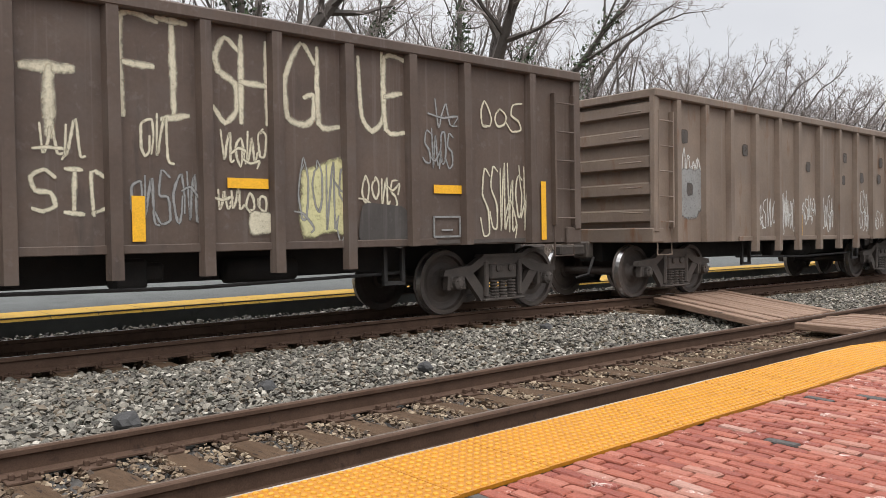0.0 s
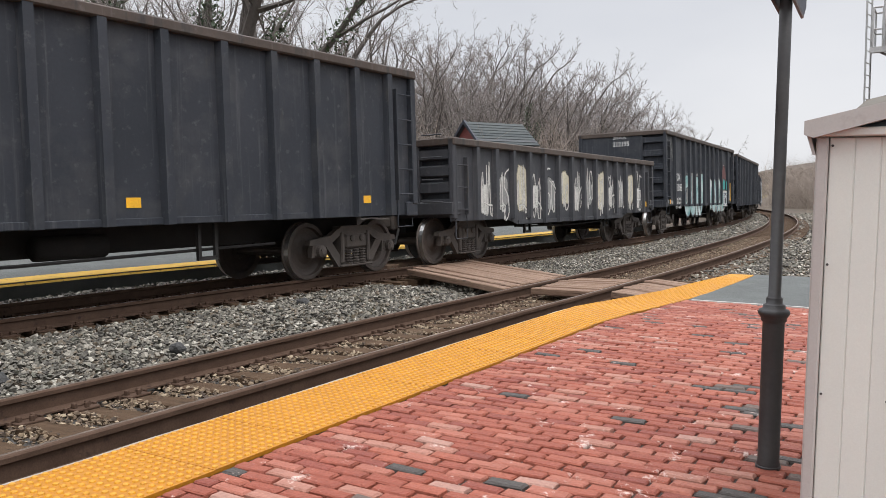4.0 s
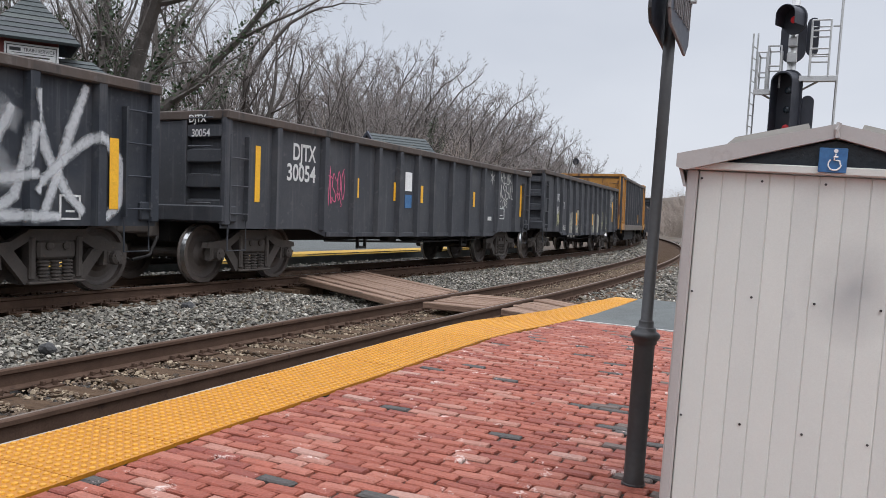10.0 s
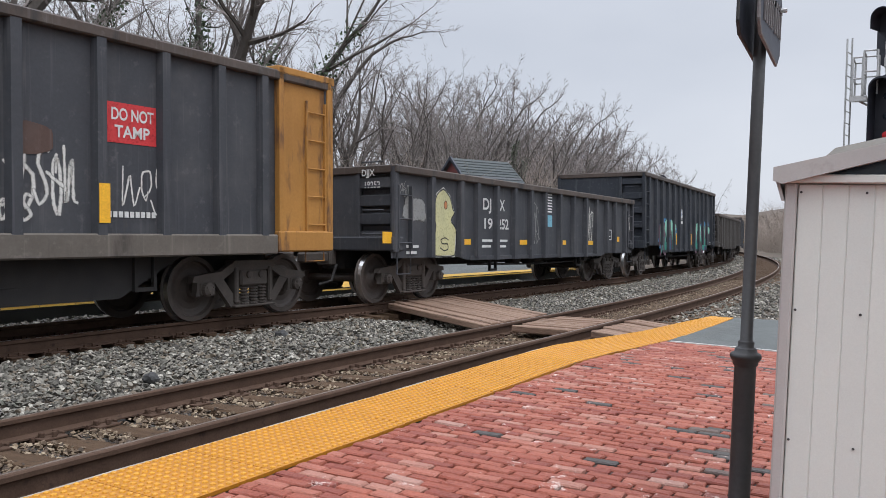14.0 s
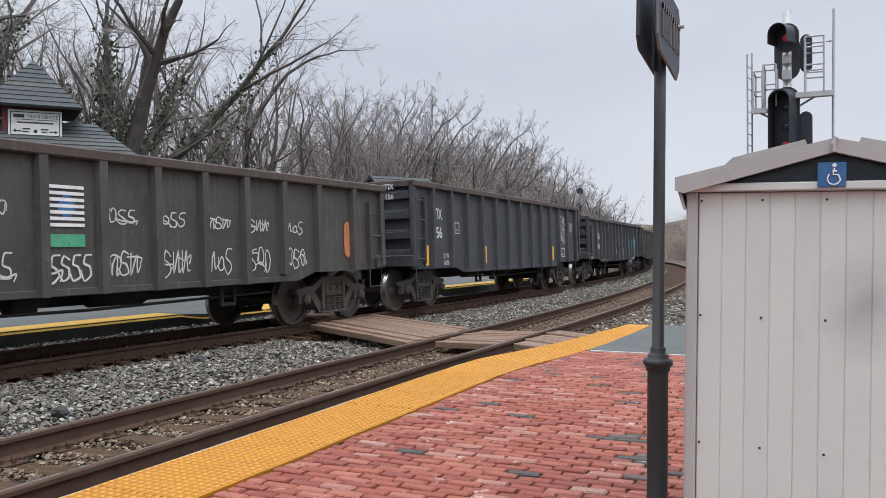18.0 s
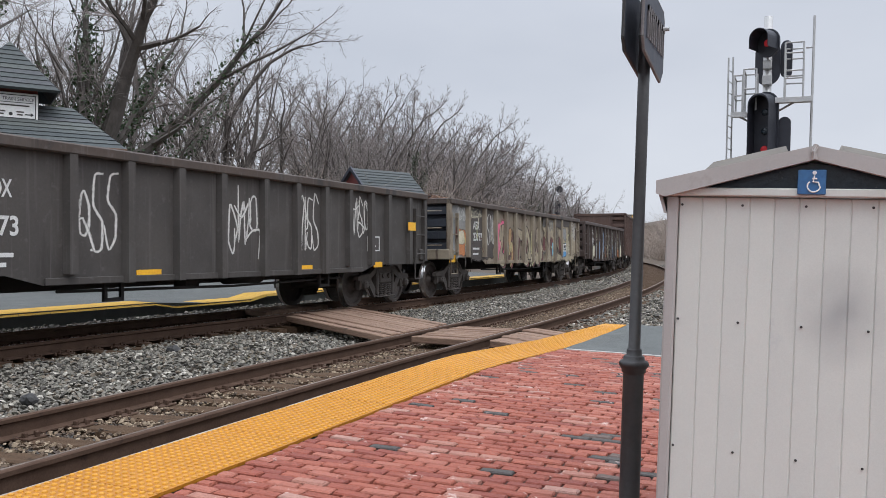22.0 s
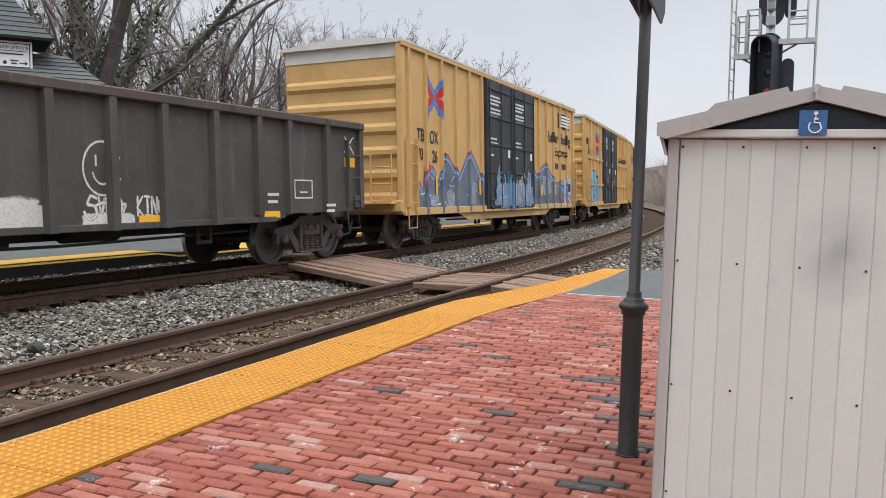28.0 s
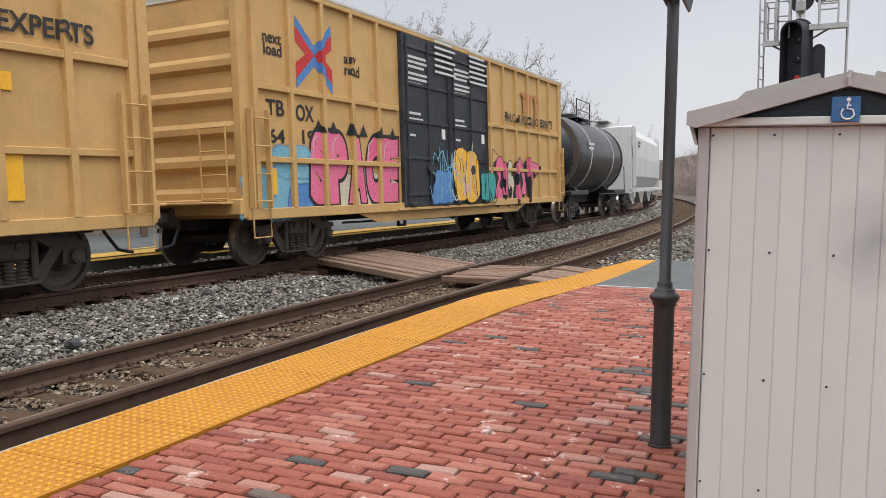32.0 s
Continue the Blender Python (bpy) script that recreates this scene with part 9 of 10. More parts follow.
    for q in range(11):
        u.tag("", 1.7 + q * 0.98, 0.95 + 0.1 * (q % 2), 0.8, 1.0, (TAG_WHITE, TAG_CREAM, TAG_GREY, TAG_WHITE)[q % 4], 0.028, seed=170 + q, letters=3)
        patch(u, 1.75 + q * 0.98, 2.3 + q * 0.98, 0.85, 1.25 + 0.2 * (q % 3), (TAG_CREAM, TAG_GREY, TAG_SLATE, TAG_GREY, TAG_ORANGE)[q % 5], 400 + q, r=0.08, label="worn layer of spray")
    patch(u, 2.0, 2.5, 1.0, 1.4, TAG_CREAM, 78, 8, 0.1)
    patch(u, 5.2, 5.3, 1.1, 2.0, TAG_SLATE, 79, 8, 0.1)

    v = car(gondola("gondola_car", 271.2, 283.0, 3.4, 0.9, RED_BROWN, "tall rusty red-brown gondola with white tags", [1.2, 2.2, 3.2, 4.2, 5.2, 6.2, 7.2, 8.2, 9.1, 10.75], taper=False, low_rib=0.1))
    upright(v, 1.0, 4.0, 7.0, z0=1.05, z1=1.6)
    v.bar(11.05, 1.32, 0.12, 1.05, REFLECT)
    for x, z, w, h_, sd in ((9.68, 1.7, 0.9, 0.32, 1), (8.6, 1.9, 0.9, 0.6, 2), (1.4, 1.0, 3.0, 0.6, 3), (4.5, 1.0, 2.4, 0.6, 4), (6.9, 1.1, 1.2, 0.6, 5)):
        v.tag("", x, z, w, h_, TAG_WHITE, 0.035, seed=190 + sd, letters=6)
    frame_box(v, 8.9, 9.38, 1.16, 1.5, TAG_GREY)
    patch(v, 10.4, 10.46, 1.3, 3.1, TAG_MAROON, 90, 20, 0.05, "dark rust streak")

    w = car(gondola("gondola_car", 284.5, 298.3, 2.6, 0.77, GREY_CAR, "low grey-brown gondola with a painted smiling face", [1.72, 2.69, 3.36, 4.17, 4.95, 5.75, 6.6, 7.55, 8.46, 9.5, 10.53, 11.36, 12.51]))
    w.bar(0.35, 1.7, 0.42, 0.24, REFLECT)
    w.lines(1.3, 1.1, 0.7, 2, gap=0.13)
    w.tag("", 0.45, 2.05, 0.5, 0.38, TAG_GREY, 0.02, seed=1, letters=4)
    ring = Geo()
    ribbon(ring, [(w.o + a_, b_) for a_, b_ in oval(7.42, 1.56, 0.3, 0.34, 20, 0.4, 6.2)], 0.04, w.face - 0.006)
    ribbon(ring, [(w.o + a_, b_) for a_, b_ in oval(7.42, 1.56, 0.16, 0.2, 10, 3.4, 6.0)], 0.035, w.face - 0.006)
    for dx in (-0.1, 0.1):
        ribbon(ring, [(w.o + 7.42 + dx, 1.6), (w.o + 7.42 + dx, 1.72)], 0.045, w.face - 0.006)
    part("graffiti", ring, TAG_WHITE, w.root, "white sprayed smile in a circle")
    patch(w, 4.4, 6.8, 0.85, 1.15, TAG_WHITE, 91, 34, 0.12)
    patch(w, 7.1, 7.9, 0.85, 0.95, TAG_WHITE, 92, 10, 0.08)
    w.tag("", 7.15, 0.85, 0.6, 0.35, TAG_WHITE, 0.05, seed=3, letters=3)
    w.tag("KING", 7.98, 0.95, 0.48, 0.25, TAG_WHITE, 0.045, seed=4)
    for x in (3.2, 8.0, 10.7):
        w.bar(x, 0.84, 0.42, 0.11, REFLECT)
    frame_box(w, 11.55, 12.1, 1.15, 1.48, STENCIL)
    w.tag("X", 13.2, 2.0, 0.32, 0.3, TAG_WHITE, 0.04)
    w.bar(13.2, 1.74, 0.36, 0.18, REFLECT)
    w.lines(10.8, 1.2, 0.3, 2, gap=0.12)
    w.lines(12.4, 1.0, 0.3, 2, gap=0.1)

    stretch("OFOX", w, 2.14, 2.55, 1.84, 0.14)
    stretch("30880", w, 1.89, 2.94, 1.37, 0.22)

    x = car(boxcar(299.8, 315.1, "yellow boxcar with black doors and a blue graffiti band", belts=False))
    stretch("TB", x, 0.8, 1.2, 2.43, 0.29, TAG_BLACK, y=x.face - 0.004)
    stretch("OX", x, 1.51, 2.0, 2.41, 0.3, TAG_BLACK, y=x.face - 0.004)
    stretch("70", x, 0.8, 1.11, 2.01, 0.27, TAG_BLACK, y=x.face - 0.004)
    stretch("26", x, 1.64, 1.94, 1.98, 0.28, TAG_BLACK, y=x.face - 0.004)
    stretch("7", x, 2.38, 2.49, 1.99, 0.25, TAG_BLACK, y=x.face - 0.004)
    x.bar(12.9, 3.62, 1.6, 0.55, TAG_BLACK, "logo_panel", "black logo panel with white bars", y=x.face - 0.004)
    for q in range(4):
        x.bar(13.05 + 0.04 * q, 3.69 + 0.11 * q, 1.2, 0.065, WHITE, "logo_bar", y=x.face - 0.062)
    stretch("Railcar Pooling", x, 11.45, 14.62, 3.08, 0.36, TAG_BLACK, y=x.face - 0.004)
    stretch("Experts", x, 12.42, 13.98, 2.62, 0.3, TAG_BLACK, y=x.face - 0.004)
    for a_, w_ in ((12.42, 0.5), (13.18, 0.8)):
        x.bar(a_, 2.16, w_, 0.2, TAG_BLACK, "text_bar", y=x.face - 0.004)
    crossed(x, 1.3)
    ridge = [(0.74, 1.25), (0.9, 1.49), (1.13, 1.27), (1.22, 1.72), (1.66, 1.87), (2.01, 1.52), (2.32, 2.15), (2.62, 2.14), (2.97, 1.9), (3.34, 1.7), (3.71, 2.03), (4.07, 2.35), (4.54, 2.05), (5.02, 1.65), (5.32, 2.23), (5.66, 1.74), (6.17, 1.68), (6.72, 2.21), (7.52, 1.84), (8.6, 2.19), (9.72, 2.25), (10.23, 1.88), (11.23, 2.27), (12.63, 1.63), (13.19, 1.75), (13.63, 1.53), (14.74, 1.79), (15.09, 1.43)]
    level = lambda a_: float(np.interp(a_, *zip(*ridge)))
    outline_shape(x, [(0.74, 0.8)] + ridge + [(15.09, 0.8)], MIX_BLUE, None, 0, "grey and blue sprayed band with a jagged top")
    x.layer += 3
    for off, mat, wd in ((0.03, TAG_RED, 0.05), (-0.06, TAG_AZURE, 0.12), (-0.1, TAG_PALE, 0.04)):
        g = Geo()
        ribbon(g, [(x.o + a_, b_ + off) for a_, b_ in ridge], wd, x.face - 0.003 - 0.0006 * x.layer + off * 0.01)
        x.over_posts(part("graffiti", g, mat, x.root, "jagged painted outline"), (0, -1, 0))
    wig = random.Random(17)
    for q in range(46):
        a_ = wig.uniform(0.8, 14.0)
        if 5.5 < a_ < 9.7:
            continue
        top_ = level(a_) - 0.2
        z_ = wig.uniform(0.9, max(top_, 1.0))
        w_, g = wig.uniform(0.25, 0.8), Geo()
        ribbon(g, [(x.o + a_, z_), (x.o + a_ + w_ * 0.4, z_ + wig.uniform(-0.12, 0.15)), (x.o + a_ + w_ * 0.8, z_ + wig.uniform(-0.05, 0.05)), (x.o + a_ + w_, z_ + wig.uniform(-0.3, 0.2))], wig.choice((0.03, 0.05, 0.08)), x.face - 0.009 - 0.0001 * q, 0.5)
        part("graffiti", g, (TAG_AZURE, TAG_PALE, TAG_SLATE, TAG_WHITE, TAG_PALE)[q % 5], x.root, "curved spray stroke")
    x.layer += 14
    patch(x, 2.48, 3.02, 0.93, 1.35, TAG_GREY, 210, r=0.04)
    x.tag("", 2.48, 0.93, 0.54, 0.42, TAG_PALE, 0.03, seed=220, letters=3)
    patch(x, 3.93, 4.51, 0.95, 1.56, TAG_GREY, 211, r=0.04)
    x.tag("", 3.93, 0.95, 0.58, 0.61, TAG_PALE, 0.03, seed=221, letters=3)
    patch(x, 10.77, 11.97, 1.2, 1.92, TAG_GREY, 212, r=0.04)
    x.tag("", 10.77, 1.2, 1.2, 0.72, TAG_PALE, 0.03, seed=222, letters=3)
    patch(x, 1.5, 1.89, 0.97, 1.19, TAG_GREY, 213, r=0.04)
    x.tag("", 1.5, 0.97, 0.39, 0.22, TAG_PALE, 0.03, seed=223, letters=3)
    patch(x, 1.14, 1.48, 1.4, 1.95, TAG_RED, 215, r=0.05)
    x.face = -1.565
    patch(x, 5.54, 9.51, 0.84, 1.6, TAG_SLATE, 233, r=0.1)
    for q in range(4):
        x.tag("", 5.9 + q * 0.85, 0.95, 0.75, 0.95, (TAG_PALE, TAG_AZURE, TAG_WHITE)[q % 3], 0.04, seed=230 + q, letters=3)
    x.face = -1.46
    x.bar(1.8, 1.24, 0.08, 0.43, REFLECT)
    x.bar(4.72, 1.22, 0.12, 0.42, REFLECT)
    x.bar(10.66, 1.2, 0.14, 0.38, REFLECT)
    x.bar(12.46, 1.23, 0.11, 0.43, REFLECT)
    patch(x, 13.55, 15.0, 0.94, 1.85, TAG_PALE, 234, r=0.08)
    x.tag("", 13.0, 1.05, 1.9, 0.22, TAG_RED, 0.025, seed=235, letters=9)
    x.bar(14.1, 1.35, 0.5, 0.3, TAG_BLACK, "data_panel")

    y = car(boxcar(317.1, 332.6, "yellow boxcar with black doors and a sky-blue painted block"))
    stretch("TB", y, 0.18, 0.52, 3.36, 0.25, TAG_BLACK, y=y.face - 0.004)
    stretch("OX", y, 0.87, 1.22, 3.33, 0.26, TAG_BLACK, y=y.face - 0.004)
    stretch("63", y, 0.21, 0.54, 2.99, 0.25, TAG_BLACK, y=y.face - 0.004)
    stretch("33", y, 0.92, 1.23, 2.98, 0.26, TAG_BLACK, y=y.face - 0.004)
    stretch("70", y, 1.63, 2.01, 2.98, 0.25, TAG_BLACK, y=y.face - 0.004)
    crossed(y, 3.06)
    stretch("next", y, 2.3, 2.71, 3.51, 0.16, TAG_BLACK, y=y.face - 0.004)
    stretch("load", y, 2.3, 2.75, 3.32, 0.17, TAG_BLACK, y=y.face - 0.004)
    stretch("any", y, 4.46, 4.84, 3.53, 0.16, TAG_BLACK, y=y.face - 0.004)
    stretch("road", y, 4.46, 4.86, 3.28, 0.18, TAG_BLACK, y=y.face - 0.004)
    outline_shape(y, [(1.42, 0.82), (3.26, 0.82), (3.3, 1.25), (3.26, 1.89), (3.02, 2.14), (1.66, 2.14), (1.42, 1.84)], TAG_SKY, TAG_BLACK, 0.05, "rounded sky-blue painted block")
    outline_shape(y, oval(1.21, 1.31, 0.17, 0.34, 14), TAG_SKY, TAG_BLACK, 0.04, "sky-blue painted oval")
    outline_shape(y, oval(3.42, 1.28, 0.15, 0.34, 14), TAG_SKY, TAG_BLACK, 0.04, "sky-blue painted oval")
    outline_shape(y, oval(2.33, 1.19, 0.16, 0.14, 3), TAG_PINK, None, 0, "pink painted patch")
    outline_shape(y, [(1.46, 1.74), (3.24, 1.74), (3.2, 2.06), (3.0, 2.28), (1.72, 2.28), (1.5, 2.06)], TAG_SKY, TAG_BLACK, 0.045, "sky-blue painted block with rounded top")
    for a_ in (1.75, 2.62):
        outline_shape(y, [(a_, 1.5), (a_ + 0.36, 1.5), (a_ + 0.34, 1.62), (a_ + 0.02, 1.62)], TAG_PALE, TAG_BLACK, 0.03, "pale painted lozenge")
    y.tag("U", 1.58, 0.95, 1.52, 0.36, TAG_BLACK, 0.04, seed=3)
    for (x0, x1), cut in zip(((3.72, 4.38), (4.43, 4.56), (4.6, 4.98)), ("M", "E", "N")):
        y.layer += 1
        part("graffiti", Geo().box(y.o + x0, y.o + x1, y.face - 0.004, y.face + 0.002, 1.13, 1.64), TAG_SKY, y.root, "sky-blue block of a letter")
        n_ = 2 if cut == "M" else 1
        for q in range(n_):
            a_ = x0 + (x1 - x0) * (q + 0.8) / (n_ + 0.6)
            part("letter_gap", Geo().prism([(y.o + a_ - 0.05, 1.13), (y.o + a_ + 0.05, 1.13), (y.o + a_ + 0.02, 1.36), (y.o + a_ - 0.02, 1.36)], y.face - 0.006, y.face - 0.004), YELLOW_CAR, y.root)
    stretch("RAILCAR POOLING EXPERTS", y, 10.68, 14.85, 2.99, 0.23, TAG_BLACK, y=y.face - 0.004)
    y.bar(13.6, 1.15, 0.22, 0.6, REFLECT)
    y.bar(13.2, 2.35, 0.55, 0.2, REFLECT, "placard", "yellow notice plate")
    y.bar(11.6, 2.5, 0.4, 0.35, TAG_BLACK, "data_panel", y=y.face - 0.004)
    faded_logo(y, 11.93, 13.58, 3.44, 4.07)
    y.face = -1.565
    y.bar(6.22, 1.8, 0.19, 0.2, WHITE, "door_placard", y=y.face)
    y.bar(8.49, 1.78, 0.21, 0.21, WHITE, "door_placard", y=y.face)
    y.bar(5.88, 1.75, 0.11, 0.15, TAG_RED, "door_placard", y=y.face)
    y.bar(8.18, 1.76, 0.09, 0.13, TAG_RED, "door_placard", y=y.face)
    y.bar(7.74, 1.49, 0.12, 0.44, REFLECT, "door_placard", y=y.face)
    stretch("ASD", y, 6.31, 6.51, 2.02, 0.09, y=y.face)
    stretch("ASD", y, 8.59, 8.82, 2.01, 0.1, y=y.face)
    y.face = -1.46

    z = car(boxcar(334.2, 350.0, "yellow boxcar with black doors and pink graffiti letters"))
    stretch("TB", z, 0.91, 1.37, 2.4, 0.25, TAG_BLACK, y=z.face - 0.004)
    stretch("OX", z, 1.68, 2.18, 2.37, 0.26, TAG_BLACK, y=z.face - 0.004)
    stretch("64", z, 0.94, 1.35, 1.97, 0.22, TAG_BLACK, y=z.face - 0.004)
    stretch("19", z, 1.75, 2.12, 1.99, 0.23, TAG_BLACK, y=z.face - 0.004)
    stretch("22", z, 2.55, 2.94, 1.96, 0.23, TAG_BLACK, y=z.face - 0.004)
    stretch("next", z, 0.87, 1.35, 3.53, 0.18, TAG_BLACK, y=z.face - 0.004)
    stretch("load", z, 0.89, 1.35, 3.34, 0.18, TAG_BLACK, y=z.face - 0.004)
    stretch("any", z, 3.19, 3.6, 3.49, 0.18, TAG_BLACK, y=z.face - 0.004)
    stretch("road", z, 3.19, 3.69, 3.28, 0.2, TAG_BLACK, y=z.face - 0.004)
    crossed(z, 1.75)
    patch(z, 0.12, 2.29, 0.77, 1.62, TAG_SKY, 96, r=0.06)
    patch(z, 0.99, 2.25, 1.39, 1.96, TAG_SKY, 97, r=0.06)
    patch(z, 1.35, 2.29, 0.82, 1.32, TAG_BLUE, 98, r=0.05)
    patch(z, 2.2, 5.1, 0.85, 1.56, TAG_CREAM, 99, r=0.05, label="pale sprayed ground")
    z.bubble("SPACE", 2.0, 5.0, 0.97, 2.24, [TAG_PINK], TAG_BLACK, seed=6, fat=0.085, edge=0.05, shine=TAG_WHITE)
    for x_ in (2.3, 2.75, 3.3, 3.75, 4.3, 4.85):
        outline_shape(z, [(x_ - 0.13, 2.2), (x_ + 0.02, 2.42), (x_ + 0.17, 2.2)], TAG_BLACK, None, 0, "black sprayed spike")
    patch(z, 9.75, 10.3, 0.95, 1.71, TAG_SKY, 103, r=0.02)
    for form, x_, fill in ((ARCH, 10.2, TAG_PINK), (SLAB, 11.1, TAG_CREAM), (ARCH, 11.6, TAG_PINK), (FLAG, 12.5, TAG_PINK)):
        wild_letter(z, [(x_ + a_, b_ + 0.06) for a_, b_ in form], fill, TAG_BLACK, TAG_BLACK)
    z.face = -1.565
    z.lobes(7.51, 8.85, 0.9, 2.14, 2, [REFLECT], TAG_BLACK, 17, 0.04)
    patch(z, 6.32, 7.38, 0.83, 1.64, TAG_BLUE, 101, r=0.04)
    patch(z, 8.91, 9.97, 0.87, 1.63, TAG_TEAL, 102, r=0.04)
    z.tag("", 6.32, 0.93, 1.17, 1.14, TAG_SKY, 0.04, seed=250, letters=3)
    z.tag("", 7.39, 0.9, 1.33, 1.21, TAG_WHITE, 0.04, seed=251, letters=3)
    z.tag("", 8.6, 0.87, 1.52, 1.29, TAG_BLACK, 0.04, seed=252, letters=3)
    z.lines(6.6, 4.5, 1.04, 7, h=0.05, gap=0.13)
    z.lines(8.43, 4.42, 1.05, 7, h=0.05, gap=0.12)
    z.face = -1.46
    stretch("RAILCAR POOLING EXPERTS", z, 10.8, 14.75, 2.99, 0.23, TAG_BLACK, y=z.face - 0.004)
    faded_logo(z, 12.16, 13.59, 3.27, 3.88)
    z.bar(0.94, 1.15, 0.12, 0.41, REFLECT)
    for c_, words, z_ in ((c, "OFOX 30619", 2.43), (d, "SRXX 21236", 3.33), (h, "SRXX 212195", 3.38), (i, "SRXX 212377", 3.28), (j, "UTIX 264", 2.63), (k, "DJTX 30054", 2.5), (l, "JTIX 328", 2.71), (n, "DJJX 19252", 2.33), (p, "DJJX 19524", 2.45), (q_, "JTIX 156", 2.67), (r, "OFOX 30441", 2.44), (s, "OFOX 80673", 2.33), (u, "AEX 23810", 2.3), (w, "OFOX 30880", 2.48)):
        c_.end_words(words, z_, z_ > 3)
    car(tank_car(351.4, 361.4))
    car(hopper(362.8, 377.0))


def crossed(c, e):
    """The red and blue crossed emblem."""
    y = c.face - 0.004
    for sx in (1, -1):
        for sz in (1, -1):
            for d, mat, pts in ((0.002, TAG_BLUE, ((0, 0), (0, 0.17), (0.53, 0.6), (0.53, 0.43))), (0.004, TAG_RED, ((0, 0), (0.53, 0.43), (0.53, 0.17), (0.25, 0)))):
                g = Geo()
                g.v = [(c.o + e + 0.52 + a * sx, y - d - 0.0004 * sx, 3.48 + b * sz) for a, b in pts]
                g.f = [(0, 1, 2, 3)]
                c.over_posts(part("emblem_stroke", g, mat, c.root, "crossed red and blue emblem stroke"), (0, -1, 0))


def faded_logo(c, x0, x1, z0, z1):
    """Faded brown bars of an old logo."""
    w = (x1 - x0) / 3
    for k in range(3):
        c.bar(x0 + k * w, z1 - 0.12, w * 0.85, 0.1, TAG_ORANGE, "logo_bar", y=c.face - 0.004)
        c.bar(x0 + k * w + w * 0.3, z0, w * 0.25, z1 - z0 - 0.12, TAG_ORANGE, "logo_bar", y=c.face - 0.004)


make_train()


# ---- woods ----
def tree_meshes(seed, height, spread=0.5, density=1.0, ivy=0, fine=2, stout=1.0, fork=0.36, girth=1.0, shag=0.18):
    """A bare tree: a trunk that parts into curved limbs, branches and fine twigs, and ivy leaves where asked."""
    rng = random.Random(seed)
    limbs, twigs, leaves, boughs = Geo(), Geo(), Geo(), []
    jolt = lambda k: Vector((rng.uniform(-1, 1), rng.uniform(-1, 1), rng.uniform(-1, 1))) * k

    def aside(d, angle):
        """A direction that leaves d at an angle, to a random side."""
        side = d.cross(jolt(1.0))
        side = side.normalized() if side.length > 1e-4 else Vector((1, 0, 0))
        return (d * math.cos(angle) + side * math.sin(angle)).normalized()

    def sliver(p, q, r):
        side = (q - p).cross(jolt(1.0))
        side = side.normalized() * r if side.length > 1e-6 else Vector((r, 0, 0))
        b = len(twigs.v)
        twigs.v += [tuple(p - side), tuple(p + side), tuple(q + side * 0.35), tuple(q - side * 0.35)]
        twigs.f.append((b, b + 1, b + 2, b + 3))

    def grow(p, d, length, r, level):
        n = (6, 7, 5, 3, 2)[level]
        bend, lift = (0.10, 0.2, 0.28, 0.3, 0.34)[level], (0.02, 0.13, 0.08, 0.04, 0.0)[level]
        curl = jolt(0.1 if level else 0.03)
        pts, radii, dirs = [p], [r], [d]
        for k in range(n):
            d = (d + curl + jolt(bend) + Vector((0, 0, lift))).normalized()
            pts.append(pts[-1] + d * (length / n))
            dirs.append(d)
            radii.append(r * (1 - (0.35 if level == 0 else 0.72) * (k + 1) / n))
        if level < 2:
            boughs.append(pts)
        if level < 4:
            (limbs if level < 3 else twigs).tube(pts, radii, (9, 6, 4, 3)[level], caps=False)
        else:
            for k in range(n):
                sliver(pts[k], pts[k + 1], radii[k])
        if level == 4:
            for k in range((0, 1, 3)[fine]):
                i = rng.randrange(n)
                q = pts[i].lerp(pts[i + 1], rng.random())
                e = (aside(dirs[i], rng.uniform(0.3, 0.9)) + Vector((0, 0, rng.uniform(-0.2, 0.25)))).normalized()
                sliver(q, q + e * length * rng.uniform(0.3, 0.7), r * 0.55)
            return
        count = (4, 5, 5, 5)[level] * (density if level < 3 else 1.0)
        for k in range(int(count + rng.random())):
            f = rng.uniform((fork + 0.25, 0.22, 0.15, 0.15)[level], 1.0) if level else rng.uniform(0.7, 1.0)
            i = min(int(f * n), n - 1)
            base = pts[i].lerp(pts[i + 1], f * n - i)
            rr = radii[i] * ((0.56, 0.46, 0.42, 0.46)[level] + rng.uniform(-0.08, 0.12))
            out = aside(dirs[i], (spread if level == 0 else 0.5 + 0.35 * spread) * rng.uniform(0.55, 1.35))
            if level == 0 and out.z < 0.35:
                out.z = 0.35 + 0.3 * rng.random()
                out.normalize()
            reach = (height * 0.5, length * 0.5, length * 0.46, length * 0.44)[level] * rng.uniform(0.65, 1.15) * (1.15 - 0.4 * f if level else 1.0)
            grow(base, out, reach, max(rr, 0.014 * stout) if level < 3 else max(rr, 0.0085 * stout), level + 1)
        # the leader goes on
        if level < 3:
            grow(pts[-1], dirs[-1], (height * 0.42, length * 0.36, length * 0.4)[level], radii[-1], level + 1)

    grow(Vector((0, 0, -0.3)), Vector((rng.uniform(-0.12, 0.12), rng.uniform(-0.12, 0.12), 1)).normalized(), height * fork, height * 0.018 * girth, 0)
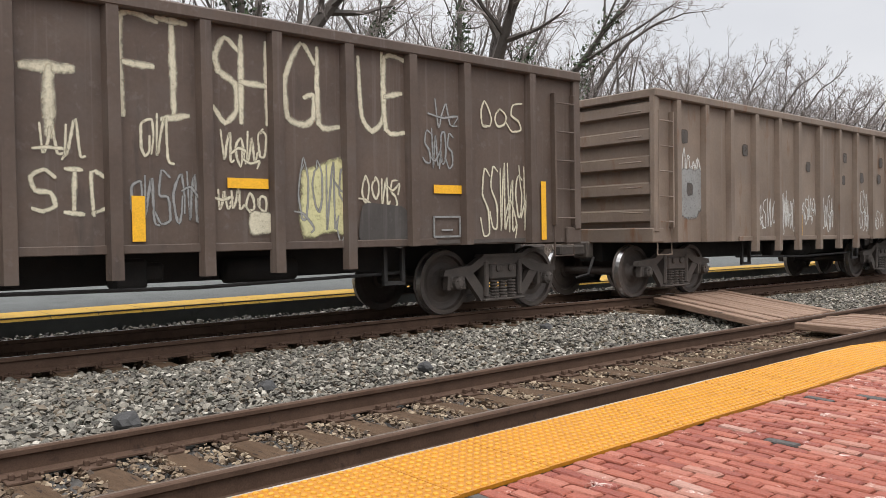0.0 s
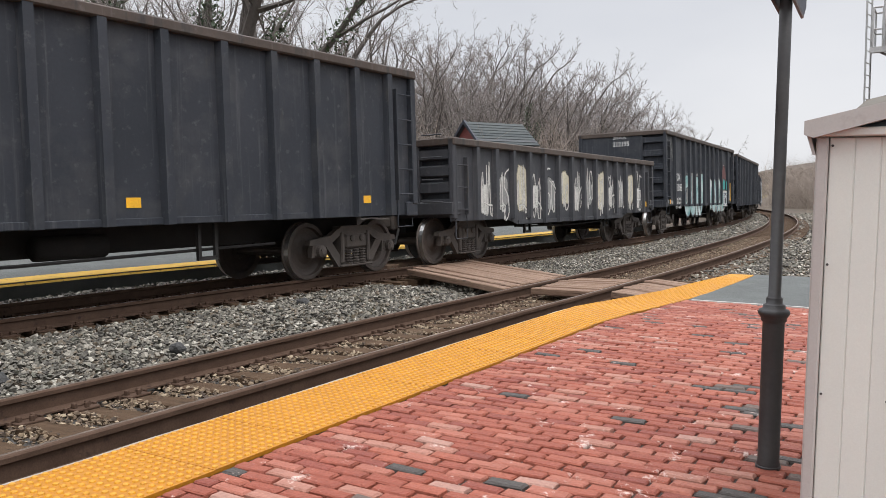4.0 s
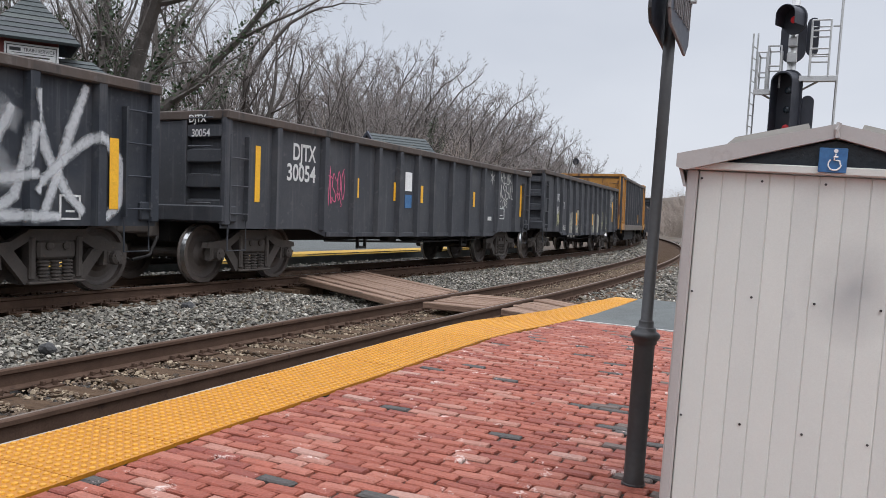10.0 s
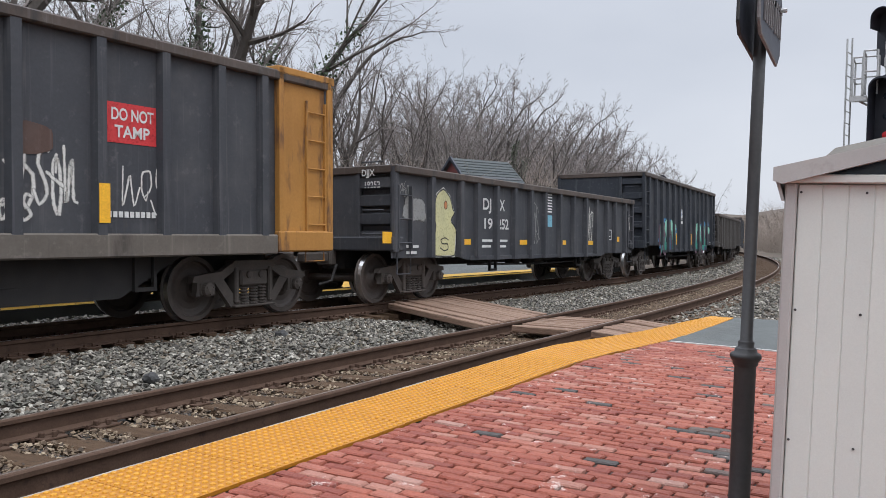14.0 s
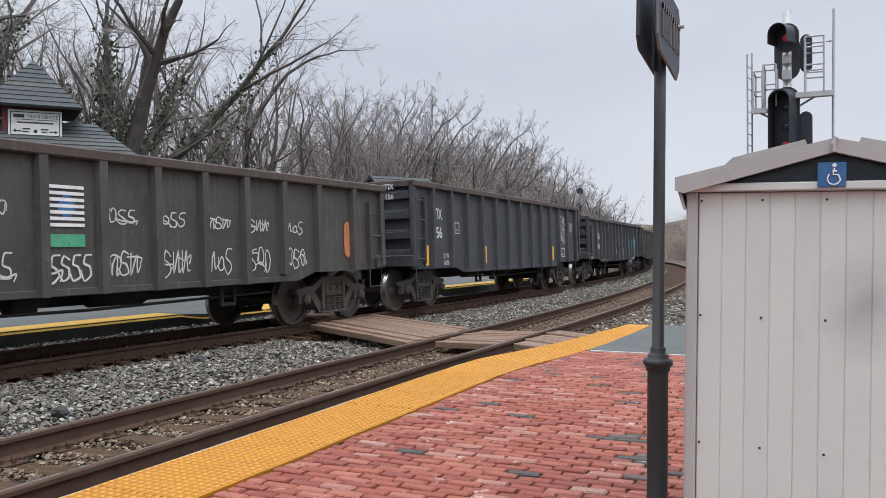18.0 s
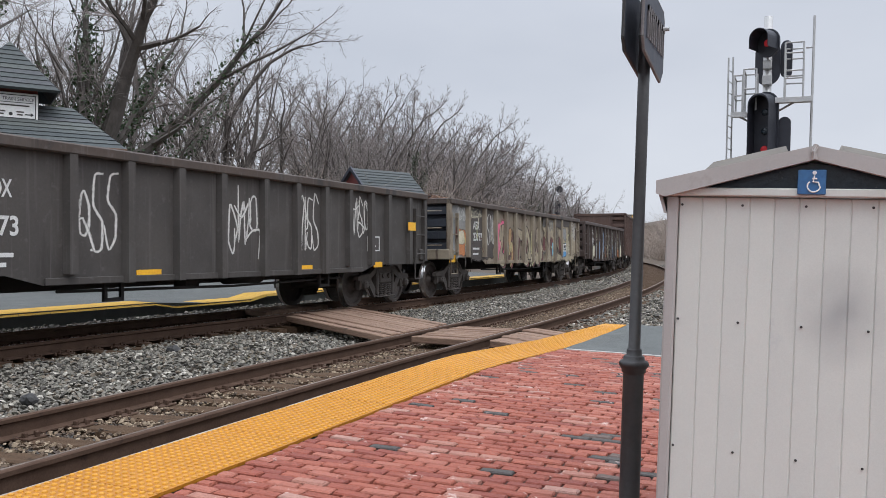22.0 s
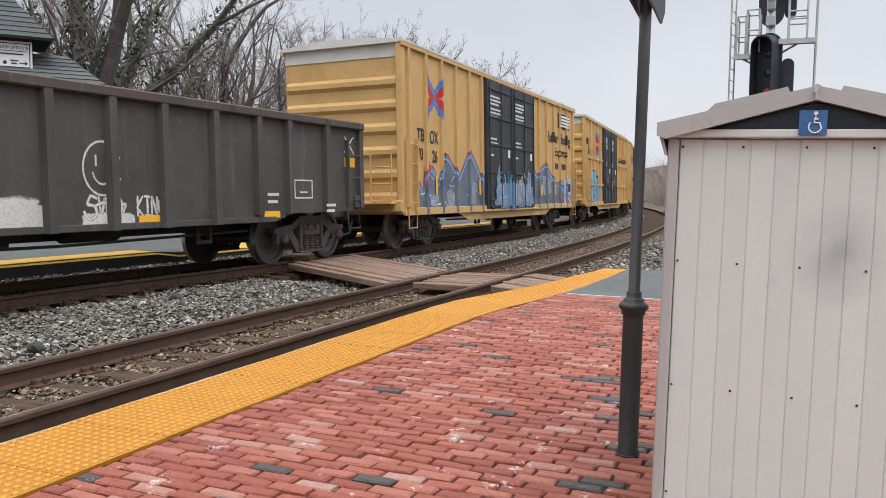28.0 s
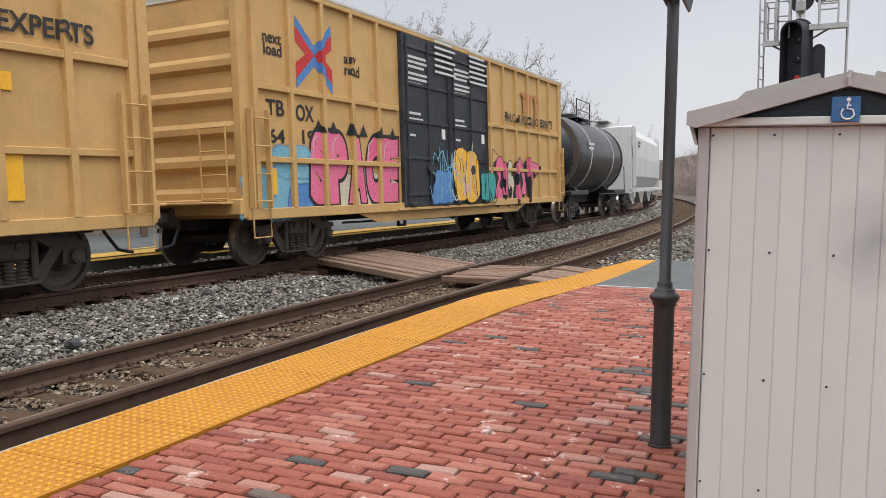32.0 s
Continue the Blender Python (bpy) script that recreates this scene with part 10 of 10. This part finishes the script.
    if ivy:
        for _ in range(ivy):
            bough = boughs[0] if rng.random() < 0.35 else boughs[rng.randrange(min(len(boughs), 5))]
            k = rng.random() * (len(bough) - 1.3)
            c = bough[int(k)].lerp(bough[int(k) + 1], k - int(k))
            a, rr = rng.uniform(0, 6.3), abs(rng.gauss(0, shag)) + 0.1
            p = c + Vector((math.cos(a) * rr, math.sin(a) * rr, rng.uniform(-0.3, 0.3)))
            s = rng.uniform(0.035, 0.075)
            u, v = jolt(1).normalized() * s, jolt(1).normalized() * s
            b = len(leaves.v)
            leaves.v += [tuple(p - u), tuple(p + v), tuple(p + u), tuple(p - v)]
            leaves.f.append((b, b + 1, b + 2, b + 3))
    fast = lambda g, nm: (lambda me: (me.from_pydata(g.v, [], g.f), me)[1])(bpy.data.meshes.new(nm))
    return fast(limbs, "trunk"), fast(twigs, "crown"), fast(leaves, "ivy") if ivy else None


def brush_mesh(seed, n, h):
    """A thicket of thin upright stems."""
    rng = random.Random(seed)
    g = Geo()
    for _ in range(n):
        p = Vector((rng.uniform(-2.5, 2.5), rng.uniform(-1.5, 1.5), -0.2))
        d = Vector((rng.uniform(-0.4, 0.4), rng.uniform(-0.4, 0.4), 1)).normalized()
        hh = h * rng.uniform(0.35, 1.0)
        pts = [p]
        for k in range(2):
            d = (d + Vector((rng.uniform(-1, 1), rng.uniform(-1, 1), rng.uniform(-0.5, 0.5))) * 0.3).normalized()
            pts.append(pts[-1] + d * hh / 2)
        g.tube(pts, [0.02, 0.013, 0.004], 3, caps=False)
        for _ in range(7):
            i = rng.randrange(0, 2)
            q = pts[i].lerp(pts[i + 1], rng.random())
            e = (d + Vector((rng.uniform(-1, 1), rng.uniform(-1, 1), rng.uniform(-0.4, 0.6)))).normalized() * hh * rng.uniform(0.15, 0.4)
            s = e.cross(Vector((rng.uniform(-1, 1), rng.uniform(-1, 1), 0.3))).normalized() * 0.009
            b = len(g.v)
            g.v += [tuple(q - s), tuple(q + s), tuple(q + e + s * 0.3), tuple(q + e - s * 0.3)]
            g.f.append((b, b + 1, b + 2, b + 3))
    me = bpy.data.meshes.new("brush")
    me.from_pydata(g.v, [], g.f)
    return me


# the skyline of the woods: bearing in degrees and rise per metre of distance, seen from the platform
SKYLINE = ((0, 0.045), (7.5, 0.045), (9, 0.041), (10.5, 0.033), (11.5, 0.03), (12.8, 0.05), (13.3, 0.068), (15.7, 0.08), (17, 0.1), (18.4, 0.096), (20, 0.125), (22, 0.155), (25.2, 0.165), (28, 0.178), (31, 0.21), (36, 0.275), (44, 0.34), (60, 0.34), (120, 0.34))


def room_for(x, y):
    """The height of the tallest tree at a place."""
    b = math.degrees(math.atan2(y, x))
    return 1.26 + float(np.interp(b, *zip(*SKYLINE))) * math.hypot(x, y) - ground_height(x, y)


def joined(name, copies, material, label):
    """Many copies of four-sided meshes in one object."""
    vs, fs, n = [], [], 0
    for me, m in copies:
        co = np.empty(len(me.vertices) * 3, dtype=np.float32)
        me.vertices.foreach_get("co", co)
        lv = np.empty(len(me.loops), dtype=np.int32)
        me.loops.foreach_get("vertex_index", lv)
        a = np.array(m, dtype=np.float32)
        vs.append(co.reshape(-1, 3) @ a[:3, :3].T + a[:3, 3])
        fs.append(lv + n)
        n += len(me.vertices)
    co, lv = np.concatenate(vs), np.concatenate(fs)
    me = bpy.data.meshes.new(name)
    me.vertices.add(len(co))
    me.vertices.foreach_set("co", co.ravel())
    me.loops.add(len(lv))
    me.loops.foreach_set("vertex_index", lv)
    me.polygons.add(len(lv) // 4)
    me.polygons.foreach_set("loop_start", np.arange(0, len(lv), 4, dtype=np.int32))
    me.update(calc_edges=True)
    return tagged(part(name, me, material), label, name, kind="stuff")


def woods():
    rng = random.Random(21)
    size = 13.0
    kinds = [tree_meshes(100 + k, size, 0.6 + 0.12 * (k % 3), fork=0.26 + 0.05 * (k % 3)) for k in range(5)]
    light = [tree_meshes(120 + k, size, 0.62, 0.85, 0, 1, 1.15, 0.3) for k in range(4)]
    ivied = [tree_meshes(140 + k, size, 0.7, 0.85, 6000, fork=0.34, girth=1.25) for k in range(2)]
    bold = [tree_meshes(160 + k, size, 0.75, 1.0, 0, 2, 1.7, 0.26) for k in range(3)]
    stately = [tree_meshes(180, 17.0, 0.62, 1.0, 7000, 2, 0.8, 0.22, 1.5)]
    clad = [tree_meshes(195, size, 0.5, 0.7, 9000, 1, 1.2, 0.42, 1.4, 0.16)]
    leafy = [tree_meshes(190, size, 0.6, 0.9, 9000, 2, 1.6, 0.4, 1.3, 0.55)]
    tall = {id(k): max(v.co.z for v in k[1].vertices) for k in kinds + light + ivied + bold + stately + leafy + clad}

    def plant(x, y, height, kind, label, lean=0.0):
        z = ground_height(x, y)
        root = thing("bare_tree", label, "tree", Matrix.Translation((x, y, z)) @ Matrix.Rotation(rng.uniform(0, 6.28), 4, "Z") @ Matrix.Rotation(lean, 4, "X") @ Matrix.Scale(height / tall[id(kind)], 4), group="bare winter trees")
        part("trunk", kind[0], BARK, root)
        part("crown", kind[1], TWIG, root)
        if kind[2]:
            part("ivy", kind[2], IVY, root, "green climbing ivy")
        return root

    # tall trees behind the far platform, some with ivy
    for x, y, share, ivy in ((-5, 27, 1.0, 0), (-1, 24, 0.95, 1), (3, 29, 1.0, 0), (6, 25, 0.9, 1), (10, 30, 1.0, 0), (11.0, 26, 1.0, 1), (17.5, 27, 0.9, 0), (17, 33, 1.0, 0), (20.5, 27, 0.95, 1), (23, 25, 0.8, 1), (25, 31, 1.0, 0), (27, 27, 0.85, 0), (31, 31, 1.0, 0), (32, 26, 0.8, 0), (37, 29, 1.0, 0), (41, 31, 1.0, 0), (43, 28, 0.85, 0), (48, 31, 0.95, 0), (54, 31, 1.0, 0), (58, 33, 0.95, 0)):
        kind = ivied[rng.randrange(2)] if ivy else kinds[rng.randrange(5)]
        plant(x, y, min(room_for(x, y), 17) * share, kind, "tall bare tree with ivy on its trunk" if ivy else "tall bare grey-brown winter tree", rng.uniform(-0.08, 0.08))
    plant(14.6, 26.5, 17.0, stately[0], "great forked tree with dark ivy-grown limbs behind the shelter")
    plant(21.5, 24.8, 15.5, stately[0], "great forked tree with dark ivy-grown limbs behind the shelter", 0.1)
    plant(26.5, 27.5, 14.0, ivied[0], "crooked ivy-grown tree on the slope", -0.2)
    count = 0
    while count < 150:
        x = rng.uniform(-25, 175)
        y = on_line(LINE_2, x)[1] + 13.5 + 34 * rng.random() ** 1.6 + (5 if x < 25 else 0)
        h = min(room_for(x, y), 16.0) * rng.uniform(0.72, 1.0)
        if h < 3.5:
            continue
        near = math.hypot(x, y) < 75
        plant(x, y, h, kinds[rng.randrange(5)] if near and count % 3 < 2 else light[rng.randrange(4)], "bare grey-brown tree on the slope")
        count += 1
    # the row that draws the skyline where the line bends away
    for k in range(36):
        b, far = 13.3 + 0.52 * k, rng.uniform(78, 98) if k < 17 else rng.uniform(66, 84)
        if 14.6 < b < 16.4:
            far = rng.uniform(93, 100)
        x, y = far * math.cos(math.radians(b)), far * math.sin(math.radians(b))
        plant(x, y, max(room_for(x, y), 3.5) * rng.uniform(0.85, 1.06), bold[k % 3], "bare round-crowned tree beyond the bend")
    plant(58.5, 27.9, 11.0, clad[0], "bare tree with thick dark ivy-clad upright limbs")
    for x, y, h in ((84.2, 25.7, 9.2), (86.5, 27.6, 8.4)):
        plant(x, y, h, leafy[0], "ivy-clad tree near the signal")
    count = 0
    while count < 75:
        x, y = rng.uniform(105, 220), rng.uniform(-10, 34)
        if abs(y - on_line(LINE_1, x)[1]) < 11 or abs(y - on_line(LINE_2, x)[1]) < 11:
            continue
        plant(x, y, min(max(room_for(x, y), 4.0), 11) * rng.uniform(0.7, 1.0), light[rng.randrange(4)], "bare tree on the far hillside")
        count += 1
    thick = [brush_mesh(60 + k, 95, 5.0) for k in range(4)]
    copies = []
    for k in range(300):
        x = rng.uniform(-12, 180)
        y = on_line(LINE_2, x)[1] + rng.uniform(10.5, 26) + (6 if x < 25 else 0)
        s = min(rng.uniform(0.6, 1.2) if x < 45 else rng.uniform(0.8, 1.5), max(0.35, room_for(x, y) / 5.5))
        copies.append((thick[k % 4], Matrix.Translation((x, y, ground_height(x, y))) @ Matrix.Rotation(rng.uniform(0, 6.28), 4, "Z") @ Matrix.Scale(s, 4)))
    for k in range(190):
        x, y = rng.uniform(92, 190), rng.uniform(-12, 32)
        if abs(y - on_line(LINE_1, x)[1]) > 9 and abs(y - on_line(LINE_2, x)[1]) > 9:
            s = min(rng.uniform(0.9, 1.7), max(0.4, room_for(x, y) / 5.5))
            copies.append((thick[k % 4], Matrix.Translation((x, y, ground_height(x, y))) @ Matrix.Rotation(rng.uniform(0, 6.28), 4, "Z") @ Matrix.Diagonal((s * 1.4, s * 1.4, s, 1))))
    joined("brush", copies, BRUSH, "brown leafless thicket on the slope")


woods()


# ---- brick paving, piece by piece ----
def bricks():
    rng = random.Random(31)
    bx, by, joint = 0.082, 0.2, 0.0125
    c, t = 0.0075, 0.05

    def brick(g, x, y, z, lx, ly, tilt, rot):
        lo, hi = -t, 0.0
        m = Matrix.Translation((x, y, z)) @ Euler((tilt[0], tilt[1], rot)).to_matrix().to_4x4()
        hx, hy = lx / 2, ly / 2
        vs = [(-hx, -hy, lo), (hx, -hy, lo), (hx, hy, lo), (-hx, hy, lo), (-hx, -hy, hi - c), (hx, -hy, hi - c), (hx, hy, hi - c), (-hx, hy, hi - c), (-hx + c, -hy + c, hi), (hx - c, -hy + c, hi), (hx - c, hy - c, hi), (-hx + c, hy - c, hi)]
        # worn corners: no two tops alike
        vs[4:] = [(a + rng.uniform(-0.0025, 0.0025), b + rng.uniform(-0.004, 0.004), d - rng.uniform(0.0, 0.003)) for a, b, d in vs[4:]]
        g.add([m @ Vector(v) for v in vs], [(0, 1, 5, 4), (1, 2, 6, 5), (2, 3, 7, 6), (3, 0, 4, 7), (4, 5, 9, 8), (5, 6, 10, 9), (6, 7, 11, 10), (7, 4, 8, 11), (8, 9, 10, 11)])

    rest = Geo()
    root = tagged(thing("brick_paving", "red brick paving in running bond with a few grey bricks", "paving"), kind="structure")
    shared = []
    for k in range(12):
        g = Geo()
        brick(g, 0, 0, 0, bx - joint + rng.uniform(-0.003, 0.002), by - joint + rng.uniform(-0.006, 0.003), (0, 0), 0)
        me = bpy.data.meshes.new("brick")
        me.from_pydata(g.v, [], g.f)
        shared.append(me)
    singles = 0
    x, row = -3.0, 0
    while x < 10.2:
        drop = brick_drop(x)
        y = 2.66 - by / 2 + (by / 2 if row % 2 else 0) + rng.uniform(-0.02, 0.02)
        first = True
        while y > -4.5:
            if y + by / 2 > 2.67:
                y0 = y
                y, ly = (2.655 + y - by / 2) / 2, 2.655 - (y - by / 2)
            else:
                y0, ly = y, by
            wob = 0.005 * noise.noise(Vector((x * 1.3, y * 1.3, 0))) + rng.uniform(-0.005, 0.004)
            tilt = (rng.uniform(-0.026, 0.026), rng.uniform(-0.035, 0.035))
            rot = rng.uniform(-0.03, 0.03) + 0.04 * noise.noise(Vector((x * 0.6, y * 0.6, 4)))
            wx = x + 0.02 * noise.noise(Vector((y * 0.8, x * 0.2, 9)))
            if ly > 0.04:
                if ly == by and singles < 300 and 1.9 < x < 4.4 and 0.9 < y < 2.66:
                    part("brick", shared[rng.randrange(12)], BRICK, root, at=Matrix.Translation((wx, y, drop + wob)) @ Euler((*tilt, rot)).to_matrix().to_4x4())
                    singles += 1
                else:
                    brick(rest, wx, y, drop + wob, bx - joint + rng.uniform(-0.003, 0.002), ly - joint + rng.uniform(-0.006, 0.002), tilt, rot)
            y = y0 - by
        x += bx
        row += 1
    me = bpy.data.meshes.new("bricks")
    me.from_pydata(rest.v, [], rest.f)
    tagged(part("bricks", me, BRICK, root), kind="stuff")


bricks()


# ---- what moves ----
def place(c, t):
    """A car's pose on its track at a time: its trucks ride the line."""
    s, a = c.u - SPEED * t - 0.2, c.L / 2 - c.inset
    x0, y0, _ = on_line(LINE_2, s - a)
    x1, y1, _ = on_line(LINE_2, s + a)
    x, y = (x0 + x1) / 2, (y0 + y1) / 2
    z = -0.154 + (fall(x0) + fall(x1)) / 2
    pitch = math.degrees(math.atan2(fall(x1) - fall(x0), 2 * a))
    return pose(x, y, z, -1.7, -pitch, math.degrees(math.atan2(y1 - y0, x1 - x0)))


def motions():
    for c in TRAIN:
        times = [float(t) for t in range(33)]
        walk(c.root, [(t, place(c, t)) for t in times])
        # wheels turn while the car goes by
        t_in, t_out = (c.u - 26) / SPEED, (c.u + 12) / SPEED
        k0, k1 = max(0, math.ceil(t_in * 15)), min(480, math.floor(t_out * 15))
        if k1 - k0 < 2:
            continue
        step = math.degrees(SPEED / 15 / 0.45)
        for w, d in c.wheels:
            rows = [(k / 15, pose(d, 0, 0.45, 0, -step * (k - k0), 0)) for k in range(k0, k1 + 1)]
            if k0 > 1:
                rows = [(0.0, rows[0][1]), ((k0 - 1) / 15, rows[0][1])] + rows
            if k1 < 479:
                rows = rows + [((k1 + 1) / 15, rows[-1][1]), (32.0, rows[-1][1])]
            walk(w, rows)


motions()
